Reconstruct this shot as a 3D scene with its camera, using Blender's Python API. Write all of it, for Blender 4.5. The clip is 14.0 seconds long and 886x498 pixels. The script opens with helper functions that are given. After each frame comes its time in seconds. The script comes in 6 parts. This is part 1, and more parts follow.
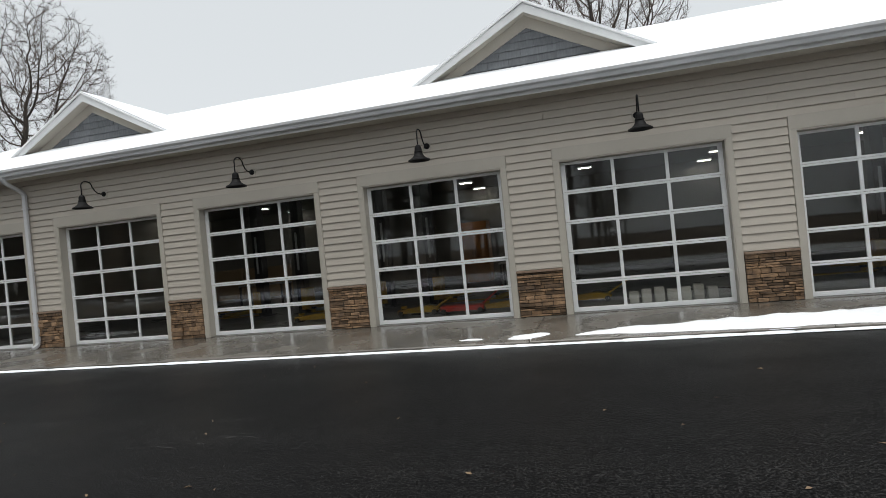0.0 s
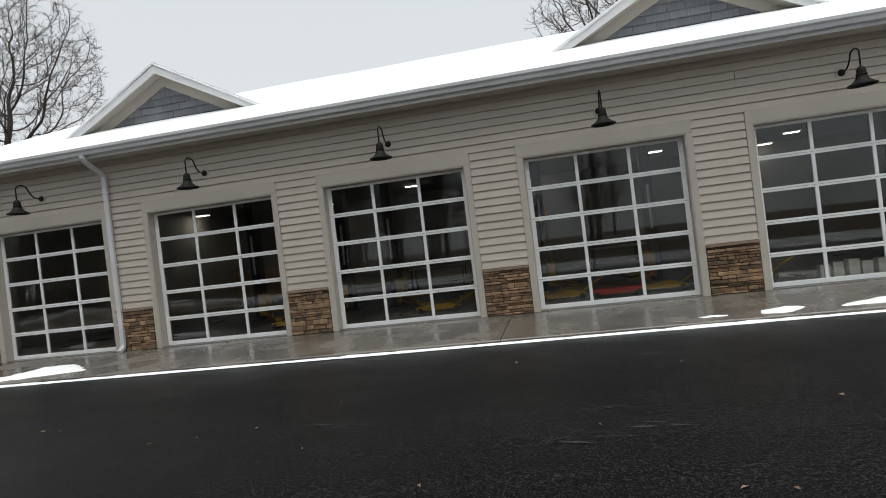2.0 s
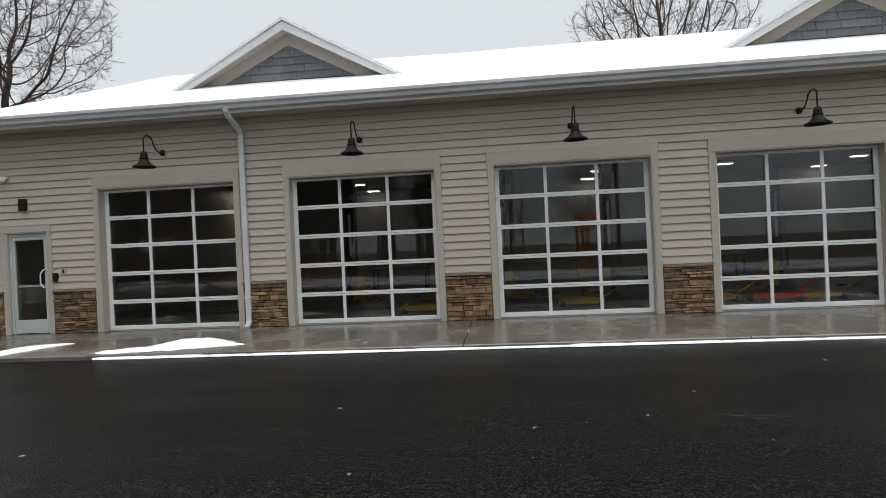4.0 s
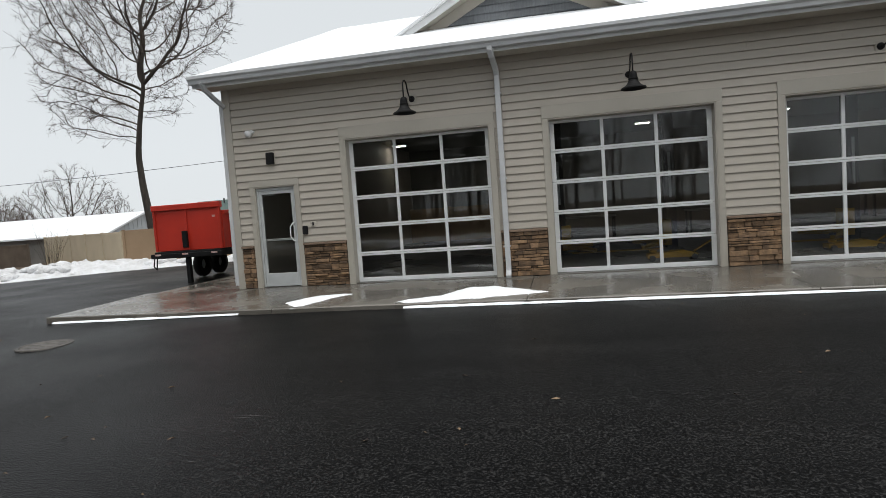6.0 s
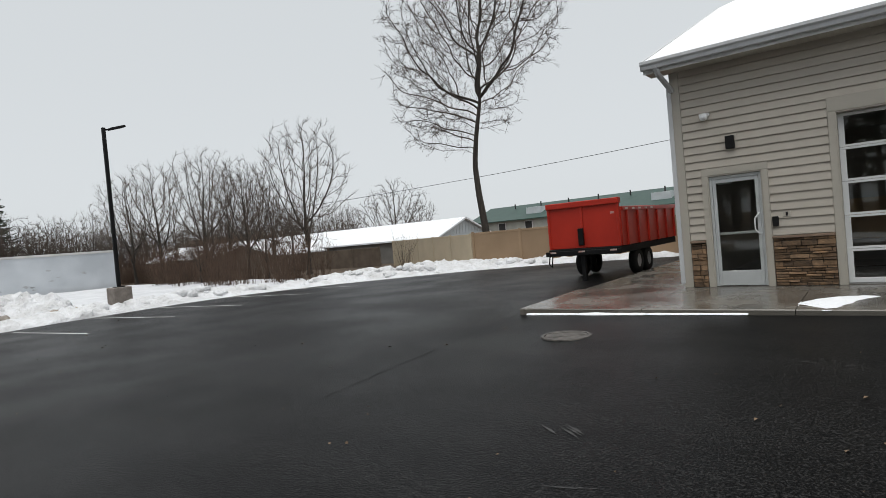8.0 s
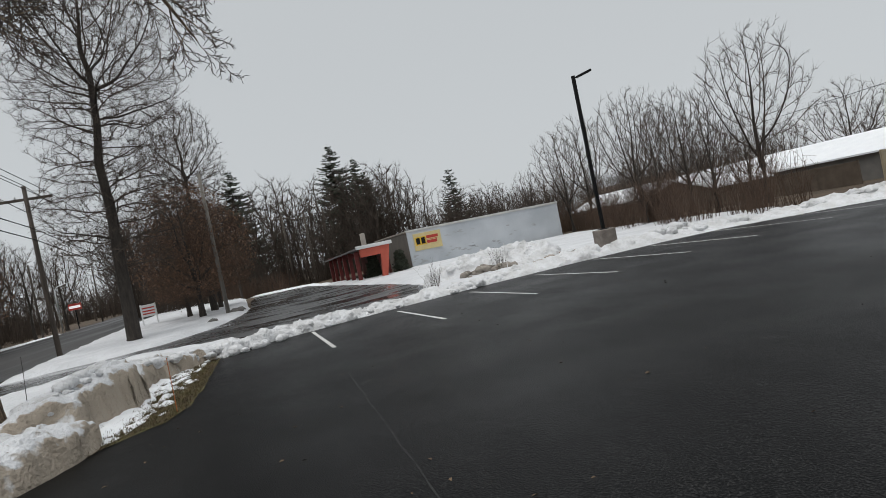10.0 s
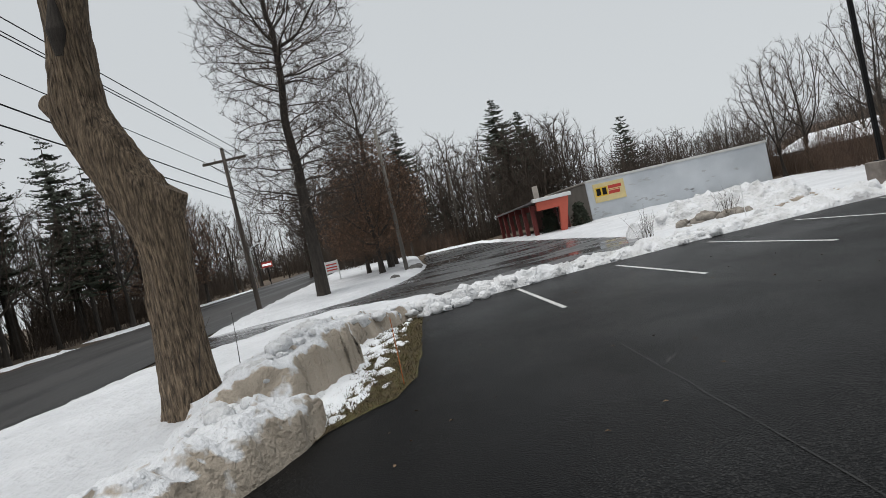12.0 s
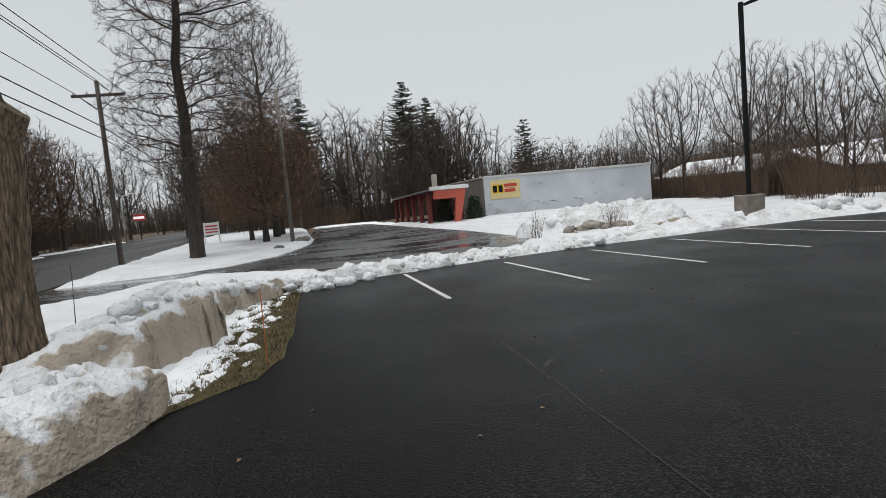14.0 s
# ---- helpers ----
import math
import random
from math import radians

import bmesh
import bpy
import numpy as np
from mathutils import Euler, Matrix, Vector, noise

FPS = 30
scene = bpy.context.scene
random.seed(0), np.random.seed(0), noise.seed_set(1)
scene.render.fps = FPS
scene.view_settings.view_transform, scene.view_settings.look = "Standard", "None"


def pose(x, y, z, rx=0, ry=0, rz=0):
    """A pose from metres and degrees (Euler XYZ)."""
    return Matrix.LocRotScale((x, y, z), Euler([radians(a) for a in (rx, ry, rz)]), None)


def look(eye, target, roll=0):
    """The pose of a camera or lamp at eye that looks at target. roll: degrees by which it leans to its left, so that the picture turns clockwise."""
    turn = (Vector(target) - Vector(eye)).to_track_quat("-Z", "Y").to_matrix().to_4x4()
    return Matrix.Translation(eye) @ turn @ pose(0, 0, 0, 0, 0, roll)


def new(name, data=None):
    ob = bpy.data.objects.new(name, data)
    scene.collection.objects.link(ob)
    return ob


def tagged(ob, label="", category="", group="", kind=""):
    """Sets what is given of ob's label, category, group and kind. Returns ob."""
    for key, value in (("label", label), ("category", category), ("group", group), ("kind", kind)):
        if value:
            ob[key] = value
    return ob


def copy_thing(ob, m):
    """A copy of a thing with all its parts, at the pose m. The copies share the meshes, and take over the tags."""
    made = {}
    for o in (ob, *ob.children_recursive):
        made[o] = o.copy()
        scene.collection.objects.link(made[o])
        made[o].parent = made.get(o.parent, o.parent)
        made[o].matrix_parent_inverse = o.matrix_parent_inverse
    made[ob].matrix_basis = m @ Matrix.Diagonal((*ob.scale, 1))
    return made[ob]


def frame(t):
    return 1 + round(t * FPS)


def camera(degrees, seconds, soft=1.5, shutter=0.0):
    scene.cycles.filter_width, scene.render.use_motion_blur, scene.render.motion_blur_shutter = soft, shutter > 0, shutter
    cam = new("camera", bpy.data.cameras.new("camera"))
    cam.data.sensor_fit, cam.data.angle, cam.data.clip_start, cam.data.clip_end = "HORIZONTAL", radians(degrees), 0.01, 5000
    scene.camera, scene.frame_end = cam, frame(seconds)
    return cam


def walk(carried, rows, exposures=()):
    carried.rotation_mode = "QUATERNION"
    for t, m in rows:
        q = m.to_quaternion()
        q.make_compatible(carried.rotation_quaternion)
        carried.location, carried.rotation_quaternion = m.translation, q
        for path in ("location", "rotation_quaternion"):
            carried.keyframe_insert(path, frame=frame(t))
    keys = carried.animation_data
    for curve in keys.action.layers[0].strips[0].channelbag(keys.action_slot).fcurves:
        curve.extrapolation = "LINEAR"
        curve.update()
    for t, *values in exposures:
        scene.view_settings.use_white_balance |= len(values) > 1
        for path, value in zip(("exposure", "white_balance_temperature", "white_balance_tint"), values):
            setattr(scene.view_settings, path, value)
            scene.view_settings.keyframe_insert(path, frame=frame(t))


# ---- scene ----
cam = camera(74.6, 14.0, soft=0.75)
PATH = [
    (0, (2.935, -11.367, 1.463), (2.409, -9.438, 1.467), -5.6),
    (0.5, (1.843, -11.359, 1.417), (1.574, -9.377, 1.444), -7.1),
    (1, (0.691, -11.354, 1.369), (0.493, -9.365, 1.436), -7.4),
    (1.5, (-0.393, -11.277, 1.369), (-0.639, -9.293, 1.413), -6.8),
    (2, (-1.333, -11.166, 1.392), (-1.714, -9.202, 1.394), -6.8),
    (2.2, (-1.827, -11.137, 1.346), (-2.24, -9.18, 1.351), -6.7),
    (4.3, (-6.312, -11.189, 1.418), (-6.508, -9.198, 1.411), -2.4),
    (4.5, (-6.735, -11.226, 1.411), (-6.982, -9.242, 1.382), -2.7),
    (5, (-7.734, -11.306, 1.401), (-8.04, -9.331, 1.334), -3.4),
    (5.5, (-8.738, -11.315, 1.369), (-9.09, -9.352, 1.218), -3.8),
    (6, (-9.717, -11.277, 1.373), (-10.124, -9.323, 1.241), -4.1),
    (6.5, (-10.728, -11.271, 1.377), (-11.282, -9.351, 1.3), -3.8),
    (7, (-11.77, -11.355, 1.369), (-12.557, -9.518, 1.314), -4.0),
    (7.2, (-12.156, -11.409, 1.354), (-13.046, -9.619, 1.303), -3.9),
    (9.3, (-15.182, -13.418, 1.525), (-16.871, -12.347, 1.492), -9.6),
    (9.5, (-15.499, -13.587, 1.525), (-17.273, -12.665, 1.491), -10.2),
    (10, (-16.563, -13.927, 1.505), (-18.491, -13.397, 1.471), -11.6),
    (10.5, (-17.484, -14.269, 1.502), (-19.473, -14.063, 1.464), -12.8),
    (11, (-18.291, -14.597, 1.483), (-20.29, -14.553, 1.434), -13.7),
    (11.5, (-19.003, -14.904, 1.454), (-21.003, -14.895, 1.405), -13.8),
    (12, (-19.468, -15.135, 1.447), (-21.467, -15.146, 1.389), -12.9),
    (12.5, (-19.778, -15.269, 1.426), (-21.776, -15.193, 1.387), -12.1),
    (13, (-19.901, -15.34, 1.421), (-21.883, -15.08, 1.356), -10.7),
    (13.5, (-19.907, -15.278, 1.415), (-21.87, -14.911, 1.311), -9.3),
    (14, (-19.978, -15.072, 1.383), (-21.941, -14.727, 1.21), -5.2),
]
walk(cam, [(t, look(eye, aim, lean)) for t, eye, aim, lean in PATH],
     exposures=[(0.0, 0.50), (5.0, 0.49), (7.0, 0.54), (9.5, 0.06), (12.0, 0.22), (14.0, 0.27)])

# ---- world and sun: an overcast winter day ----
world = bpy.data.worlds.new("overcast")
scene.world = world
world.use_nodes = True
wt = world.node_tree
sky = wt.nodes.new("ShaderNodeTexSky")
sky.sky_type, sky.sun_disc = "NISHITA", False
sky.sun_elevation, sky.sun_rotation = radians(74), radians(149)
sky.air_density, sky.dust_density, sky.ozone_density = 1.0, 1.0, 1.0
grey = wt.nodes.new("ShaderNodeHueSaturation")
grey.inputs["Saturation"].default_value, grey.inputs["Value"].default_value = 0.15, 0.10
cloud = wt.nodes.new("ShaderNodeMixRGB")
cloud.inputs["Fac"].default_value = 0.85
cloud.inputs["Color2"].default_value = (0.535, 0.565, 0.585, 1)
wt.links.new(sky.outputs["Color"], grey.inputs["Color"])
wt.links.new(grey.outputs["Color"], cloud.inputs["Color1"])
wt.links.new(cloud.outputs["Color"], wt.nodes["Background"].inputs["Color"])
wt.nodes["Background"].inputs["Strength"].default_value = 1.0
sun_data = bpy.data.lights.new("sun", "SUN")
sun_data.energy, sun_data.angle, sun_data.color = 1.75, radians(60), (1.0, 0.98, 0.95)
sun = new("sun", sun_data)
sun.matrix_world = look((6, -10, 42), (0, 0, 0))


# ---- mesh helpers ----
class Geo:
    """Collects vertices and faces of one mesh."""
    def __init__(self):
        self.v, self.f = [], []

    def add(self, verts, faces):
        n = len(self.v)
        self.v.extend([tuple(p) for p in verts])
        self.f.extend([tuple(n + i for i in face) for face in faces])
        return self

    def box(self, x0, x1, y0, y1, z0, z1, c=0.0, m=None):
        if c <= 0:
            vs = [(x, y, z) for x in (x0, x1) for y in (y0, y1) for z in (z0, z1)]
            fs = [(0, 1, 3, 2), (4, 6, 7, 5), (0, 4, 5, 1), (2, 3, 7, 6), (0, 2, 6, 4), (1, 5, 7, 3)]
        else:
            vs, fs, idx = [], [], {}
            lo, hi = (x0, y0, z0), (x1, y1, z1)
            for i in range(8):
                s = [(i >> k) & 1 for k in (2, 1, 0)]
                for axis in range(3):
                    p = []
                    for k in range(3):
                        e = hi[k] if s[k] else lo[k]
                        p.append(e if k == axis else e + (-c if s[k] else c))
                    idx[(*s, axis)] = len(vs)
                    vs.append(p)
            for axis in range(3):
                b, d = [k for k in range(3) if k != axis]
                for side in (0, 1):
                    q = []
                    for sb, sd in ((0, 0), (1, 0), (1, 1), (0, 1)):
                        s = [0, 0, 0]
                        s[axis], s[b], s[d] = side, sb, sd
                        q.append(idx[(*s, axis)])
                    fs.append(q)
                for sb in (0, 1):
                    for sd in (0, 1):
                        e = []
                        for side in (0, 1):
                            s = [0, 0, 0]
                            s[axis], s[b], s[d] = side, sb, sd
                            e.append((idx[(*s, b)], idx[(*s, d)]))
                        fs.append((e[0][0], e[0][1], e[1][1], e[1][0]))
            for i in range(8):
                s = [(i >> k) & 1 for k in (2, 1, 0)]
                fs.append([idx[(*s, a)] for a in range(3)])
        if m is not None:
            vs = [m @ Vector(p) for p in vs]
        return self.add(vs, fs)

    def tube(self, pts, radii, n=8, cap=True):
        pts = np.asarray(pts, float)
        rings = len(pts)
        d = np.gradient(pts, axis=0)
        d /= np.linalg.norm(d, axis=1)[:, None] + 1e-9
        ref = np.eye(3)[np.argmin(np.abs(d).max(axis=0))]
        a = np.cross(d, ref)
        a /= np.linalg.norm(a, axis=1)[:, None] + 1e-9
        b = np.cross(d, a)
        ang = np.arange(n) * 2 * math.pi / n
        r = np.broadcast_to(np.asarray(radii, float), (rings,))
        ring = (pts[:, None, :] + r[:, None, None] * (np.cos(ang)[None, :, None] * a[:, None, :] + np.sin(ang)[None, :, None] * b[:, None, :]))
        base = len(self.v)
        self.v.extend(map(tuple, ring.reshape(-1, 3).tolist()))
        for i in range(rings - 1):
            o = base + i * n
            for j in range(n):
                k = (j + 1) % n
                self.f.append((o + j, o + k, o + n + k, o + n + j))
        if cap:
            self.f.append(tuple(base + j for j in range(n)))
            self.f.append(tuple(base + (rings - 1) * n + j for j in reversed(range(n))))
        return self

    def lathe(self, prof, n=24, at=(0, 0, 0)):
        base = len(self.v)
        for r, z in prof:
            for j in range(n):
                t = j * 2 * math.pi / n
                self.v.append((at[0] + r * math.cos(t), at[1] + r * math.sin(t), at[2] + z))
        for i in range(len(prof) - 1):
            o = base + i * n
            for j in range(n):
                k = (j + 1) % n
                self.f.append((o + j, o + k, o + n + k, o + n + j))
        return self

    def prism(self, poly, axis, a, b):
        """poly: 2D points in the two other axes, in order; extruded from a to b along axis (0, 1 or 2)."""
        n = len(poly)
        vs = []
        for w in (a, b):
            for p, q in poly:
                vs.append({0: (w, p, q), 1: (p, w, q), 2: (p, q, w)}[axis])
        fs = [tuple(range(n)), tuple(range(2 * n - 1, n - 1, -1))]
        fs += [(i, n + i, n + (i + 1) % n, (i + 1) % n) for i in range(n)]
        return self.add(vs, fs)

    def mesh(self, name, material, smooth=False):
        me = bpy.data.meshes.new(name)
        me.from_pydata(self.v, [], self.f)
        if len(self.f) < 6000:
            bm = bmesh.new()
            bm.from_mesh(me)
            bmesh.ops.recalc_face_normals(bm, faces=bm.faces)
            bm.to_mesh(me)
            bm.free()
        if smooth:
            me.polygons.foreach_set("use_smooth", [True] * len(me.polygons))
        me.materials.append(material)
        me.update()
        return me


def part(name, geo, material, parent=None, label="", smooth=False):
    me = geo if isinstance(geo, bpy.types.Mesh) else geo.mesh(name, material, smooth)
    ob = new(name, me)
    if parent is not None:
        ob.parent = parent
    return tagged(ob, label)


def empty(name, label, category, group="", at=(0, 0, 0), kind=""):
    ob = new(name)
    ob.location = at
    return tagged(ob, label, category, group, kind)


# ---- materials ----
def mat(name, c1, c2=None, scale=3.0, rough=0.7, metal=0.0, bump=0.0, bscale=60.0, fine=0.25, rvar=0.0, vary=0.0, stretch=(1, 1, 1), spec=0.5, punch=0.0):
    m = bpy.data.materials.new(name)
    m.use_nodes = True
    nt = m.node_tree
    bs = nt.nodes["Principled BSDF"]
    c2 = c2 or tuple(v * 0.8 for v in c1)
    co = nt.nodes.new("ShaderNodeTexCoord")
    mp = nt.nodes.new("ShaderNodeMapping")
    mp.inputs["Scale"].default_value = stretch
    nt.links.new(co.outputs["Object"], mp.inputs["Vector"])
    n1 = nt.nodes.new("ShaderNodeTexNoise")
    n1.inputs["Scale"].default_value, n1.inputs["Detail"].default_value = scale, 5
    nt.links.new(mp.outputs["Vector"], n1.inputs["Vector"])
    rp = nt.nodes.new("ShaderNodeValToRGB")
    rp.color_ramp.elements[0].position, rp.color_ramp.elements[1].position = 0.32, 0.68
    rp.color_ramp.elements[0].color, rp.color_ramp.elements[1].color = (*c2, 1), (*c1, 1)
    nt.links.new(n1.outputs["Fac"], rp.inputs["Fac"])
    n2 = nt.nodes.new("ShaderNodeTexNoise")
    n2.inputs["Scale"].default_value, n2.inputs["Detail"].default_value = bscale, 3
    nt.links.new(mp.outputs["Vector"], n2.inputs["Vector"])
    mr = nt.nodes.new("ShaderNodeMapRange")
    mr.inputs["From Min"].default_value, mr.inputs["From Max"].default_value = punch, 1 - punch
    mr.inputs["To Min"].default_value, mr.inputs["To Max"].default_value = 1 - fine, 1 + fine
    nt.links.new(n2.outputs["Fac"], mr.inputs["Value"])
    mx = nt.nodes.new("ShaderNodeVectorMath")
    mx.operation = "SCALE"
    nt.links.new(rp.outputs["Color"], mx.inputs[0])
    nt.links.new(mr.outputs["Result"], mx.inputs["Scale"])
    col = mx.outputs["Vector"]
    if vary:
        oi = nt.nodes.new("ShaderNodeObjectInfo")
        vr = nt.nodes.new("ShaderNodeMapRange")
        vr.inputs["To Min"].default_value, vr.inputs["To Max"].default_value = 1 - vary, 1 + vary
        nt.links.new(oi.outputs["Random"], vr.inputs["Value"])
        m2 = nt.nodes.new("ShaderNodeVectorMath")
        m2.operation = "SCALE"
        nt.links.new(col, m2.inputs[0])
        nt.links.new(vr.outputs["Result"], m2.inputs["Scale"])
        col = m2.outputs["Vector"]
    nt.links.new(col, bs.inputs["Base Color"])
    bs.inputs["Roughness"].default_value, bs.inputs["Metallic"].default_value = rough, metal
    bs.inputs["Specular IOR Level"].default_value = spec
    if rvar:
        rr = nt.nodes.new("ShaderNodeMapRange")
        rr.inputs["From Min"].default_value, rr.inputs["From Max"].default_value = 0.35, 0.65
        rr.inputs["To Min"].default_value, rr.inputs["To Max"].default_value = max(0.02, rough - rvar), min(1, rough + rvar)
        nt.links.new(n1.outputs["Fac"], rr.inputs["Value"])
        nt.links.new(rr.outputs["Result"], bs.inputs["Roughness"])
    if bump:
        bp = nt.nodes.new("ShaderNodeBump")
        bp.inputs["Strength"].default_value, bp.inputs["Distance"].default_value = 1.0, bump
        nt.links.new(n2.outputs["Fac"], bp.inputs["Height"])
        nt.links.new(bp.outputs["Normal"], bs.inputs["Normal"])
    return m


def glass_mat(name, tint=(0.86, 0.92, 0.92)):
    m = bpy.data.materials.new(name)
    m.use_nodes = True
    bs = m.node_tree.nodes["Principled BSDF"]
    bs.inputs["Base Color"].default_value = (*tint, 1)
    bs.inputs["Transmission Weight"].default_value = 1.0
    bs.inputs["Roughness"].default_value = 0.0
    bs.inputs["IOR"].default_value = 1.44
    return m


def glow_mat(name, col, strength):
    m = bpy.data.materials.new(name)
    m.use_nodes = True
    bs = m.node_tree.nodes["Principled BSDF"]
    bs.inputs["Base Color"].default_value = (*col, 1)
    bs.inputs["Emission Color"].default_value = (*col, 1)
    bs.inputs["Emission Strength"].default_value = strength
    return m


SIDING = mat("siding_paint", (0.425, 0.386, 0.328), (0.396, 0.359, 0.306), 0.8, 0.55, bump=0.0008, bscale=90, fine=0.05, vary=0.03, stretch=(0.15, 1, 1))
TRIM = mat("beige_trim_paint", (0.41, 0.38, 0.325), (0.38, 0.355, 0.305), 1.5, 0.5, fine=0.05)
WHITE = mat("white_aluminium", (0.72, 0.73, 0.73), (0.64, 0.65, 0.65), 2.0, 0.4, fine=0.05)
GUTTER = mat("white_gutter_metal", (0.58, 0.59, 0.60), (0.48, 0.49, 0.50), 1.2, 0.4, fine=0.06)
STONE = mat("ledge_stone", (0.25, 0.155, 0.085), (0.115, 0.075, 0.047), 8.0, 0.85, bump=0.014, bscale=30, fine=0.4, vary=0.55)
MORTAR = mat("mortar", (0.05, 0.042, 0.035), (0.035, 0.03, 0.025), 9.0, 0.9, bump=0.004)
CAPSTONE = mat("cap_stone", (0.24, 0.17, 0.12), (0.17, 0.12, 0.085), 7.0, 0.85, bump=0.005, bscale=60)
SHAKE = mat("grey_shake", (0.17, 0.18, 0.19), (0.13, 0.14, 0.15), 5.0, 0.75, bump=0.003, bscale=30, fine=0.2, vary=0.16, stretch=(6, 1, 1))
SNOW = mat("snow", (0.86, 0.88, 0.90), (0.80, 0.82, 0.85), 1.3, 0.65, bump=0.03, bscale=14, fine=0.05)
BLACKMETAL = mat("black_metal", (0.012, 0.012, 0.013), (0.008, 0.008, 0.008), 6, 0.6, fine=0.1, spec=0.16)
CONCRETE = mat("wet_concrete", (0.155, 0.142, 0.122), (0.085, 0.078, 0.067), 0.9, 0.22, bump=0.0012, bscale=120, fine=0.15, rvar=0.16)
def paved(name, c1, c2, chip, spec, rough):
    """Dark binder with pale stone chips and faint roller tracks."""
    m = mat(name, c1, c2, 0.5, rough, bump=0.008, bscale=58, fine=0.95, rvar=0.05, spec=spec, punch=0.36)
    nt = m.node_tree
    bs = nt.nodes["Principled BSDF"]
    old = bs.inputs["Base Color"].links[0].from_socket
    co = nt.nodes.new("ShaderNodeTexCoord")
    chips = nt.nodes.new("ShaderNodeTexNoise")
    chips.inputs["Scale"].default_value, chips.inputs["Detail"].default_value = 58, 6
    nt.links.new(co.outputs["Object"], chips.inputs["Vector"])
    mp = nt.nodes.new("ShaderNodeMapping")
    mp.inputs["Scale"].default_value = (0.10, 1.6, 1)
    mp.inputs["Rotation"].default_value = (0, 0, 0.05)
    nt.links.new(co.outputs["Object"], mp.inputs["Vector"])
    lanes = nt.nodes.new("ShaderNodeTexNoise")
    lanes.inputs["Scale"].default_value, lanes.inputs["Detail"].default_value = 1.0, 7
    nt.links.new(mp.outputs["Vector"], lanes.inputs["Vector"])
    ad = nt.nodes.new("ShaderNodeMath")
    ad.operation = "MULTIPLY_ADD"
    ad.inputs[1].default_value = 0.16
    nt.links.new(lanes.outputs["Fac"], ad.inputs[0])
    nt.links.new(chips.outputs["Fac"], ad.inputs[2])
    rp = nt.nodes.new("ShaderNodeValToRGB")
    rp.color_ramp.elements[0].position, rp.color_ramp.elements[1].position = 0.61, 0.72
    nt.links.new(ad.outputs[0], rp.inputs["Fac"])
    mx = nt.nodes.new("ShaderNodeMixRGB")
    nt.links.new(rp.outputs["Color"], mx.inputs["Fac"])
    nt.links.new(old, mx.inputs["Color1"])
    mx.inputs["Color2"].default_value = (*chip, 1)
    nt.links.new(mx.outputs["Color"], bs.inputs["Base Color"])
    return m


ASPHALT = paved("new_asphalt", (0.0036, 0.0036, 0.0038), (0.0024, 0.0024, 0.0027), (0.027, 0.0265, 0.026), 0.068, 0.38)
DARKCAVITY = mat("dark_cavity", (0.03, 0.03, 0.03), None, 3, 0.8)
GLASS = glass_mat("tinted_glass", (0.69, 0.71, 0.69))
PAINTLINE = mat("white_line_paint", (0.62, 0.62, 0.60), (0.42, 0.42, 0.41), 14, 0.7, fine=0.2)

# ---- ground ----
def ground_z(x, y):
    a = min(max(-2.6 - y, 0.0), 9.0)
    b = min(max(-14.0 - x, 0.0), 22.0)
    return -0.09 - 0.027 * a - 0.010 * b


def inside(poly, x, y):
    hit = False
    for (ax, ay), (bx, by) in zip(poly, poly[1:] + poly[:1]):
        if (ay > y) != (by > y) and x < ax + (y - ay) / (by - ay) * (bx - ax):
            hit = not hit
    return hit


def edge_distance(poly, x, y):
    best = 1e9
    for (ax, ay), (bx, by) in zip(poly, poly[1:] + poly[:1]):
        dx, dy = bx - ax, by - ay
        t = max(0.0, min(1.0, ((x - ax) * dx + (y - ay) * dy) / (dx * dx + dy * dy + 1e-9)))
        best = min(best, math.hypot(x - ax - t * dx, y - ay - t * dy))
    return best


def rough_edge(poly, step, amount, seed=0.0):
    """The outline cut into short lengths, pushed in and out."""
    out = []
    for (ax, ay), (bx, by) in zip(poly, poly[1:] + poly[:1]):
        n = max(1, int(math.hypot(bx - ax, by - ay) / step))
        for i in range(n):
            x, y = ax + (bx - ax) * i / n, ay + (by - ay) * i / n
            w = noise.noise_vector(Vector((x * 1.1, y * 1.1, seed))) * amount + noise.noise_vector(Vector((x * 4, y * 4, seed))) * amount * 0.4
            out.append((x + w.x, y + w.y))
    return out


def sheet(poly, height, step):
    """A triangulated sheet inside an outline; height(x, y) gives z."""
    from mathutils.geometry import delaunay_2d_cdt
    n = len(poly)
    pts = [Vector(p) for p in poly]
    xs, ys = [p[0] for p in poly], [p[1] for p in poly]
    rng = random.Random(5)
    x = min(xs)
    while x < max(xs):
        y = min(ys)
        while y < max(ys):
            px, py = x + rng.uniform(-.25, .25) * step, y + rng.uniform(-.25, .25) * step
            if inside(poly, px, py) and edge_distance(poly, px, py) > step * 0.35:
                pts.append(Vector((px, py)))
            y += step
        x += step
    vs, _, fs, *_ = delaunay_2d_cdt(pts, [], [list(range(n))], 1, 1e-5)
    g = Geo()
    g.add([(v.x, v.y, height(v.x, v.y)) for v in vs], [f if (vs[f[1]] - vs[f[0]]).cross(vs[f[2]] - vs[f[0]]) > 0 else tuple(reversed(f)) for f in fs])
    return g


def structure(name, geo, material, label, category, smooth=False, kind="structure"):
    ob = part(name, geo, material, None, label, smooth)
    return tagged(ob, "", category, "", kind)


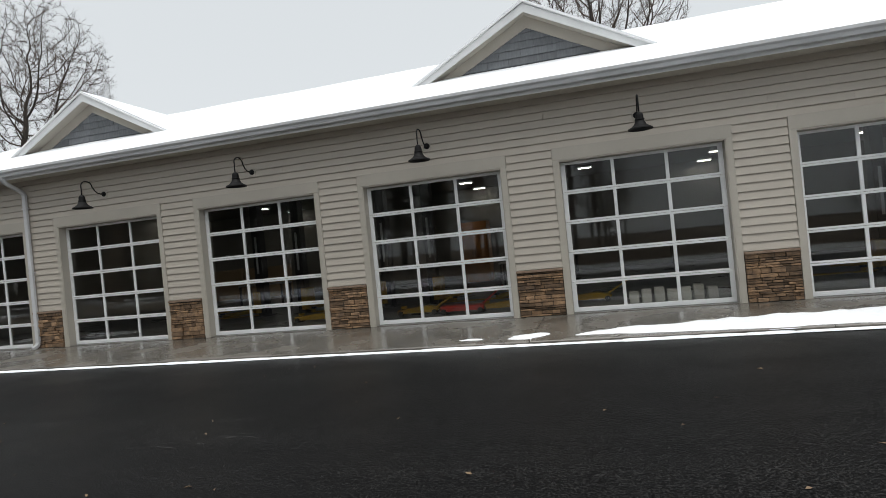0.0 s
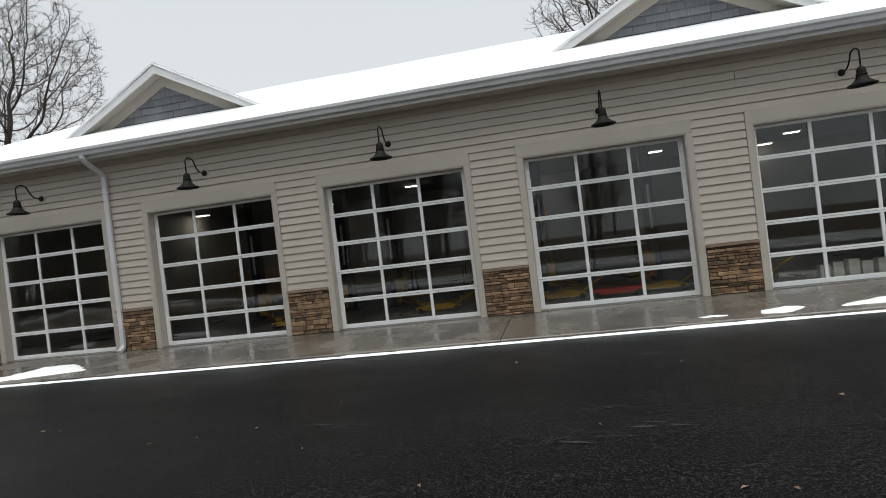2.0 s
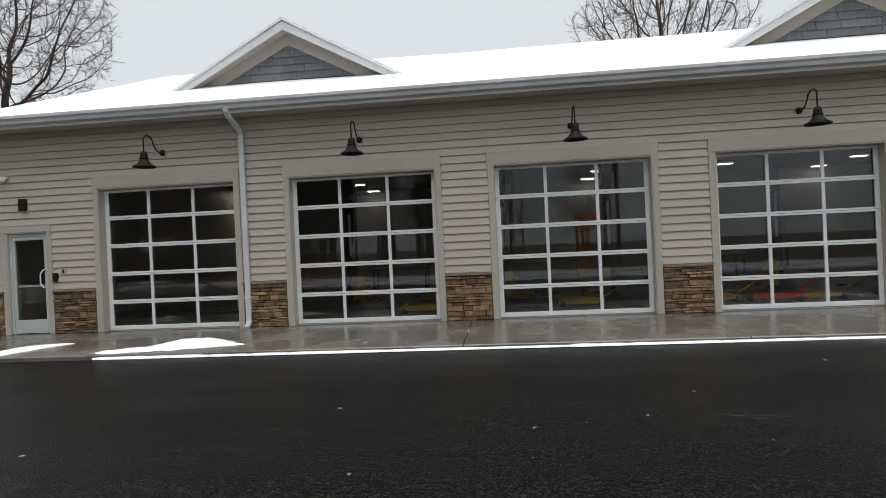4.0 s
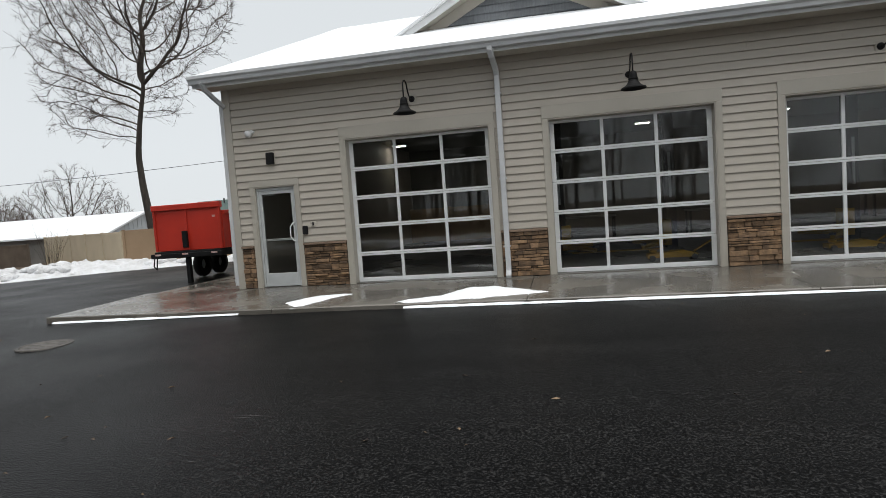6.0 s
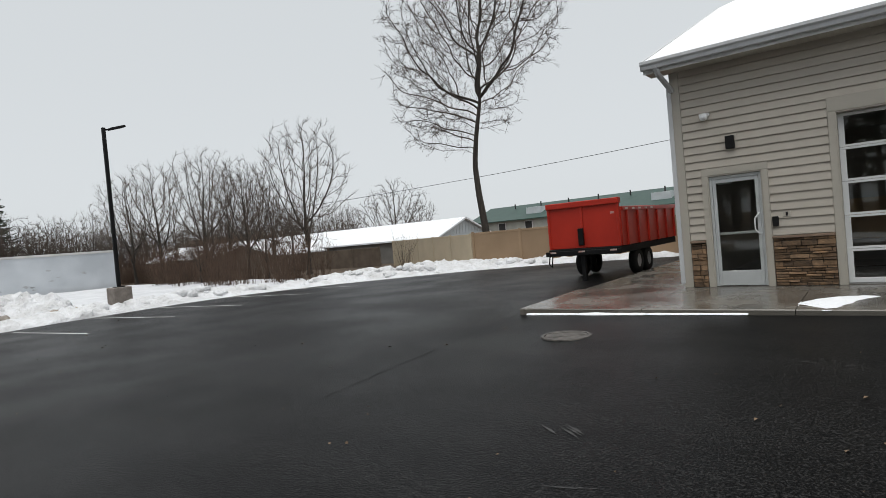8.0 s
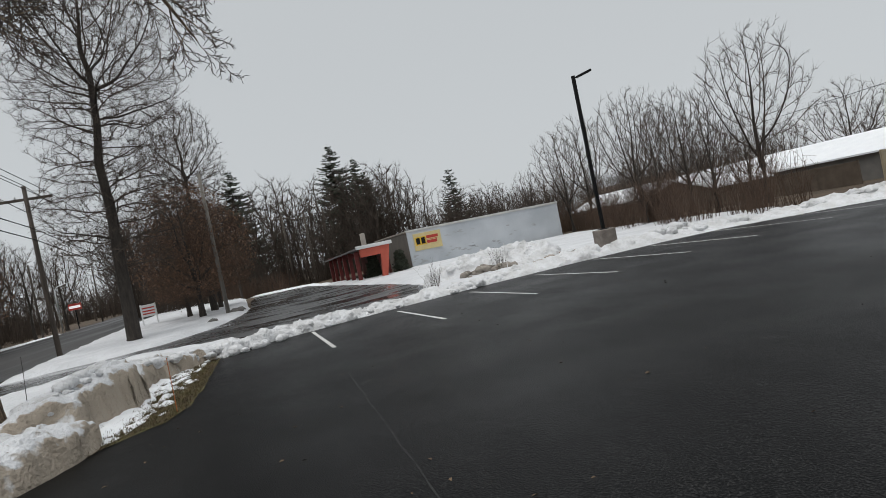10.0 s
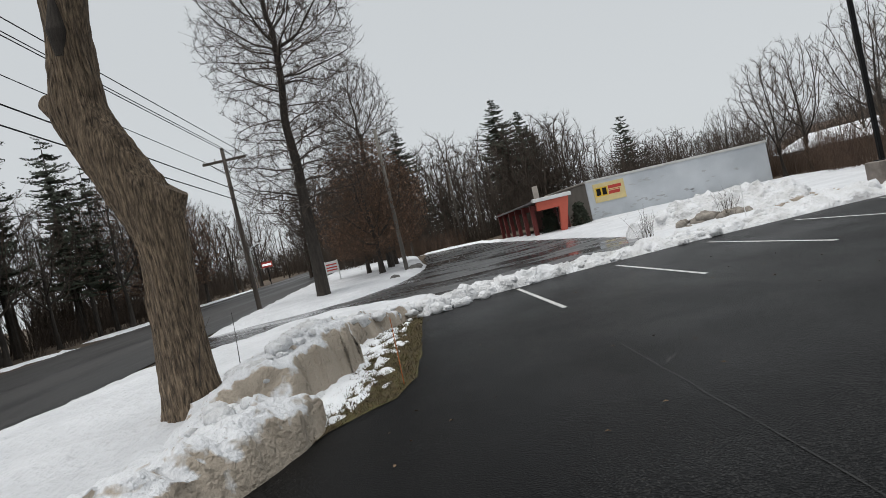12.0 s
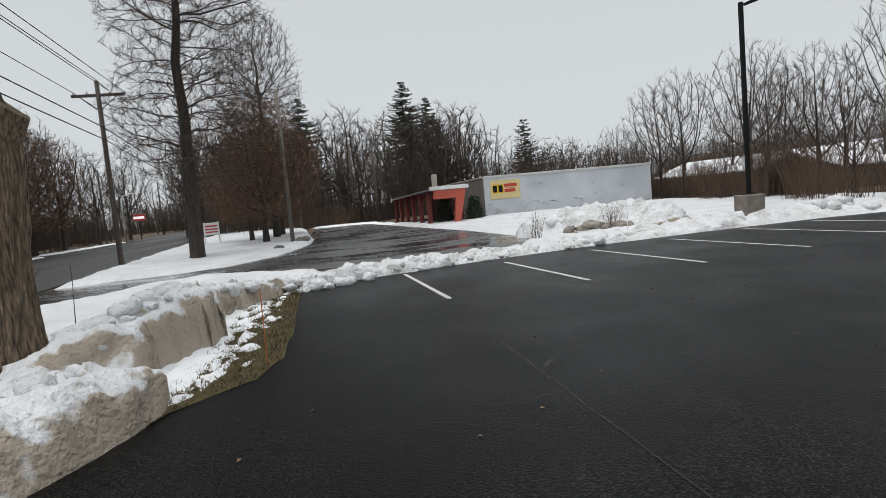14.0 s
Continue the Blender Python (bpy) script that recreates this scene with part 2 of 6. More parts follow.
LITTER = mat("leaf_litter_with_snow", (0.12, 0.085, 0.055), (0.055, 0.04, 0.028), 0.6, 0.95, bump=0.03, bscale=9, fine=0.4)
OLDASPHALT = mat("wet_old_asphalt", (0.07, 0.07, 0.07), (0.025, 0.025, 0.027), 0.9, 0.26, bump=0.012, bscale=5, fine=0.3, rvar=0.22, stretch=(1, 0.3, 1), punch=0.2)
ROADMAT = mat("road_asphalt", (0.058, 0.056, 0.055), (0.022, 0.022, 0.022), 0.5, 0.5, bump=0.003, bscale=80, fine=0.25, rvar=0.15, stretch=(0.08, 1, 1), spec=0.2)
GRASS = mat("winter_grass", (0.088, 0.078, 0.022), (0.058, 0.04, 0.018), 4.0, 0.9, bump=0.02, bscale=45, fine=0.6, punch=0.2)

g = Geo()
R = [-700, -300, -160, -110, -80, -60, -45, -36, -30, -24, -19, -14, -8, 0, 10, 30, 80, 200, 700]
C = [-700, -300, -120, -80, -60, -45, -35, -25, -18, -11.6, -8, -5, -2.6, 0, 10, 20, 40, 80, 200, 700]
g.add([(x, y, ground_z(x, y) - 0.05) for x in R for y in C],
      [(i * len(C) + j, (i + 1) * len(C) + j, (i + 1) * len(C) + j + 1, i * len(C) + j + 1) for i in range(len(R) - 1) for j in range(len(C) - 1)])
structure("ground", g, LITTER, "brown leaf-strewn winter ground round the lots", "ground")

LOT = [(40, -18), (-23, -17.95), (-24.6, -17.55), (-25.9, -17.1), (-27.0, -16.4), (-29.0, -16.2), (-32.4, -16.3), (-34.3, -16.3), (-35.2, -15),
       (-36.3, -12), (-36.4, -8), (-36.0, -4), (-35.9, 0), (-35.6, 2.6), (-33.2, 6.2), (-29, 9.8), (-24.8, 11.6), (-15, 12), (-15, 18), (40, 18)]
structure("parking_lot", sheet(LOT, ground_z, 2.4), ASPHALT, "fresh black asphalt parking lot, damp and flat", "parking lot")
SIDELOT = [(-36.0, -24.6), (-37.2, -23.1), (-40.6, -20.4), (-40.4, -17.6), (-38.6, -15.6), (-38.5, -12.3), (-39.2, -8.6), (-42, -7.7), (-50.5, -8.2), (-60, -9.4),
           (-72, -10.8), (-82, -12), (-82, -17.3), (-71, -17.3), (-59.5, -16.6), (-55, -18.4), (-50.4, -22.2), (-42, -25.1)]
structure("side_lot", sheet(SIDELOT, lambda x, y: ground_z(x, y) - 0.012, 2.0), OLDASPHALT, "wet old asphalt of the next lot and its drive", "parking lot")


def road_y(x):
    return -24.6 - 0.085 * (-33 - x) if x < -33 else -24.6


ROAD = [(x, road_y(x)) for x in (60, 0, -20, -33, -45, -60, -80, -110, -160, -300)]
ROAD = ROAD + [(x, y - 12.0) for x, y in reversed(ROAD)]
structure("road", sheet(ROAD, lambda x, y: -0.56, 8.0), ROADMAT, "worn grey asphalt road, damp along the wheel tracks", "road")
# concrete apron along the front and round the corner, in slabs with joints
g = Geo()
for x0, x1 in zip((-18.85, -16.6, -14.45, -10.3, -6.35, -2.3, 1.75, 5.8, 9.85), (-16.6, -14.45, -10.3, -6.35, -2.3, 1.75, 5.8, 9.85, 16.5)):
    g.add([(x, y, z) for x in (x0 + .006, x1 - .006) for y, z in ((-2.62, -0.30), (-2.62, -0.045), (-2.605, -0.03), (-.0, 0.0), (0.0, -0.3))],
          [(0, 5, 6, 1), (1, 6, 7, 2), (2, 7, 8, 3), (3, 8, 9, 4), (0, 1, 2, 3, 4), (9, 8, 7, 6, 5)])
for y0, y1 in ((0.012, 2.2), (2.212, 5.2), (5.212, 8.2), (8.212, 11.6)):
    g.add([(x, y, z) for y in (y0, y1) for x, z in ((-18.85, -0.35), (-18.85, -0.045), (-18.835, -0.03), (-16.56, -0.004), (-16.56, -0.35))],
          [(0, 5, 6, 1), (1, 6, 7, 2), (2, 7, 8, 3), (3, 8, 9, 4), (0, 1, 2, 3, 4), (9, 8, 7, 6, 5)])
structure("pavement", g, CONCRETE, "wet grey concrete apron slabs along the garage", "pavement")

# parking stripes
for y in (-13.31, -10.52, -7.95, -5.52, -3.12, -.76, 2.15, 4.6):
    g = Geo()
    n = 12
    x0, x1, dy = -35.4, -30.6, 0.30
    for i in range(n):
        xa, xb = x0 + (x1 - x0) * i / n, x0 + (x1 - x0) * (i + 1) / n
        ya, yb = y - dy / 2 + dy * i / n, y - dy / 2 + dy * (i + 1) / n
        g.add([(xa, ya - .05, ground_z(xa, ya) + .006), (xb, yb - .05, ground_z(xb, yb) + .006), (xb, yb + .05, ground_z(xb, yb) + .006), (xa, ya + .05, ground_z(xa, ya) + .006)], [(0, 1, 2, 3)])
    tagged(part("parking_stripe", g, PAINTLINE, None, "thin white painted parking stripe on black asphalt"), "", "road marking", "parking stripes", "structure")

# ---- the garage building: shell ----
X0, X1, DEPTH = -16.55, 15.6, 14.86
EAVE, SLOPE, RIDGE_Y = 4.22, 0.395, 7.43
BAYS = [-12.47 + 4.055 * i for i in range(7)]
HALF, DOOR_H = 1.47, 2.95
ED0, ED1, ED_H = -16.02, -15.10, 2.13
openings = [(ED0, ED1, ED_H)] + [(c - HALF, c + HALF, DOOR_H) for c in BAYS[:6]]
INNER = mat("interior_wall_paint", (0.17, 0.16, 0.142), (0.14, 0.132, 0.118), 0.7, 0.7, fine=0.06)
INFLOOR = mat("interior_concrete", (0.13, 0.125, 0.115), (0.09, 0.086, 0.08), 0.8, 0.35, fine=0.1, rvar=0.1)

g = Geo()
x = X0
for a, b, h in openings:
    g.box(x, a, 0, 0.26, -0.3, EAVE)
    g.box(a, b, 0, 0.26, h, EAVE)
    x = b
g.box(x, X1, 0, 0.26, -0.3, EAVE)
wall_front = structure("wall_front", g, SIDING, "beige lap-sided garage front with stone piers", "wall")
g = Geo().box(X0, X0 + .2, 0.26, DEPTH, -.3, EAVE)
g.prism([(0.0, EAVE), (DEPTH, EAVE), (RIDGE_Y, EAVE + SLOPE * RIDGE_Y)], 0, X0, X0 + .2)
wall_side = structure("wall_west", g, SIDING, "beige gable wall of the garage", "wall")
g = Geo().box(X1 - .2, X1, 0.26, DEPTH, -.3, EAVE)
g.prism([(0.0, EAVE), (DEPTH, EAVE), (RIDGE_Y, EAVE + SLOPE * RIDGE_Y)], 0, X1 - .2, X1)
structure("wall_east", g, SIDING, "beige gable end wall of the garage", "wall")
structure("wall_north", Geo().box(X0 + .2, X1 - .2, DEPTH - .2, DEPTH, -.3, EAVE), SIDING, "beige back wall of the garage", "wall")
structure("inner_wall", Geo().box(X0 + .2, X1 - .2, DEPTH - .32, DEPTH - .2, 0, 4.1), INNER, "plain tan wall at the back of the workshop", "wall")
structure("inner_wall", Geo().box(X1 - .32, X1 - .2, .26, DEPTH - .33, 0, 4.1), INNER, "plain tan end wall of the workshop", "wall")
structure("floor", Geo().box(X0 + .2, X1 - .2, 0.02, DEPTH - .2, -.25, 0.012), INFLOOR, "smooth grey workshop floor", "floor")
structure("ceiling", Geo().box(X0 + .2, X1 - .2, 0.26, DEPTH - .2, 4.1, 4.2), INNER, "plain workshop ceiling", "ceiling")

# roof: deck with overhangs, soffit, fascia and a blanket of snow
RX0, RX1 = X0 - 0.36, X1 + 0.36
def roof_z(y):
    return 4.42 + SLOPE * (y + 0.48) if y < RIDGE_Y else 4.42 + SLOPE * (2 * RIDGE_Y - y + 0.48)
g = Geo()
poly = [(-0.48, roof_z(-.48)), (RIDGE_Y, roof_z(RIDGE_Y)), (DEPTH + .48, roof_z(-.48)), (DEPTH + .48, roof_z(-.48) - .12), (RIDGE_Y, roof_z(RIDGE_Y) - .14), (-.48, roof_z(-.48) - .12)]
g.prism(poly, 0, RX0, RX1)
structure("roof", g, mat("grey_roof_shingle", (0.10, 0.10, 0.11), None, 6, 0.9, bump=0.004), "low gable roof under snow", "roof")
g = Geo()
ny, nx = 30, 90
for i in range(nx + 1):
    for j in range(ny + 1):
        x = RX0 + .01 + (RX1 - RX0 - .02) * i / nx
        y = -0.5 + (2 * RIDGE_Y + 1.0) * j / ny
        e = min(1.0, min(j, ny - j) / 1.0, min(i, nx - i) / 1.0)
        w = noise.noise(Vector((x * .5, y * .6, 3))) * 0.02
        g.v.append((x, y, roof_z(min(max(y, -.48), DEPTH + .48)) + 0.015 + e * (0.075 + w)))
for i in range(nx):
    for j in range(ny):
        a = i * (ny + 1) + j
        g.f.append((a, a + ny + 1, a + ny + 2, a + 1))
structure("roof_snow", g, SNOW, "even blanket of fresh snow on the roof", "snow", True)
g = Geo().box(RX0, RX1, -0.48, 0.0, EAVE - .02, EAVE)
structure("soffit", g, mat("soffit_vinyl", (0.50, 0.47, 0.41), (0.45, 0.42, 0.37), 2, 0.6, fine=0.05, stretch=(8, 1, 1)), "beige vented soffit under the eave", "soffit")
structure("fascia", Geo().box(RX0, RX1, -0.50, -0.48, EAVE - .04, 4.42), WHITE, "white fascia board at the eave", "trim")
g = Geo()
g.prism([(-.50, 4.40), (-.50, 4.27), (-.56, 4.235), (-.60, 4.25), (-.615, 4.31), (-.65, 4.345), (-.65, 4.40), (-.635, 4.405), (-.625, 4.39), (-.52, 4.37)], 0, RX0 - .02, RX1)
gutter = structure("gutter", g, GUTTER, "white aluminium gutter along the eave", "gutter")
g = Geo()
for s in (0, 1):
    ya, yb = (-.5, RIDGE_Y) if s == 0 else (DEPTH + .5, RIDGE_Y)
    za, zb = roof_z(-.48) + .02, roof_z(RIDGE_Y) + .02
    g.add([(xx, y, z + dz) for xx in (RX0 - .025, RX0) for y, z in ((ya, za), (yb, zb)) for dz in (-.19, 0)], [(0, 1, 3, 2), (4, 6, 7, 5), (0, 4, 5, 1), (2, 3, 7, 6), (1, 5, 7, 3), (0, 2, 6, 4)])
structure("rake_board", g, WHITE, "white rake boards along the gable", "trim")

# downspouts
def downspout(x, to_wall=True):
    g = Geo()
    path = [(x, -.57, 4.26), (x, -.57, 4.20), (x + .02, -.50, 4.10), (x + .05, -.17, 3.93), (x + .05, -.085, 3.85), (x + .05, -.085, 0.14), (x + .05, -.13, .07), (x + .05, -.22, .03)]
    for (a, b) in zip(path, path[1:]):
        va, vb = Vector(a), Vector(b)
        d = (vb - va)
        m = Matrix.Translation((va + vb) / 2) @ d.to_track_quat("Z", "X").to_matrix().to_4x4()
        L = d.length / 2 + .012
        g.box(-.036, .036, -.05, .05, -L, L, .008, m)
    ob = part("downspout", g, GUTTER, None, "white rectangular aluminium downspout fixed to the siding")
    tagged(ob, "", "downspout", "", "structure")
    for z in (3.5, 1.9, .6):
        part("strap", Geo().box(x - .02, x + .12, -.13, -.02, z - .015, z + .015), GUTTER, ob)
downspout(-10.83)
g = Geo()
for a, b in (((RX0 + .25, -.57, 4.26), (RX0 + .27, -.5, 4.14)), ((RX0 + .27, -.5, 4.14), (X0 + .02, -.06, 3.86)), ((X0 - .045, -.02, 3.9), (X0 - .045, -.02, .1))):
    va, vb = Vector(a), Vector(b)
    d = vb - va
    m = Matrix.Translation((va + vb) / 2) @ d.to_track_quat("Z", "X").to_matrix().to_4x4()
    g.box(-.04, .04, -.04, .04, -d.length / 2 - .02, d.length / 2 + .02, .008, m)
tagged(part("downspout", g, GUTTER, None, "white aluminium downspout at the building corner"), "", "downspout", "", "structure")

# dormers: small false gables on the roof slope
def dormer(cx):
    base = empty("dormer", "false gable dormer with grey shakes and white trim", "dormer", "roof dormers", (cx, 0, 0))
    yf, half, zb, zp = 1.93, 2.66, 5.32, 6.74
    sl = (zp - zb) / half
    g = Geo()
    inner = 2.25
    g.add([(-inner, yf, zb - .05), (inner, yf, zb - .05), (0, yf, zb + sl * inner - .1), (-inner, yf + .06, zb - .05), (inner, yf + .06, zb - .05), (0, yf + .06, zb + sl * inner - .1)],
          [(0, 1, 2), (3, 5, 4), (0, 3, 4, 1), (1, 4, 5, 2), (2, 5, 3, 0)])
    part("gable_wall", g, SHAKE, base)
    yb = yf + half * sl / SLOPE + .4
    for s in (-1, 1):
        g = Geo()
        # inner beige frieze board
        for w0, w1, y0, y1, name, mt in ((.20, .47, yf - .05, yf, "frieze_board", TRIM), (.03, .22, yf - .36, yf - .32, "rake_board", WHITE)):
            q = Geo()
            q.add([(x, y, z) for y in (y0, y1) for x, z in ((s * (half + .0), zb - w0 * .9), (0, zp - w0), (0, zp - w1), (s * (half + .0), zb - w1 * .9))],
                  [(0, 1, 2, 3), (7, 6, 5, 4), (0, 4, 5, 1), (1, 5, 6, 2), (2, 6, 7, 3), (3, 7, 4, 0)])
            part(name, q, mt, base)
        q = Geo()
        q.add([(s * half, yf - .32, zb - .2), (0, yf - .32, zp - .2), (0, yf, zp - .2), (s * half, yf, zb - .2), (s * half, yf - .32, zb - .16), (0, yf - .32, zp - .16), (0, yf, zp - .16), (s * half, yf, zb - .16)],
              [(0, 1, 2, 3), (7, 6, 5, 4), (0, 4, 5, 1), (1, 5, 6, 2), (2, 6, 7, 3), (3, 7, 4, 0)])
        part("soffit", q, TRIM, base)
        q = Geo()
        e = half + .08
        q.add([(s * e, yf - .37, zb - .06 - .04), (0, yf - .37, zp), (0, yb, zp), (s * e, yf - .1, zb - .1), (s * e, yf - .37, zb + .02 - .04), (0, yf - .37, zp + .06), (0, yb, zp + .06), (s * e, yf - .1, zb - .02)],
              [(0, 1, 2, 3), (7, 6, 5, 4), (0, 4, 5, 1), (1, 5, 6, 2), (2, 6, 7, 3), (3, 7, 4, 0)])
        part("roof_plane", q, SNOW, base, "snow-covered slope")
        part("drip_edge", Geo().tube([(s * e, yf - .38, zb - .09), (0, yf - .38, zp + .0)], [.018, .018], 6), WHITE, base)
    rng = random.Random(int(cx * 10))
    z = zb - .02
    row = 0
    while z < zb + sl * inner - .3:
        w = inner - (z + .1 - zb) / sl
        x = -w + (.15 if row % 2 else 0)
        while x < w - .05:
            sw = rng.uniform(.3, .8)
            x2 = min(x + sw, w)
            q = Geo().add([(x, yf - .04, z), (x2 - .008, yf - .04, z), (x2 - .008, yf - .006, z + .2), (x, yf - .006, z + .2), (x, yf, z), (x2 - .008, yf, z), (x2 - .008, yf, z + .2), (x, yf, z + .2)],
                          [(0, 1, 2, 3), (0, 4, 5, 1), (1, 5, 6, 2), (2, 6, 7, 3), (3, 7, 4, 0)])
            part("shingle", q, SHAKE, base)
            x = x2
        z += .175
        row += 1
    return base
dormer(-10.45)
dormer(1.75)

# ---- openings: casings, garage doors, entry door ----
def casing(a, b, h, w=.11, head=.25):
    part("casing", Geo().box(a - w, a, -.042, .0, 0.0, h, .004), TRIM, wall_front)
    part("casing", Geo().box(b, b + w, -.042, .0, 0.0, h, .004), TRIM, wall_front)
    part("casing", Geo().box(a - w, b + w, -.042, .0, h, h + head, .004), TRIM, wall_front)
    part("jamb", Geo().box(a - .012, a + .02, -.03, .27, 0.0, h, .003), TRIM, wall_front)
    part("jamb", Geo().box(b - .02, b + .012, -.03, .27, 0.0, h, .003), TRIM, wall_front)
    part("head_jamb", Geo().box(a + .02, b - .02, -.03, .27, h - .025, h + .01, .003), TRIM, wall_front)
for a, b, h in openings[1:]:
    casing(a, b, h)
casing(ED0, ED1, ED_H, .10, .13)


def garage_door():
    base = empty("garage_door", "closed white aluminium garage door with fifteen glass panes", "garage door", "garage doors")
    w, y0, y1 = HALF - .022, .16, .205
    sec = (DOOR_H - .04) / 5
    for k in range(5):
        z0 = .015 + k * sec
        z1 = z0 + sec - .006
        lower, upper = (.085 if k == 0 else .038), (.05 if k == 4 else .038)
        part("rail", Geo().box(-w, w, y0, y1, z0, z0 + lower, .004), WHITE, base)
        part("rail", Geo().box(-w, w, y0, y1, z1 - upper, z1, .004), WHITE, base)
        for xa, xb in ((-w, -w + .085), (-w / 3 - .03, -w / 3 + .03), (w / 3 - .03, w / 3 + .03), (w - .085, w)):
            part("stile", Geo().box(xa, xb, y0 + .002, y1, z0 + lower, z1 - upper, .003), WHITE, base)
        for xa, xb in ((-w + .085, -w / 3 - .03), (-w / 3 + .03, w / 3 - .03), (w / 3 + .03, w - .085)):
            pane = part("pane", Geo().box(xa - .004, xb + .004, y0 + .02, y0 + .026, z0 + lower - .004, z1 - upper + .004), GLASS, base, "clear glass pane")
            pane.visible_shadow = False
    part("bottom_seal", Geo().box(-w, w, y0 + .005, y1 - .005, -.004, .016), BLACKMETAL, base, "black rubber seal")
    return base
first = garage_door()
first.location = (BAYS[0], 0, 0)
for c in BAYS[1:6]:
    copy_thing(first, pose(c, 0, 0))
for c in BAYS[:6]:
    part("threshold", Geo().box(c - HALF, c + HALF, -.02, .26, -.02, .011), CONCRETE, wall_front)

entry = empty("entry_door", "closed glazed entry door in a pale aluminium frame", "door", "", ((ED0 + ED1) / 2, 0, 0))
w = (ED1 - ED0) / 2
ALU = mat("pale_aluminium", (0.60, 0.62, 0.62), (0.52, 0.54, 0.54), 3, 0.35, metal=0.3, fine=0.05)
for xa, xb, za, zb in ((-w + .021, -w + .065, .012, ED_H - .03), (w - .065, w - .021, .012, ED_H - .03), (-w + .065, w - .065, ED_H - .085, ED_H - .03)):
    part("frame", Geo().box(xa, xb, .02, .13, za, zb, .004), ALU, entry)
for xa, xb, za, zb in ((-w + .07, -w + .13, .02, ED_H - .09), (w - .13, w - .07, .02, ED_H - .09), (-w + .13, w - .13, .02, .30), (-w + .13, w - .13, ED_H - .16, ED_H - .09)):
    part("leaf_rail", Geo().box(xa, xb, .03, .08, za, zb, .004), ALU, entry)
pane = part("pane", Geo().box(-w + .125, w - .125, .052, .058, .295, ED_H - .155), GLASS, entry, "clear glass pane")
pane.visible_shadow = False
part("push_bar", Geo().box(-w + .1, w - .1, .10, .13, .98, 1.03, .006), ALU, entry)
part("pull_handle", Geo().tube([(w - .10, .03, .95), (w - .10, -.05, .97), (w - .16, -.055, 1.05), (w - .16, -.055, 1.25), (w - .10, -.05, 1.33), (w - .10, .03, 1.35)], [.013] * 6, 8), WHITE, entry, "white pull handle")
part("closer", Geo().box(-w + .15, -w + .4, .085, .13, ED_H - .19, ED_H - .13, .005), ALU, entry)

# siding boards, course by course
EXPO = 0.1505
z = 0.905
rows = []
while z < EAVE - .01:
    rows.append((z, min(z + EXPO, EAVE - .02)))
    z += EXPO
blocks = [(ED0 - .10, ED1 + .10, ED_H + .13)] + [(c - HALF - .11, c + HALF + .11, DOOR_H + .25) for c in BAYS[:6]]
rng = random.Random(3)
def board(x0, x1, z0, z1, parent):
    if x1 - x0 < .03:
        return
    q = Geo().add([(x, y, z) for x in (x0, x1) for y, z in ((-.036, z0 + .014), (-.012, z1), (0, z1), (0, z0 + .014))], [(0, 4, 5, 1), (1, 5, 6, 2), (3, 7, 4, 0), (0, 1, 2, 3), (7, 6, 5, 4)])
    part("siding_board", q, SIDING, parent)
for z0, z1 in rows:
    spans, x = [], X0 + .15
    for a, b, h in blocks:
        if z0 + .05 < h:
            spans.append((x, a - .003))
            x = b + .003
    spans.append((x, X1 - .1))
    for a, b in spans:
        if b - a > 5:
            cuts = [a] + sorted(rng.uniform(a + 1, b - 1) for _ in range(int((b - a) / 4.2))) + [b]
            for p, q2 in zip(cuts, cuts[1:]):
                board(p + .001, q2 - .001, z0, z1, wall_front)
        else:
            board(a, b, z0, z1, wall_front)
part("corner_board", Geo().box(X0 - .025, X0 + .145, -.035, 0, 0.0, EAVE - .02, .004), TRIM, wall_front)
part("corner_board", Geo().box(X0 - .026, X0, 0.0, .145, 0.0, EAVE - .02, .004), TRIM, wall_front)
part("frieze_board", Geo().box(X0 + .15, X1, -.03, 0, EAVE - .03, EAVE - .021), TRIM, wall_front)
for k, (z0, z1) in enumerate(rows):
    q = Geo().add([(x, y, z) for y in (.15, DEPTH) for x, z in ((X0 - .024, z0), (X0 - .008, z1 + .004), (X0, z1 + .004), (X0, z0))], [(0, 4, 5, 1), (1, 5, 6, 2), (3, 7, 4, 0), (0, 1, 2, 3), (7, 6, 5, 4)])
    part("siding_board", q, SIDING, wall_side)

# stone piers: backing, ledge stones, cap
def pier(x0, x1, top=.86):
    part("mortar_bed", Geo().box(x0, x1, -.02, -.001, 0, top), MORTAR, wall_front)
    z = .005
    rng = random.Random(int(x0 * 100))
    while z < top - .02:
        h = min(rng.choice((.04, .05, .06, .075, .1)), top - z)
        x = x0 + .003
        while x < x1 - .01:
            sw = min(rng.uniform(.10, .34), x1 - x)
            if x1 - x - sw < .06:
                sw = x1 - x
            y = -.03 - rng.uniform(.005, .055)
            c = .008
            q = Geo().box(x + .004, x + sw - .005, y, -.01, z + .004, z + h - .005, c)
            q.v = [(px + rng.uniform(-.004, .004), py + rng.uniform(-.006, .006), pz + rng.uniform(-.003, .003)) for px, py, pz in q.v]
            part("stone", q, STONE, wall_front)
            x += sw
        z += h
    part("cap_stone", Geo().box(x0 - .004, x1 + .004, -.095, 0, top, top + .045, .008), CAPSTONE, wall_front)
edges = [(c - HALF - .115, c + HALF + .115) for c in BAYS[:6]]
pier(X0 + .15, ED0 - .105)
pier(ED1 + .105, edges[0][0])
for (a, b), (c, d) in zip(edges, edges[1:]):
    pier(b, c)
pier(edges[-1][1], edges[-1][1] + .9)

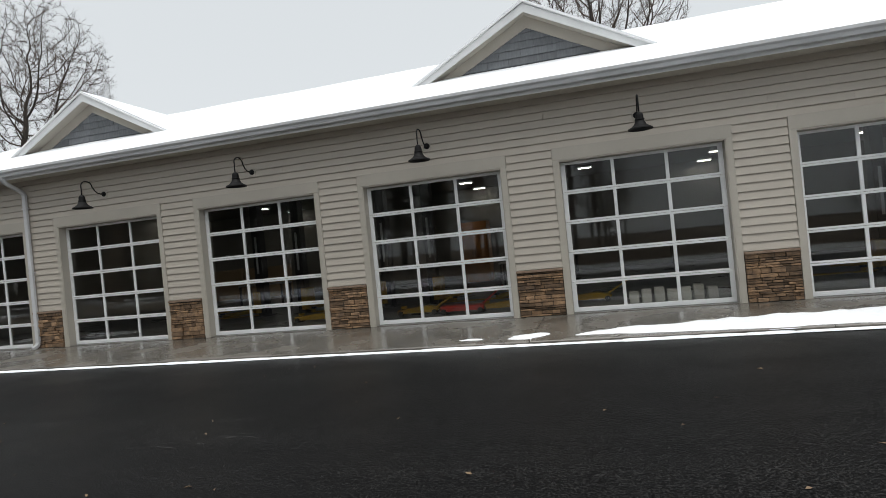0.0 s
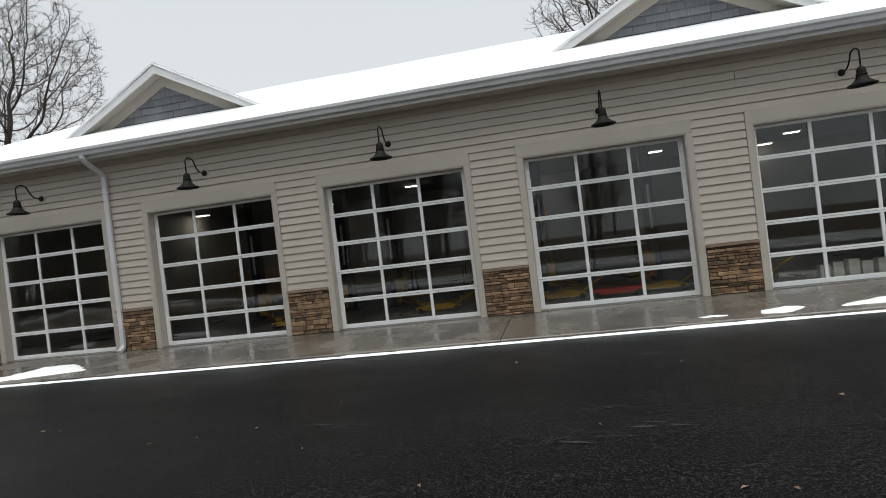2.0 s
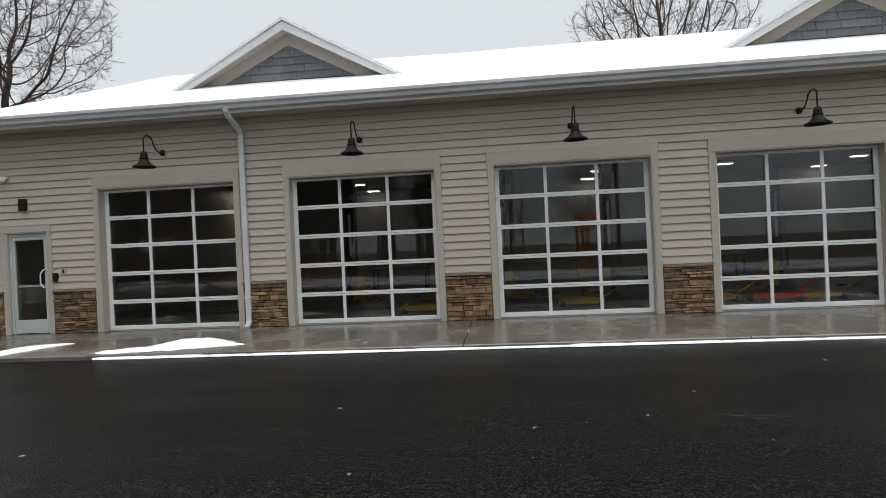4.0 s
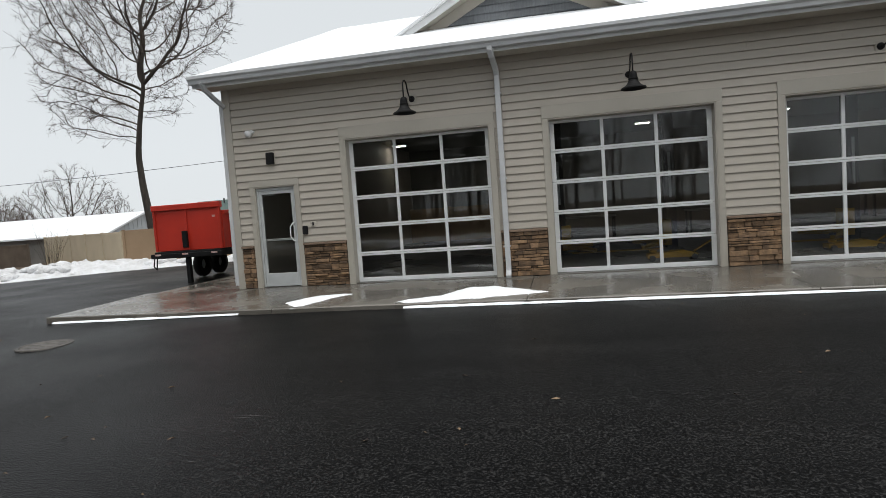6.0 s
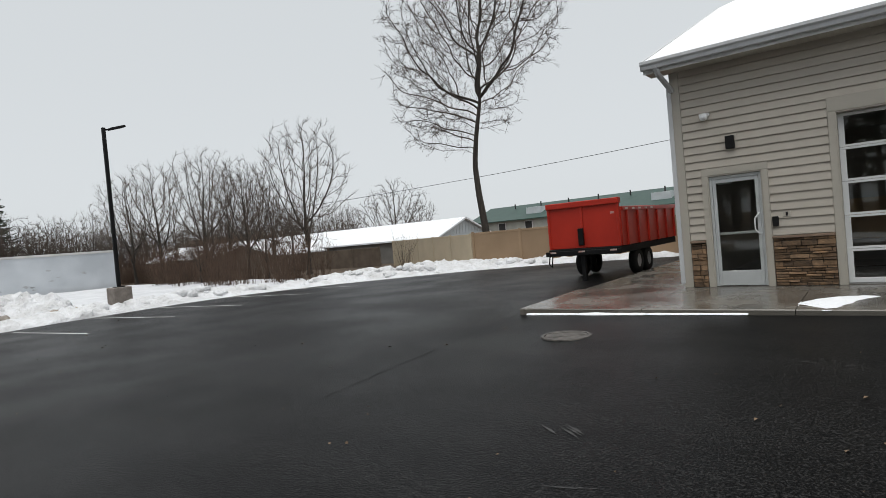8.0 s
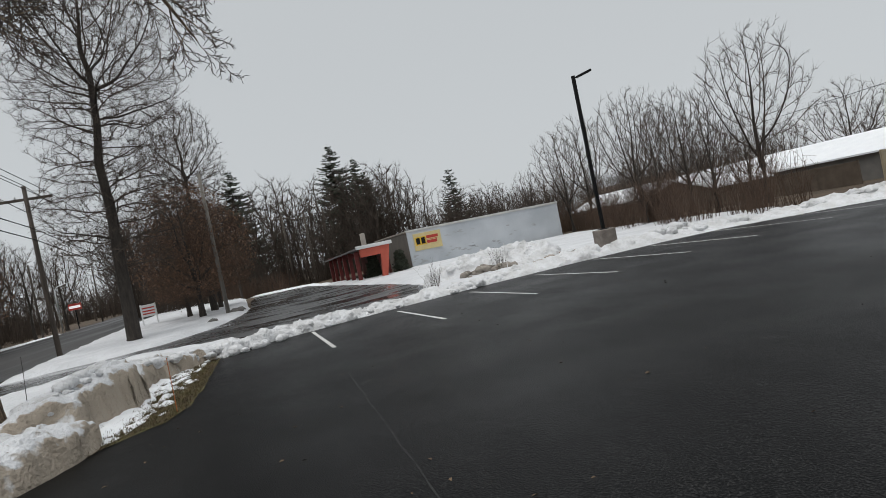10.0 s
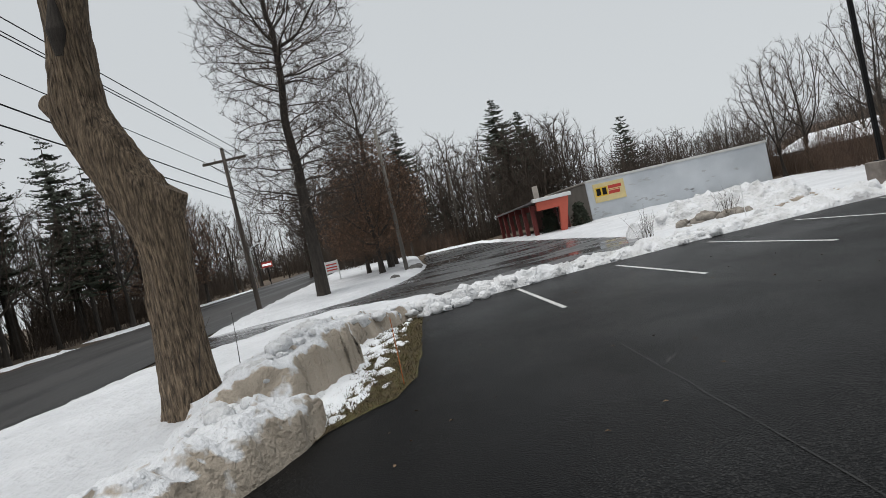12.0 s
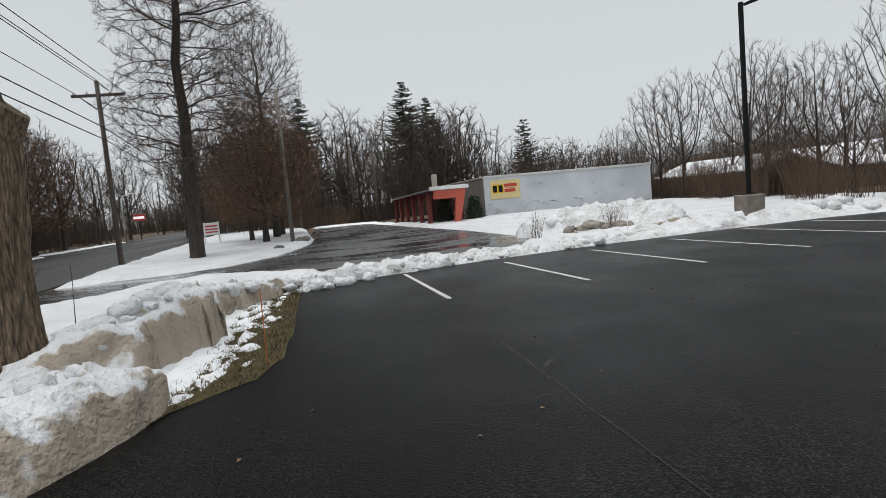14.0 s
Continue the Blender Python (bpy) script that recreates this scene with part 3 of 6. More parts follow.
# gooseneck lamps over the bays
def gooseneck():
    base = empty("gooseneck_lamp", "black gooseneck barn lamp fixed to beige siding", "lamp", "gooseneck lamps")
    part("mount_block", Geo().box(-.085, .085, -.035, 0, -.09, .09, .006), TRIM, base, "beige mounting block")
    m = Matrix.Rotation(radians(90), 4, "X")
    g = Geo().lathe([(0.001, 0), (.06, 0), (.06, .012), (.045, .03), (.02, .04), (.001, .042)], 20)
    g.v = [tuple(m @ Vector(p) + Vector((0, -.035, 0))) for p in g.v]
    part("wall_plate", g, BLACKMETAL, base, smooth=False)
    pts = [(0, -.06, 0), (0, -.14, -.005), (0, -.22, .01), (0, -.29, .06), (0, -.35, .14)]
    for i in range(13):
        a = math.pi * (1 - i / 12) * 1.0
        pts.append((0, -.51 - .15 * -math.cos(a) * -1, .15 + .11 * math.sin(a)))
    pts += [(0, -.66, .06), (0, -.66, -.08)]
    part("arm", Geo().tube(pts, [.013] * len(pts), 8), BLACKMETAL, base, smooth=True)
    g = Geo().lathe([(.001, .03), (.03, .03), (.052, .012), (.066, -.02), (.07, -.085), (.082, -.092), (.082, -.108), (.074, -.115), (.086, -.15), (.112, -.19), (.155, -.226), (.208, -.252), (.214, -.272), (.203, -.268), (.145, -.235), (.1, -.2), (.07, -.15), (.055, -.08), (.001, -.06)], 32, (0, -.66, -.10))
    part("shade", g, BLACKMETAL, base, smooth=False)
    return base
lamp = gooseneck()
lamp.location = (BAYS[0], 0, 3.59)
for c in BAYS[1:6]:
    copy_thing(lamp, pose(c + .02, 0, 3.59))

# small fittings by the entry
box = empty("wall_light", "small black box wall light on beige siding", "light", "", (-15.57, 0, 2.70))
part("housing", Geo().box(-.075, .075, -.12, 0, -.12, .12, .012), BLACKMETAL, box)
part("mount_block", Geo().box(-.1, .1, -.03, 0, -.15, .15, .006), TRIM, box)
dome = empty("security_camera", "small white dome camera on a wall bracket", "camera", "", (-15.98, 0, 3.28))
part("bracket", Geo().box(-.09, .09, -.10, 0, -.03, .03, .012), WHITE, dome)
part("dome", Geo().lathe([(.001, .05), (.06, .05), (.075, .02), (.075, -.02), (.055, -.065), (.025, -.085), (.001, -.09)], 18, (0, -.12, -.03)), WHITE, dome, smooth=True)
part("lens_window", Geo().lathe([(.001, -.058), (.042, -.055), (.05, -.03)], 14, (0, -.125, -.048)), BLACKMETAL, dome, smooth=True)
reader = empty("card_reader", "black card reader beside the entry door", "card reader", "", (-14.93, -.03, 1.17))
part("body", Geo().box(-.05, .05, -.05, 0.03, -.09, .09, .012), BLACKMETAL, reader)
sign = empty("number_plate", "small white wall plate with a dark mark", "plate", "", (-14.75, -.03, 1.29))
part("plate", Geo().box(-.06, .06, -.012, .02, -.05, .05, .006), TRIM, sign)
part("bar", Geo().box(-.018, .018, -.0165, -.012, -.035, .035), BLACKMETAL, sign, "dark bar")

# ---- trees ----
BARK = mat("grey_brown_bark", (0.195, 0.145, 0.097), (0.085, 0.062, 0.043), 7.0, 0.95, bump=0.05, bscale=13, fine=0.75, stretch=(3, 3, 0.38), punch=0.3)
DARKBARK = mat("dark_bark", (0.06, 0.05, 0.042), (0.03, 0.026, 0.022), 3.0, 0.95, bump=0.02, bscale=16, fine=0.4, stretch=(3, 3, 0.6))
TWIG = mat("winter_twigs", (0.085, 0.064, 0.049), (0.045, 0.035, 0.028), 2.0, 0.95, fine=0.2)
REDTWIG = mat("reddish_twigs", (0.105, 0.067, 0.044), (0.058, 0.036, 0.025), 2.0, 0.95, fine=0.2)
NEEDLE = mat("dark_needles", (0.055, 0.066, 0.043), (0.027, 0.034, 0.022), 1.5, 0.9, fine=0.3)
BROWNLEAF = mat("dry_brown_leaves", (0.20, 0.115, 0.07), (0.115, 0.068, 0.043), 2.0, 0.9, fine=0.3)


def unit(v):
    return v / (np.linalg.norm(v) + 1e-9)


def grow(seed, height, radius, trunk=None, counts=(15, 7, 6, 5), start=.3, reach=.42, angle=55, lift=.12, levels=4, thin=.007, droop=0.0, segs=(9, 6, 4, 3, 2), limb=1.0, rise=.45, full=False):
    """Wood and twigs of a bare tree, root at the origin."""
    rng = np.random.RandomState(seed)
    wood, twigs = Geo(), Geo()
    up = np.array((0, 0, 1.0))

    def branch(p, d, length, r, level, pts=None):
        n = segs[level]
        if pts is None:
            pts = [p]
            for i in range(n):
                d = unit(d + rng.normal(0, (.05, .13, .2, .26, .3)[level], 3) + up * (lift if level < 3 else lift * .4) - up * (droop if level > 1 else 0))
                p = p + d * length / n
                pts.append(p)
        pts = np.array(pts)
        tip = max(thin * .7, r * (.12 if level else .10))
        radii = np.linspace(r, tip, len(pts)) if level else r * (1 - .9 * np.linspace(0, 1, len(pts)) ** 1.15)
        if level == 0:
            radii[0] *= 1.35
        (wood if level < 2 else twigs).tube(pts, radii, (12, 7, 4, 3, 3)[level], cap=False)
        if level >= levels:
            return
        k = counts[level]
        turn = rng.uniform(0, 6.28)
        for j in range(k):
            f = start + (1 - start) * (j + rng.uniform(.1, .9)) / k if level == 0 else .18 + .8 * (j + rng.uniform(0, 1)) / k
            q = f * (len(pts) - 1)
            i = min(int(q), len(pts) - 2)
            pos = pts[i] + (pts[i + 1] - pts[i]) * (q - i)
            dd = unit(pts[i + 1] - pts[i])
            turn += 2.4 + rng.normal(0, .4)
            a = unit(np.cross(dd, (.3, .9, .2)))
            b = np.cross(dd, a)
            side = a * math.cos(turn) + b * math.sin(turn)
            ang = math.radians(rng.normal(angle if level == 0 else 45, 9))
            if level == 0:
                ang *= (1.1 - rise * f)
            nd = unit(dd * math.cos(ang) + side * math.sin(ang))
            if level == 0:
                up_f = (f - start) / (1 - start)
                ln = height * reach * (.62 + .62 * math.sin(math.pi * up_f ** .8) - .3 * up_f if full else 1.15 - .75 * up_f) * rng.uniform(.75, 1.15)
            else:
                ln = length * rng.uniform(.32, .6) * (1.15 - .5 * f)
            cr = max(thin, np.interp(q, range(len(radii)), radii) * rng.uniform(.38, .58) * (limb if level == 0 else 1))
            branch(pos, nd, ln, cr, level + 1)
    if trunk is None:
        branch(np.zeros(3), unit(np.array((rng.normal(0, .04), rng.normal(0, .04), 1.0))), height, radius, 0)
    else:
        branch(np.zeros(3), up, height, radius, 0, [np.array(p, float) for p in trunk])
    return wood, twigs


def at_ground(x, y, dz=-.1):
    return (x, y, ground_z(x, y) + dz)


def again(ob, x, y, scale, turn, label="", dz=-.1):
    t = copy_thing(ob, pose(x, y, ground_z(x, y) + dz, 0, 0, turn))
    t.scale = (scale, scale, scale)
    return tagged(t, label)


def filled(seed, radius, trunk, lobes, n=900, step=.45, up=.10, kill=1.6, thin=.008, twigs_per=4, twig_len=.6, keep=.45, wander=.12, p_out=.42, spurs=0.0, spur_len=1.0):
    """A bare tree whose limbs grow into the air of its crown. trunk: the path of the stem; lobes: (x, y, z, rx, ry, rz, share)."""
    rng = np.random.RandomState(seed)
    air = []
    for cx, cy, cz, rx, ry, rz, share in lobes:
        k = int(n * share)
        d = rng.normal(0, 1, (k, 3))
        d /= np.linalg.norm(d, axis=1)[:, None]
        air.append(np.array((cx, cy, cz)) + d * (rng.uniform(0, 1, (k, 1)) ** p_out) * (rx, ry, rz))
    air = np.concatenate(air)
    air = air[air[:, 2] > .8]
    pts = np.array(trunk, float)
    ln = np.concatenate([[0], np.cumsum(np.linalg.norm(np.diff(pts, axis=0), axis=1))])
    m = max(3, int(ln[-1] / step) + 1)
    pos = [np.array([np.interp(t, ln, pts[:, k]) for k in range(3)]) for t in np.linspace(0, ln[-1], m)]
    par = [-1] + list(range(m - 1))
    way = [unit(pos[1] - pos[0])] + [unit(pos[i] - pos[i - 1]) for i in range(1, m)]
    kids = [1] * (m - 1) + [0]
    best = np.full(len(air), 1e9)
    who = np.zeros(len(air), int)
    alive = np.ones(len(air), bool)
    fresh = list(range(max(1, int(m * .3)), m))
    for _ in range(140):
        for i in fresh:
            d = np.linalg.norm(air - pos[i], axis=1)
            near = d < best
            best[near], who[near] = d[near], i
        alive &= best > kill * step
        if not alive.any():
            break
        fresh = []
        for i in np.unique(who[alive]):
            if kids[i] >= 4:
                continue
            a = air[alive & (who == i)] - pos[i]
            d = (a / np.linalg.norm(a, axis=1)[:, None]).mean(axis=0)
            d = unit(unit(d) + way[i] * keep + np.array((0, 0, up)) + rng.normal(0, wander, 3))
            pos.append(pos[i] + d * step)
            par.append(i)
            way.append(d)
            kids.append(0)
            kids[i] += 1
            fresh.append(len(pos) - 1)
        if not fresh:
            break
    tot = len(pos)
    tips = np.zeros(tot)
    child = [[] for _ in range(tot)]
    for i in range(tot - 1, -1, -1):
        if not child[i]:
            tips[i] = 1
        if par[i] >= 0:
            tips[par[i]] += tips[i]
            child[par[i]].append(i)
    power = math.log(max(2.0, tips[0])) / math.log(radius / thin)
    rad = thin * tips ** (1 / power)
    rad[:m] = np.minimum(rad[:m], radius * (1 - .62 * np.linspace(0, 1, m) ** .9))
    wood, twigs = Geo(), Geo()
    todo = [(-1, 0)]
    while todo:
        before, i = todo.pop()
        chain = [before, i] if before >= 0 else [i]
        while child[i]:
            order = sorted(child[i], key=lambda c: -tips[c])
            todo.extend((i, c) for c in order[1:])
            i = order[0]
            chain.append(i)
        if len(chain) < 2:
            continue
        r = [rad[c] for c in chain]
        if before >= 0:
            r[0] = r[1]
        else:
            r[0] *= 1.35
        q = np.array([pos[c] for c in chain])
        q[1:-1] = (q[:-2] + 2 * q[1:-1] + q[2:]) / 4
        big = r[0]
        (wood if big > .05 else twigs).tube(q, r, 14 if big > .2 else 7 if big > .05 else 4 if big > .02 else 3, cap=False)
    def cone(o, d, L, w):
        a = unit(np.cross(d, (.31, .77, .55)))
        b = np.cross(d, a)
        n0 = len(twigs.v)
        twigs.v.extend([tuple(o + a * w), tuple(o - a * w * .5 + b * w * .87), tuple(o - a * w * .5 - b * w * .87), tuple(o + d * L)])
        twigs.f.extend([(n0, n0 + 1, n0 + 3), (n0 + 1, n0 + 2, n0 + 3), (n0 + 2, n0, n0 + 3)])
    for i in range(m - 1, tot):
        # side branchlets, each with a few twigs of its own
        if rad[i] > .09 or rng.uniform() > spurs:
            continue
        for _ in range(1 + int(rng.uniform() < spurs)):
            d = unit(way[i] * .6 + unit(np.cross(way[i], rng.normal(0, 1, 3))) * rng.uniform(.5, 1.1) + (0, 0, up))
            L = spur_len * rng.uniform(.4, 1.15)
            o = pos[i] - way[i] * step * rng.uniform(0, .6)
            bend = unit(d + rng.normal(0, .28, 3) + (0, 0, up))
            mid = o + d * L * .5
            cone(o, d, L * .62, thin)
            cone(mid, bend, L * .6, thin * .8)
            for _ in range(4):
                u = rng.uniform(.2, .95)
                q = o + d * L * u if u < .5 else mid + bend * L * (u - .5)
                cone(q, unit(d + rng.normal(0, .6, 3) + (0, 0, up)), L * rng.uniform(.22, .5), thin * .65)
    for i in range(m, tot):
        if tips[i] > 7:
            continue
        for _ in range(twigs_per if tips[i] < 3 else max(1, twigs_per // 2)):
            side = rng.normal(0, 1, 3)
            d = unit(way[i] + unit(np.cross(way[i], side)) * rng.uniform(.3, 1.0) + (0, 0, up * 2))
            L = twig_len * rng.uniform(.45, 1.2)
            cone(pos[i] - way[i] * step * rng.uniform(0, .8), d, L, thin * .8)
    return wood, twigs


def crown_tree(label, at, seed, radius, bark=DARKBARK, twig=TWIG, **kw):
    base = empty("tree", label, "tree", "", at)
    wood, twigs = filled(seed, radius, **kw)
    part("trunk", wood, bark, base, smooth=True)
    part("crown", twigs, twig, base)
    return base


# the crooked tree at the lot's edge, with a sawn stub
trunk = [(0, .06, 0), (0, .09, .4), (0, .12, 1.2), (.0, .15, 1.8), (0, .20, 2.55), (.0, .17, 3.05), (0, .02, 3.5), (0, -.18, 3.9), (0, -.40, 4.4), (0, -.54, 4.85), (0, -.49, 5.3), (0, -.42, 5.9), (0, -.37, 6.4), (0, -.30, 7.6), (.1, -.1, 9), (.2, .1, 11), (.1, .3, 14)]
base = empty("tree", "thick crooked grey-brown tree trunk with a sawn stub", "tree", "", (-28.0, -19.36, -.50))
wood, twigs = Geo(), Geo()
rad = [.50, .42, .365, .345, .34, .38, .41, .40, .375, .36, .32, .29, .30, .29, .25, .18, .05]
rng = np.random.RandomState(4)
pts = np.array(trunk, float)
fine_t = np.linspace(0, len(pts) - 1, 170)
fp = np.stack([np.interp(fine_t, range(len(pts)), pts[:, k]) for k in range(3)], 1)
fr = np.interp(fine_t, range(len(pts)), rad)
for _ in range(12):
    fp[1:-1] = (fp[:-2] + 2 * fp[1:-1] + fp[2:]) / 4
wood.tube(fp, fr, 150, cap=False)
def ridged(x, y, z):
    n = noise.noise_vector(Vector((x * 14, y * 14, z * 1.5))) * .034 + noise.noise_vector(Vector((x * 32, y * 32, z * 4))) * .018
    n += noise.noise_vector(Vector((x * 2, y * 2, z * 1.1))) * .04
    return (x + n.x, y + n.y, z)
wood.v = [ridged(*p) for p in wood.v]
part("trunk", wood, BARK, base, smooth=True)
stub = Geo().tube([(0, .10, 2.80), (0, .24, 3.12), (0, .36, 3.30), (0, .50, 3.47)], [.34, .34, .31, .26], 28)
stub.v = [(x + .03 * noise.noise(Vector((x * 6, y * 6, z * 3))), y, z + .03 * noise.noise(Vector((x * 6, y * 7, z * 6)))) for x, y, z in stub.v]
part("stub", stub, BARK, base, "sawn limb stub")
knot = Geo().tube([(0, -.62, 4.80), (0.03, -.84, 4.95), (.04, -.98, 5.06)], [.24, .19, .12], 14)
part("knot", knot, BARK, base)
hollow = Geo().tube([(.27, -.46, 5.55), (.29, -.42, 5.9), (.28, -.38, 6.35)], [.06, .13, .05], 12)
part("hollow", hollow, DARKBARK, base, "dark rotted hollow")
crown = Geo()
limbs = Geo()
for j in range(14):
    z = 7.2 + .48 * j
    a = j * 2.4
    w, t = grow(100 + j, 4.6 - .12 * j, .11, counts=(9, 6, 5, 4), start=.2, reach=.4, levels=3, thin=.006, segs=(7, 5, 3, 2, 2))
    m = Matrix.Translation((np.interp(z, pts[:, 2], pts[:, 0]), np.interp(z, pts[:, 2], pts[:, 1]), z)) @ Matrix.Rotation(a, 4, "Z") @ Matrix.Rotation(radians(62), 4, "Y")
    limbs.add([m @ Vector(p) for p in w.v], w.f)
    crown.add([m @ Vector(p) for p in t.v], t.f)
# low limbs that hang over the lot
for k, path in enumerate(([(0, -.35, 7.2), (1, 1.2, 8.0), (2.2, 3.0, 7.6), (3.2, 4.6, 6.7), (3.9, 5.6, 5.9)],
                          [(0, -.35, 6.9), (.8, .4, 7.6), (1.7, 1.4, 7.2), (2.4, 2.3, 6.3), (2.8, 2.8, 5.8)],
                          [(0, -.35, 7.3), (.6, 1.6, 8.4), (1.3, 3.2, 8.0), (2.1, 4.4, 6.6), (2.3, 4.9, 5.6)])):
    w, t = grow(300 + k, 6.0, .11, trunk=path, counts=(18, 8, 6, 0), start=.25, reach=.26, levels=3, thin=.006, segs=(5, 5, 4, 3, 2), lift=-.02, angle=60)
    limbs.add(w.v, w.f)
    crown.add(t.v, t.f)
part("limb", limbs, BARK, base, smooth=True)
part("crown", crown, TWIG, base)

# the tall tree on the island, and big ones near it
oak = crown_tree("tall bare tree on the snowy island", at_ground(-49.8, -21.9), 11, .37, trunk=[(0, 0, 0), (0, .05, 2), (.05, .1, 4.5), (0, .2, 7), (.1, .1, 9.5), (0, .4, 11.5), (.1, .5, 13.5)],
                 lobes=[(0, .7, 14.4, 4.0, 4.2, 7.2, .66), (0, .4, 6.8, 3.5, 3.8, 3.6, .34)], n=5600, step=.36, up=.11, kill=1.25, thin=.0105, twigs_per=4, twig_len=.5, keep=.42, wander=.22, p_out=.36, spurs=.72, spur_len=.9)
again(oak, -65, -19.6, .8, 130, "bare tree beside the wet lot")
# red-brown dense trees with dry leaves by the wet lot
def leafy(label, at, seed, h):
    t = crown_tree(label, at, seed, .26, DARKBARK, REDTWIG, trunk=[(0, 0, 0), (.05, 0, 1.2), (0, .05, 2.6)], lobes=[(0, 0, h * .55, h * .36, h * .36, h * .44, .8), (0, 0, h * .3, h * .34, h * .34, h * .16, .2)], n=1700, step=.34, up=.12, kill=1.5, thin=.011, twigs_per=4, twig_len=.45, wander=.2, spurs=1.0, spur_len=.9)
    rngl = np.random.RandomState(seed)
    g = Geo()
    for _ in range(7000):
        u = rngl.uniform(0, 1)
        z = h * (.2 + .75 * u)
        r = h * .42 * math.sqrt(rngl.uniform(0, 1)) * math.sin(math.pi * (.14 + .80 * u)) ** .6
        a = rngl.uniform(0, 6.28)
        c = np.array((r * math.cos(a), r * math.sin(a), z))
        e1, e2 = rngl.normal(0, .07, 3), rngl.normal(0, .07, 3)
        g.add([c, c + e1, c + e2], [(0, 1, 2)])
    part("leaves", g, BROWNLEAF, t, "dry brown leaves still on the twigs")
    return t
leaf = leafy("dense red-brown tree with dry leaves", at_ground(-58.2, -19.6), 21, 9.6)
again(leaf, -69.4, -19.6, 1.0, 80)
again(leaf, -63.5, -21.2, .85, 200)
again(leaf, -74, -43.5, 1.45, 20, "dense red-brown tree across the road")
again(leaf, -83, -44.5, 1.3, 120, "dense red-brown tree across the road")

# the tree behind the tan fence, with a curved trunk
tr = [(0, 0, 0), (-.02, 0, 2), (-.25, -.07, 4.2), (-.34, -.1, 6), (-.1, -.03, 7.8), (.34, .1, 10), (.7, .2, 12.5), (1.0, .28, 14.5), (1.1, .3, 16.5)]
crown_tree("bare tree with a curved trunk behind the tan fence", at_ground(-32.5, 17.8), 31, .26, trunk=tr[:6],
           lobes=[(1.4, .8, 15.4, 4.4, 4.4, 5.4, .50), (-2.3, -1.4, 13.2, 2.9, 2.9, 5.0, .32), (-2.2, -1.3, 9.0, 2.4, 2.4, 2.2, .12), (1.3, .7, 10.0, 1.3, 1.3, 2.4, .06)], n=3200, step=.38, up=.07, kill=1.35, thin=.0115, twigs_per=4, twig_len=.45, keep=.35, wander=.3, p_out=.4, spurs=.85, spur_len=.85)

# trees along the far edge of the lot
elm = crown_tree("slender bare tree in the brush beside the lot", at_ground(-45.7, 15.0), 41, .17, trunk=[(0, 0, 0), (.05, 0, .8), (.05, .1, 1.7)],
                 lobes=[(.2, 0, 5.8, 3.2, 3.2, 3.0, .5), (0, .2, 7.2, 2.5, 2.5, 2.2, .35), (0, 0, 3.6, 1.9, 1.9, 1.6, .15)], n=1200, step=.34, up=.30, kill=1.5, thin=.010, twigs_per=3, twig_len=.6, keep=.6, wander=.10, p_out=.38, spurs=.22, spur_len=.8)
elm.scale = (1.18, 1.18, 1.18)
ash = crown_tree("bare round-crowned tree behind the sheds", at_ground(-63, 44, -1.5), 51, .3, trunk=[(0, 0, 0), (0, 0, 1.0), (.1, 0, 2.0)],
                 lobes=[(0, 0, 5.6, 5.8, 5.8, 5.0, .8), (0, 0, 8.0, 3.8, 3.8, 3.2, .2)], n=1400, step=.45, up=.2, kill=1.5, thin=.014, twigs_per=4, twig_len=.8, keep=.6, wander=.07, p_out=.38)
for x, y, s, a, src in ((-47, 12.5, .62, 70, elm), (-52, 17, .85, 200, elm), (-57, 14, 1.15, 20, elm), (-61, 19, 1.1, 140, elm), (-54, 22, .75, 310, elm), (-68, 16, 1.2, 250, elm), (-43.5, 12, .5, 120, elm), (-64, 23, 1.1, 80, elm), (-50.5, 13.5, .95, 280, elm), (-66, 12.6, 1.05, 190, elm),
                        (-72, 24, .95, 100, elm), (-80, 36, .8, 200, ash), (-58, 30, .7, 60, elm), (-74, 12.5, .8, 33, elm), (-49, 8.8, .5, 180, elm)):
    again(src, x, y, s, a)
# trees behind the garage roof
roof_tree = crown_tree("bare tree behind the snowy roof", at_ground(3.9, 23), 57, .3, trunk=[(0, 0, 0), (.1, 0, 4), (0, .1, 7.5)],
                       lobes=[(0, 0, 14.2, 5.2, 5.2, 5.4, 1.0)], n=2400, step=.40, up=.16, kill=1.5, thin=.012, twigs_per=3, twig_len=.6, keep=.5, wander=.15, p_out=.36, spurs=.7, spur_len=.9)
again(roof_tree, 17.6, 23, .84, 90)
again(roof_tree, 28, 36, 1.0, 200)


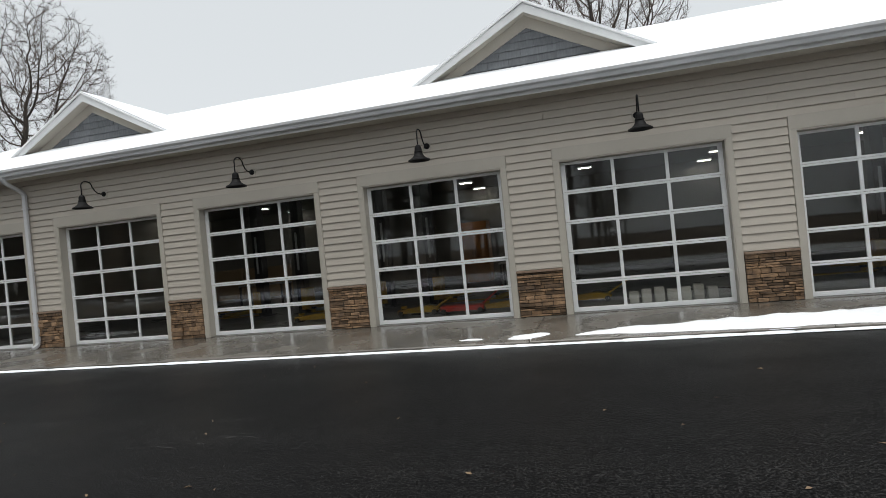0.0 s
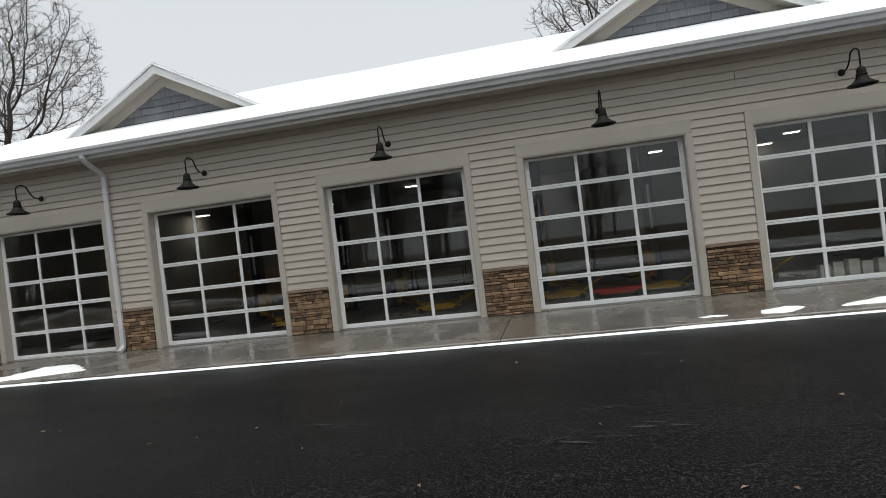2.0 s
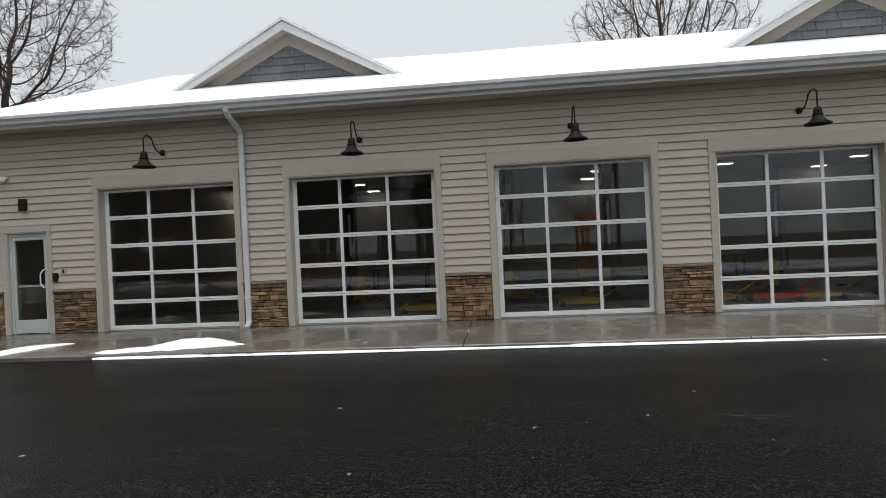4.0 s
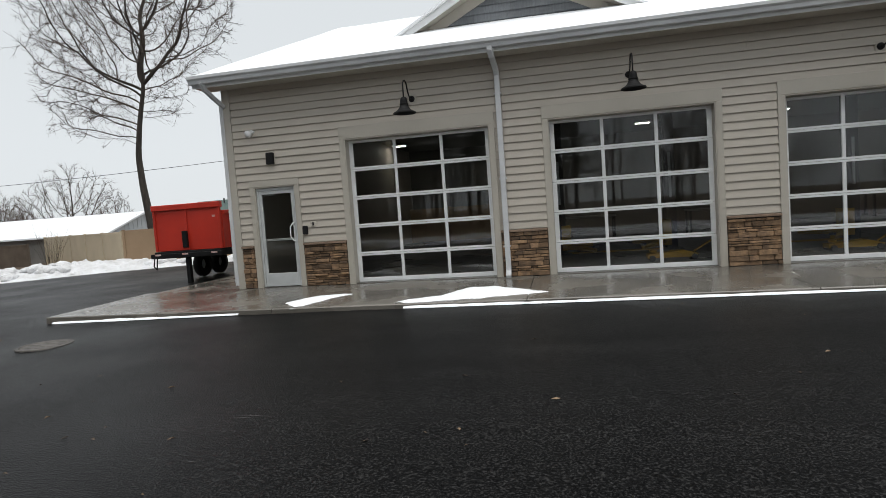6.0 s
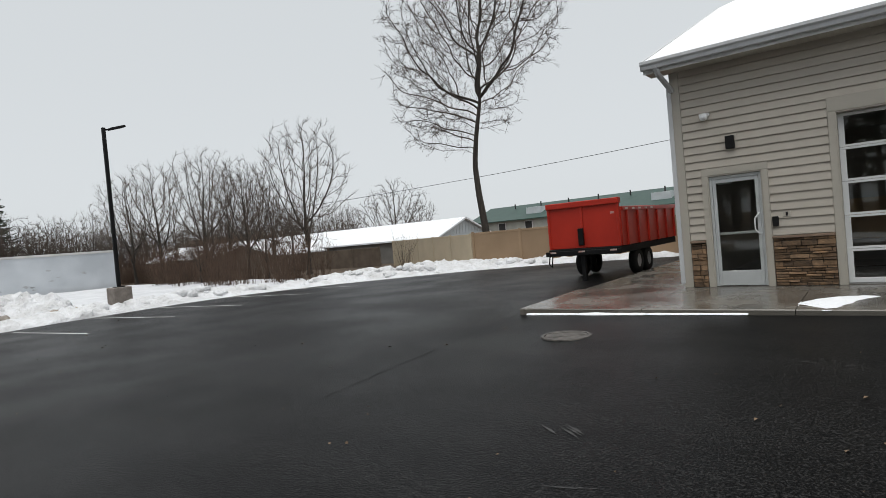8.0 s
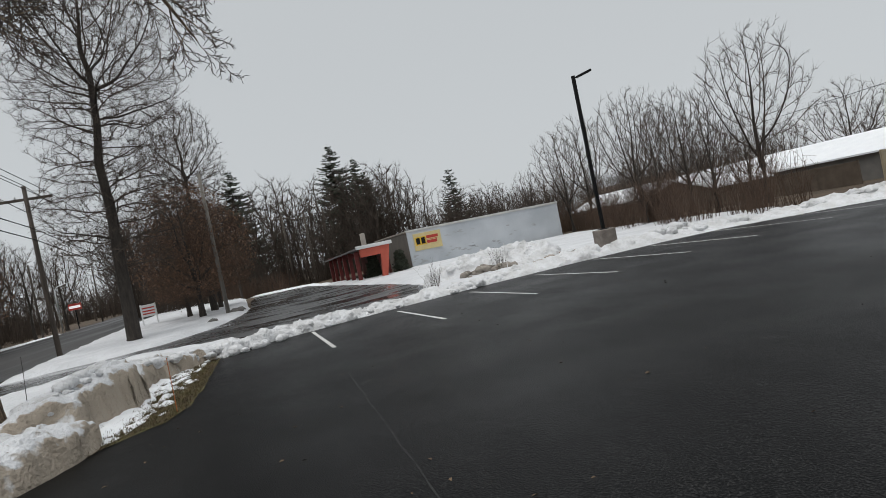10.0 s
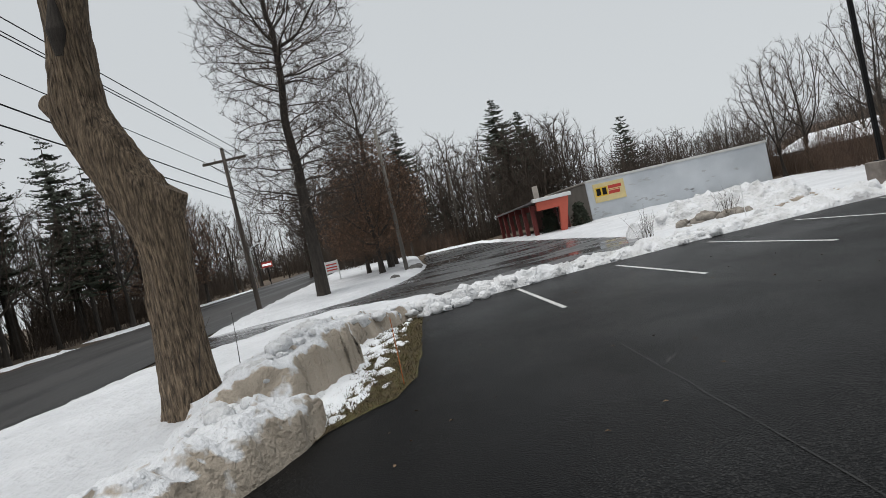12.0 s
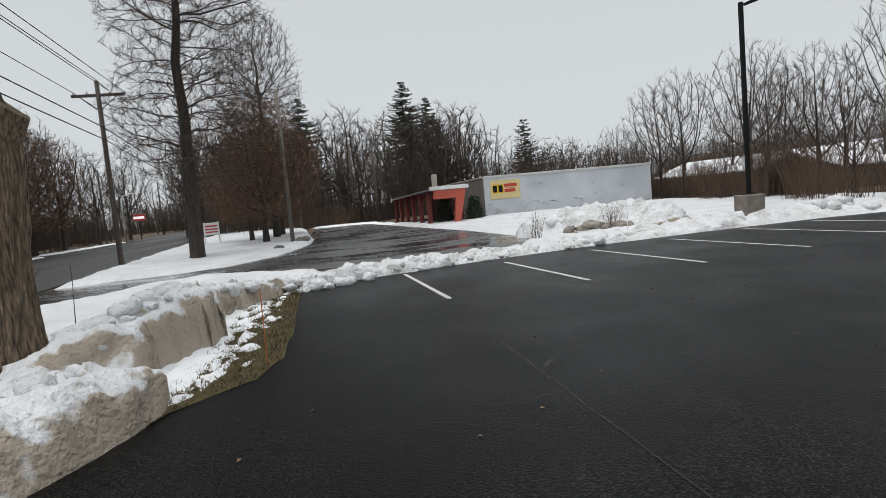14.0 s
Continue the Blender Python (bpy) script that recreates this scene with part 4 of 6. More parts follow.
def conifer(label, at, seed, h, spread=.2, gap=.5, low=.12, taper=.7, dense=3):
    rngc = np.random.RandomState(seed)
    base = empty("pine_tree", label, "tree", "", at)
    part("trunk", Geo().tube([(0, 0, 0), (0, 0, h)], [h * .016, .02], 8, cap=False), DARKBARK, base)
    g = Geo()
    z = h * low
    while z < h * .985:
        f = 1 - z / h
        n = rngc.randint(6, 10)
        whorl = rngc.uniform(.72, 1.12)
        for j in range(n):
            a = rngc.uniform(0, 6.28)
            zb = z + rngc.uniform(-.5, .5) * gap
            L = whorl * h * spread * (f ** taper) * rngc.uniform(.55, 1.12) + .12
            out = np.array((math.cos(a), math.sin(a), 0.0))
            side = np.array((-math.sin(a), math.cos(a), 0.0))
            sag = .10 + .30 * f
            k = max(3, int(L / .20))
            for i in range(k):
                u = (i + .6) / k
                c = np.array((0, 0, zb)) + out * L * u + np.array((0, 0, L * (-sag * u + (.22 + .15 * f) * u ** 3)))
                w = .18 + .16 * L * math.sin(math.pi * min(1, .25 + .75 * u))
                for s in (-1, 1):
                    for _ in range(dense):
                        e = side * s * w * rngc.uniform(.5, 1.1) + out * rngc.uniform(.05, .30) + np.array((0, 0, rngc.uniform(-.16, .03)))
                        t = rngc.normal(0, .05, 3)
                        g.add([c + t, c + e, c + out * .12 + np.array((0, 0, -.10)) + t], [(0, 1, 2)])
        z += gap * rngc.uniform(.7, 1.2)
    part("needles", g, NEEDLE, base)
    return base
spruce = conifer("dark pointed spruce above the bare woods", at_ground(-106, -4.0), 61, 19.6, .52, .5, .12, .95)
pine = conifer("dark pine among bare trees", at_ground(-104, 13.5), 62, 12.5, .40, .6, .16, .7)
for x, y, s, a, src in ((-104, -1.0, .85, 40, spruce), (-108, -19, .95, 10, spruce), (-100, -14, .65, 99, pine), (-112, 1.5, .8, 200, spruce), (-102, -24, 1.1, 77, pine)):
    again(src, x, y, s, a)
# conifers across the road
tall = conifer("tall dark pine across the road", at_ground(-52, -44), 63, 18, .22, .95, .30, .4, 2)
for i, (x, y, s) in enumerate(((-46, -48, 1.0), (-57, -47, 1.1), (-62, -50, .95), (-50, -54, 1.2), (-42, -52, .9), (-38, -44, .95), (-66, -45, .8), (-34, -50, 1.05), (-71, -48, 1.0), (-28, -48, .9), (-44, -43, .9), (-48, -46, 1.0), (-55, -43.5, .95), (-60, -46, 1.05), (-40, -47, 1.0), (-64, -42.5, .7), (-36, -46, 1.0), (-31, -43.5, .95), (-58, -52, 1.2), (-46, -53, 1.15), (-69, -44, .8))):
    again(tall, x, y, s, 57 * i)
for i in range(20):
    again(tall, -26 - 2.6 * i, -57 - 5 * (i * .618 % 1), .85 + .4 * (i * .414 % 1), 71 * i)
# out-of-view pine row, added to darken the sky reflected in the door glass
for i in range(16):
    again(tall, -33 + 1.65 * i, -43 - 11 * (i * .618 % 1), .75 + .3 * (i * .414 % 1), 71 * i)
far_oak = crown_tree("bare roadside tree across the road", at_ground(-66, -41), 71, .25, trunk=[(0, 0, 0), (0, .1, 2), (.1, 0, 4.0)],
                     lobes=[(0, 0, 8.4, 4.2, 4.2, 4.8, 1.0)], n=1500, step=.42, up=.2, kill=1.5, thin=.012, twigs_per=4, twig_len=.7, p_out=.38)
for i, (x, y, s) in enumerate(((-76, -42, 1.0), (-86, -43, .95), (-98, -44, .9), (-60, -43, .8), (-48, -42.5, .85), (-112, -45, .9), (-24, -47, .7), (4, -62, .7), (-36, -41.5, .9), (-54, -42.2, .8))):
    again(far_oak, x, y, s, 83 * i)

# far woods as one mass of bare trees
def woods(spots, seed):
    kinds = [filled(seed + k, .2, [(0, 0, 0), (.1, 0, 2.5), (0, .1, 5.0)], [(0, 0, 8.6, 3.4 + .3 * k, 3.4 + .3 * k, 5.4, 1.0)], 165, .72, .2, 1.4, .020, 5, 1.1, .5, .2) for k in range(5)]
    arrs = []
    for w, t in kinds:
        v = np.array(w.v + t.v)
        n = len(w.v)
        f = list(w.f) + [tuple(i + n for i in q) for q in t.f]
        arrs.append((v, f))
    vs, fs, off = [], [], 0
    rngw = np.random.RandomState(seed)
    for x, y, s in spots:
        v, f = arrs[rngw.randint(5)]
        a = rngw.uniform(0, 6.28)
        c, si = math.cos(a), math.sin(a)
        q = v * s
        q = np.stack([q[:, 0] * c - q[:, 1] * si + x, q[:, 0] * si + q[:, 1] * c + y, q[:, 2] + ground_z(x, y) - .2], 1)
        vs.append(q)
        fs.extend([tuple(i + off for i in face) for face in f])
        off += len(v)
    me = bpy.data.meshes.new("woods")
    me.from_pydata(np.concatenate(vs).tolist(), [], fs)
    me.materials.append(TWIG)
    return me
rng = np.random.RandomState(8)
spots = []
for i in range(150):
    y = rng.uniform(-34, 75)
    x = -rng.uniform(88, 125) - max(0, (y - 30)) * .2
    spots.append((x, y, rng.uniform(.75, 1.15) * (1.0 if y < 6 else .62)))
for i in range(85):
    spots.append((rng.uniform(-150, -24), rng.uniform(-80, -47), rng.uniform(.8, 1.15)))
for i in range(45):
    spots.append((rng.uniform(-104, -88), rng.uniform(-34, 8), rng.uniform(.7, 1.1)))
# unseen trees opposite the bays, added so the panes reflect less sky
for i in range(20):
    spots.append((rng.uniform(-32, 6), rng.uniform(-66, -44), rng.uniform(.6, .95)))
for i in range(22):
    spots.append((rng.uniform(-25, 60), rng.uniform(-110, -85), rng.uniform(.5, .8)))
for i in range(9):
    spots.append((rng.uniform(-100, -80), rng.uniform(48, 80), rng.uniform(.5, .7)))
for i in range(45):
    spots.append((rng.uniform(-300, -150), rng.uniform(-75, -20), rng.uniform(.6, .9)))
for i in range(14):
    spots.append((rng.uniform(-140, -86), rng.uniform(-27, -19), rng.uniform(.6, .9)))
ob = part("woods", woods(spots, 81), TWIG, None, "bare winter woods far behind the lots")
tagged(ob, "", "trees", "", "stuff")


# brush: thin upright stems
def brush(name, label, spots, seed, material, h0, h1, stems, rad=.006, kind="stuff"):
    rngb = np.random.RandomState(seed)
    g = Geo()
    for x, y, r in spots:
        for _ in range(stems):
            a, d = rngb.uniform(0, 6.28), r * math.sqrt(rngb.uniform(0, 1))
            px, py = x + d * math.cos(a) * .5, y + d * math.sin(a) * .5
            z = ground_z(px, py) - .05
            h = rngb.uniform(h0, h1)
            lean = rngb.normal(0, .18, 2) + np.array((math.cos(a), math.sin(a))) * .2
            p0, p1, p2 = np.array((px, py, z)), np.array((px + lean[0] * h * .4, py + lean[1] * h * .4, z + h * .55)), np.array((px + lean[0] * h, py + lean[1] * h, z + h))
            g.tube([p0, p1, p2], [rad, rad * .8, rad * .4], 3, cap=False)
            for _ in range(3):
                q = p1 + (p2 - p1) * rngb.uniform(-.5, .9)
                g.tube([q, q + rngb.normal(0, .16, 3) * h * .6 + (0, 0, .15 * h)], [rad * .6, rad * .3], 3, cap=False)
    ob = part(name, g, material, None, label)
    return tagged(ob, "", "bushes", "", kind)
rng = np.random.RandomState(12)
brush("brush", "reddish-brown leafless brush beyond the lot", [(x, 6.6 + (-36 - x) * -.02 + rng.uniform(0, 5) + max(0, (-44 - x)) * .25, 1.6) for x in np.linspace(-38.5, -78, 55)], 13, REDTWIG, .5, 3.1, 46, .013)
brush("brush", "brown brush along the verge across the road", [(x, -41 + rng.uniform(-4, 1) - (.085 * (-33 - x) if x < -33 else 0), 2.0) for x in np.linspace(-25, -120, 55)], 14, TWIG, .5, 2.0, 30, .014)
brush("brush", "brown brush at the end of the wet lot", [(x, rng.uniform(-22, -13), 2.0) for x in np.linspace(-83, -92, 40)], 15, REDTWIG, .8, 2.2, 24, .018)
brush("brush", "brown understorey at the foot of the woods", [(-87 - rng.uniform(0, 10), y, 3.5) for y in np.linspace(-30, 60, 80)], 19, TWIG, 1.5, 6.5, 60, .03)
brush("brush", "brown understorey behind the sheds", [(x, 37 + rng.uniform(0, 8), 3.0) for x in np.linspace(-95, -66, 26)], 20, REDTWIG, 1.0, 3.0, 28, .025)
brush("brush", "dark understorey of the pines across the road", [(x, -46 - rng.uniform(0, 8) - (.085 * (-33 - x) if x < -33 else 0), 3.0) for x in np.linspace(-26, -130, 80)], 22, TWIG, 1.2, 5.0, 52, .04)
brush("brush", "brown brush at the far bend of the road", [(-150 - rng.uniform(0, 60), y, 6) for y in np.linspace(-80, -22, 70)], 23, TWIG, 2, 8, 40, .05)
brush("shrub", "dense reddish leafless thicket beside the lot", [(-49.1, 10.0, 2.2), (-50.3, 10.6, 1.8)], 24, REDTWIG, 1.2, 3.3, 330, .011, "")
brush("shrub", "small leafless shrub poking out of snow", [(-40.0, -8.2, .55)], 16, TWIG, .6, 1.1, 26, .006, "")
brush("shrub", "bare many-stemmed shrub by the snow pile", [(-40.0, -5.2, .5)], 17, TWIG, .6, 1.15, 26, .006, "")
brush("shrub", "small leafless tree sapling against the tan fence", [(-37.6, 16.0, .7)], 18, TWIG, 1.2, 2.3, 30, .008, "")

# ---- snow on the ground ----
OLDSNOW = mat("crusted_old_snow", (0.66, 0.67, 0.69), (0.55, 0.56, 0.58), 0.7, 0.7, bump=0.10, bscale=5, fine=0.10)
DIRTYSNOW = mat("ploughed_dirty_snow", (0.72, 0.73, 0.75), (0.56, 0.56, 0.56), 2.0, 0.75, bump=0.10, bscale=9, fine=0.10)
def soil_snow(name):
    """Snow with patches of brown sand and soil."""
    m = mat(name, (0.70, 0.71, 0.73), (0.61, 0.62, 0.64), 1.6, 0.75, bump=0.05, bscale=16, fine=0.16)
    nt = m.node_tree
    bs = nt.nodes["Principled BSDF"]
    old = bs.inputs["Base Color"].links[0].from_socket
    ge = nt.nodes.new("ShaderNodeNewGeometry")
    se = nt.nodes.new("ShaderNodeSeparateXYZ")
    nt.links.new(ge.outputs["Normal"], se.inputs[0])
    co = nt.nodes.new("ShaderNodeTexCoord")
    nz = nt.nodes.new("ShaderNodeTexNoise")
    nz.inputs["Scale"].default_value, nz.inputs["Detail"].default_value = 3.6, 12
    nt.links.new(co.outputs["Object"], nz.inputs["Vector"])
    ad = nt.nodes.new("ShaderNodeMath")
    ad.operation = "SUBTRACT"
    nt.links.new(nz.outputs["Fac"], ad.inputs[0])
    sc = nt.nodes.new("ShaderNodeMath")
    sc.operation = "MULTIPLY"
    sc.inputs[1].default_value = 0.68
    nt.links.new(se.outputs["Z"], sc.inputs[0])
    nt.links.new(sc.outputs[0], ad.inputs[1])
    rp = nt.nodes.new("ShaderNodeValToRGB")
    rp.color_ramp.elements[0].position, rp.color_ramp.elements[1].position = 0.02, 0.16
    nt.links.new(ad.outputs[0], rp.inputs["Fac"])
    mx = nt.nodes.new("ShaderNodeMixRGB")
    nt.links.new(rp.outputs["Color"], mx.inputs["Fac"])
    nt.links.new(old, mx.inputs["Color1"])
    mx.inputs["Color2"].default_value = (0.39, 0.335, 0.27, 1)
    sp = nt.nodes.new("ShaderNodeTexNoise")
    sp.inputs["Scale"].default_value, sp.inputs["Detail"].default_value = 17, 4
    nt.links.new(co.outputs["Object"], sp.inputs["Vector"])
    r2 = nt.nodes.new("ShaderNodeValToRGB")
    r2.color_ramp.elements[0].position, r2.color_ramp.elements[1].position = 0.65, 0.80
    nt.links.new(sp.outputs["Fac"], r2.inputs["Fac"])
    m3 = nt.nodes.new("ShaderNodeMixRGB")
    nt.links.new(r2.outputs["Color"], m3.inputs["Fac"])
    nt.links.new(mx.outputs["Color"], m3.inputs["Color1"])
    m3.inputs["Color2"].default_value = (0.20, 0.165, 0.125, 1)
    nt.links.new(m3.outputs["Color"], bs.inputs["Base Color"])
    return m
SANDSNOW = soil_snow("sandy_ploughed_snow")


def lumps(x, y, s=0.0):
    v = Vector((x, y, s))
    cell = noise.voronoi(v * 1.7 + noise.noise_vector(v * 1.3) * .5)[0][0]
    small = noise.voronoi(v * 4.6 + noise.noise_vector(v * 3) * .4)[0][0]
    return .55 * noise.noise(v * .9) + .5 * noise.noise(v * 2.3) + 1.0 * (.42 - cell) + .5 * (.4 - small) + .25 * noise.noise(v * 9)


def snow_field(name, label, poly, thick, step, rough=.02, edge=.5, seed=1.0, material=None, lump=0.0, shape=None, jag=.12):
    out = rough_edge(poly, min(step * 1.0, .5), jag, seed)
    def h(x, y):
        e = min(1.0, edge_distance(out, x, y) / edge)
        e = math.sqrt(max(0.0, 1 - (1 - e) ** 2))
        z = thick * (shape(x, y) if shape else 1.0)
        n = noise.noise(Vector((x * .7, y * .7, seed))) * rough + noise.noise(Vector((x * 3, y * 3, seed))) * rough * .4
        if lump:
            n += lump * lumps(x, y, seed) * (.35 + .65 * min(1, z / .5))
        return ground_z(x, y) - .04 + .06 * min(1, e * 4) + e * max(0.0, z + n)
    g = sheet(out, h, step)
    if lump:
        moved = []
        for x, y, z in g.v:
            v = Vector((x, y, z))
            k = max(0.0, min(1.0, (z - ground_z(x, y) - .03) / .25))
            w = (noise.noise_vector(v * 2.1) * .16 + noise.noise_vector(v * 5.5) * .07 + noise.noise_vector(v * 13) * .025) * k
            moved.append((x + w.x, y + w.y, z + w.z * .6))
        g.v = moved
    ob = part(name, g, material or SNOW, None, label, True)
    return tagged(ob, "", "snow", "", "structure")


def bump_line(path, width):
    """A ridge profile round a path of (x, y, height)."""
    def f(x, y):
        best = 0.0
        for (ax, ay, ah), (bx, by, bh) in zip(path, path[1:]):
            dx, dy = bx - ax, by - ay
            t = max(0.0, min(1.0, ((x - ax) * dx + (y - ay) * dy) / (dx * dx + dy * dy)))
            d = math.hypot(x - ax - t * dx, y - ay - t * dy) / width
            if d < 1:
                best = max(best, (ah + (bh - ah) * t) * (1 - d * d) ** .8)
        return best
    return f

# big bank by the crooked tree, then the thin ridge between the lots
FOOT = [(-19, -17.93), (-23, -17.86), (-24.6, -17.30), (-25.24, -17.07), (-25.84, -16.88), (-26.46, -17.02), (-26.85, -17.45), (-27.47, -17.48), (-28.17, -17.18), (-29.34, -16.92),
        (-29.6, -17.35), (-31.37, -17.24), (-32.67, -16.97), (-34.3, -16.22)]
def bank(x, y):
    """Sheared steep face towards the lot, a lumpy crest, a long fall to the verge."""
    d = min(1e9, edge_distance(FOOT + FOOT[::-1], x, y))
    top = np.interp(-x, (19, 24, 25.5, 26.5, 27.3, 28.3, 29.4, 30.5, 32, 33.5, 35), (.45, .50, .52, .42, .70, .95, .92, .70, .60, .46, .40))
    rise = min(1.0, .78 + d * .5) if d < .44 else max(.05, 1 - ((d - .44) / 1.5) ** 1.3)
    groove = max(0.0, 1 - abs(x + 26.85 + .25 * (y + 18.0)) / .30) * min(1.0, max(0.0, (y + 18.9) / .5))
    return float(top) * rise * (1 - .75 * groove)
snow_field("snow_bank", "lumpy ploughed snow bank with a sheared face brown with sand", FOOT + [(-35.6, -16.6), (-35.6, -18.0), (-33, -18.9), (-29, -19.2), (-26, -19.3), (-23, -19.8), (-19, -20.0)],
           1.0, .06, .02, .16, 2.0, SANDSNOW, .15, bank, .05)
strip = bump_line([(-33.8, -16.6, .42), (-35.4, -15.4, .34), (-36.8, -12.4, .28), (-37.1, -9, .24), (-37.0, -6, .22), (-37.0, -2, .35)], .95)
snow_field("snow_ridge", "low lumpy ridge of ploughed snow between two lots",
           [(-34.0, -16.0), (-35.2, -14.9), (-36.3, -12), (-36.45, -8), (-36.1, -4), (-36.0, -1.4), (-38.2, -1.4), (-38.4, -6), (-38.5, -9), (-38.3, -12.3), (-37.4, -15), (-36.4, -16.6), (-35.2, -17.4)],
           1.0, .10, .02, .16, 3.0, DIRTYSNOW, .32, strip, .16)
pile = bump_line([(-42.6, -6.9, .6), (-42.2, -5.6, .95), (-41.8, -3.9, 1.0), (-40.2, -3.3, .75)], 1.45)
snow_field("snow_pile", "large lumpy pile of ploughed snow with dirty chunks",
           [(-39.6, -6.2), (-40.8, -7.4), (-42.2, -8.1), (-43.8, -7.6), (-44.2, -5.2), (-43.4, -2.9), (-41.4, -2.0), (-39.4, -2.2), (-38.7, -3.4)],
           1.0, .10, .02, .3, 4.0, DIRTYSNOW, .34, pile, .15)
far_ridge = bump_line([(-37.2, -1.2, .40), (-37.4, 1.6, .36), (-36.6, 4.2, .18), (-34.8, 7.4, .34), (-33.6, 8.9, .50), (-32.2, 9.6, .16), (-30.8, 10.6, .52), (-28.4, 11.8, .30), (-25.5, 12.4, .22), (-21, 12.6, .2)], 1.2)
snow_field("snow_bank", "ploughed snow bank along the far edge of the lot",
           [(-36.0, -1.6), (-35.7, 2.6), (-33.3, 6.2), (-29.1, 9.8), (-25, 11.5), (-20, 11.9), (-20, 14), (-26, 14), (-30, 13), (-34, 11), (-37.6, 6), (-39.3, 2), (-38.8, -1.6)],
           1.0, .17, .02, .3, 5.0, DIRTYSNOW, .26, far_ridge, .15)
def clods(label, path, count, spread, small, large, seed, material, top=None):
    """Loose lumps of ploughed snow along a line of (x, y, height)."""
    rngk = np.random.RandomState(seed)
    bm = bmesh.new()
    bmesh.ops.create_icosphere(bm, subdivisions=2, radius=1)
    ball = np.array([v.co for v in bm.verts])
    faces = [tuple(v.index for v in f.verts) for f in bm.faces]
    bm.free()
    g = Geo()
    for _ in range(count):
        k = rngk.randint(len(path) - 1)
        t = rngk.uniform(0, 1)
        a, b = np.array(path[k]), np.array(path[k + 1])
        c = a + (b - a) * t + np.array((rngk.normal(0, spread), rngk.normal(0, spread), 0))
        off = math.hypot(*(c - (a + (b - a) * t))[:2])
        r = small + (large - small) * rngk.uniform(0, 1) ** 2.5
        z = ground_z(c[0], c[1]) + max(.3 * r, c[2] * max(0.0, 1 - (off / (2.2 * spread)) ** 2))
        if top:
            z = ground_z(c[0], c[1]) + top(c[0], c[1])
        ph = rngk.uniform(0, 90)
        v = np.array([p * (1 + .42 * noise.noise(Vector(p) * 1.6 + Vector((ph, 0, 0))) + .16 * noise.noise(Vector(p) * 4 + Vector((0, ph, 0)))) for p in ball]) * r * (rngk.uniform(.8, 1.3), rngk.uniform(.8, 1.3), rngk.uniform(.6, .85))
        g.add((v + (c[0], c[1], z)).tolist(), faces)
    tagged(part("snow_clods", g, material, None, label, True), "", "snow", "", "stuff")
clods("loose lumps of ploughed snow on the low ridge", [(-34.2, -16.5, .26), (-35.6, -15.2, .24), (-36.9, -12.4, .22), (-37.2, -9, .18), (-37.0, -6, .16), (-37.0, -2, .26)], 260, .34, .06, .26, 71, DIRTYSNOW)
clods("lumps of snow on the crest of the bank", [(-24.6, -18.2, 0), (-27.6, -18.2, 0), (-29.2, -17.75, 0), (-31.2, -17.85, 0), (-33.6, -17.2, 0)], 170, .26, .05, .19, 72, DIRTYSNOW, lambda x, y: bank(x, y) * .97)
clods("broken chunks of ploughed snow on the pile", [(-42.4, -7.0, .45), (-42.0, -5.4, .8), (-41.6, -3.7, .8), (-40, -3.1, .55)], 110, .5, .08, .34, 73, DIRTYSNOW)
clods("broken chunks of ploughed snow along the far bank", [(-37.0, -1.0, .3), (-37.2, 1.6, .38), (-36.4, 4.2, .14), (-34.6, 7.4, .3), (-33.2, 8.9, .4), (-30.6, 10.6, .4), (-28.4, 11.8, .25), (-25.5, 12.4, .2)], 190, .42, .08, .36, 74, DIRTYSNOW)
clods("frozen chunks of brown dirty snow at the foot of the pile", [(-41.0, -7.0, .25), (-40.6, -5.9, .3), (-40.0, -5.0, .25)], 16, .25, .16, .38, 75, mat("frozen_dirty_snow", (0.34, 0.31, 0.27), (0.15, 0.13, 0.11), 4.0, 0.85, bump=0.03, bscale=14, fine=0.3))
clods("grey dirty snow on the flank of the pile", [(-39.6, -3.9, .2), (-39.2, -2.9, .25), (-38.9, -2.2, .2)], 22, .25, .14, .32, 76, SANDSNOW)
# flat snow: verge, island, plots
snow_field("snow_verge", "trodden old snow on the verge between lot and road",
           [(-14, -17.95), (-19, -17.95), (-24, -18.9), (-29, -18.6), (-34, -17.6), (-36.6, -16.0), (-38.4, -15.8), (-40.2, -17.7), (-40.4, -20.3), (-37.0, -23.0), (-35.8, -24.4), (-30, -24.35), (-15, -24.3), (-14, -24.3)],
           .12, .22, .09, .6, 6.0, OLDSNOW)
snow_field("snow_verge", "smooth snow on the verge along the road", [(35, -17.95), (-8, -17.55), (-14.9, -17.97), (-14.9, -24.28), (35, -24.3)], .10, .8, .05, .6, 6.5, OLDSNOW)
snow_field("snow_island", "snow on the island between drive and road",
           [(-42.2, -25.1), (-43.0, -23.2), (-43.2, -21.4), (-44.3, -19.6), (-47, -18.1), (-50, -17.3), (-55, -16.7), (-59.4, -16.7), (-63, -17.0), (-71, -17.6), (-84, -18.5), (-110, -26), (-110, -30.8), (-74, -27.9), (-58, -26.5), (-46, -25.5)],
           .16, .6, .09, .7, 7.0, OLDSNOW)
snow_field("snow_plot", "even snow round the white building",
           [(-39.2, -8.4), (-42, -7.6), (-50.5, -8.1), (-60, -9.2), (-72, -10.6), (-72, -9.2), (-63, -6), (-62.5, 10.5), (-47, 11), (-40, 10), (-37.5, 6), (-38.2, 0)],
           .10, .6, .08, .6, 8.0, OLDSNOW)
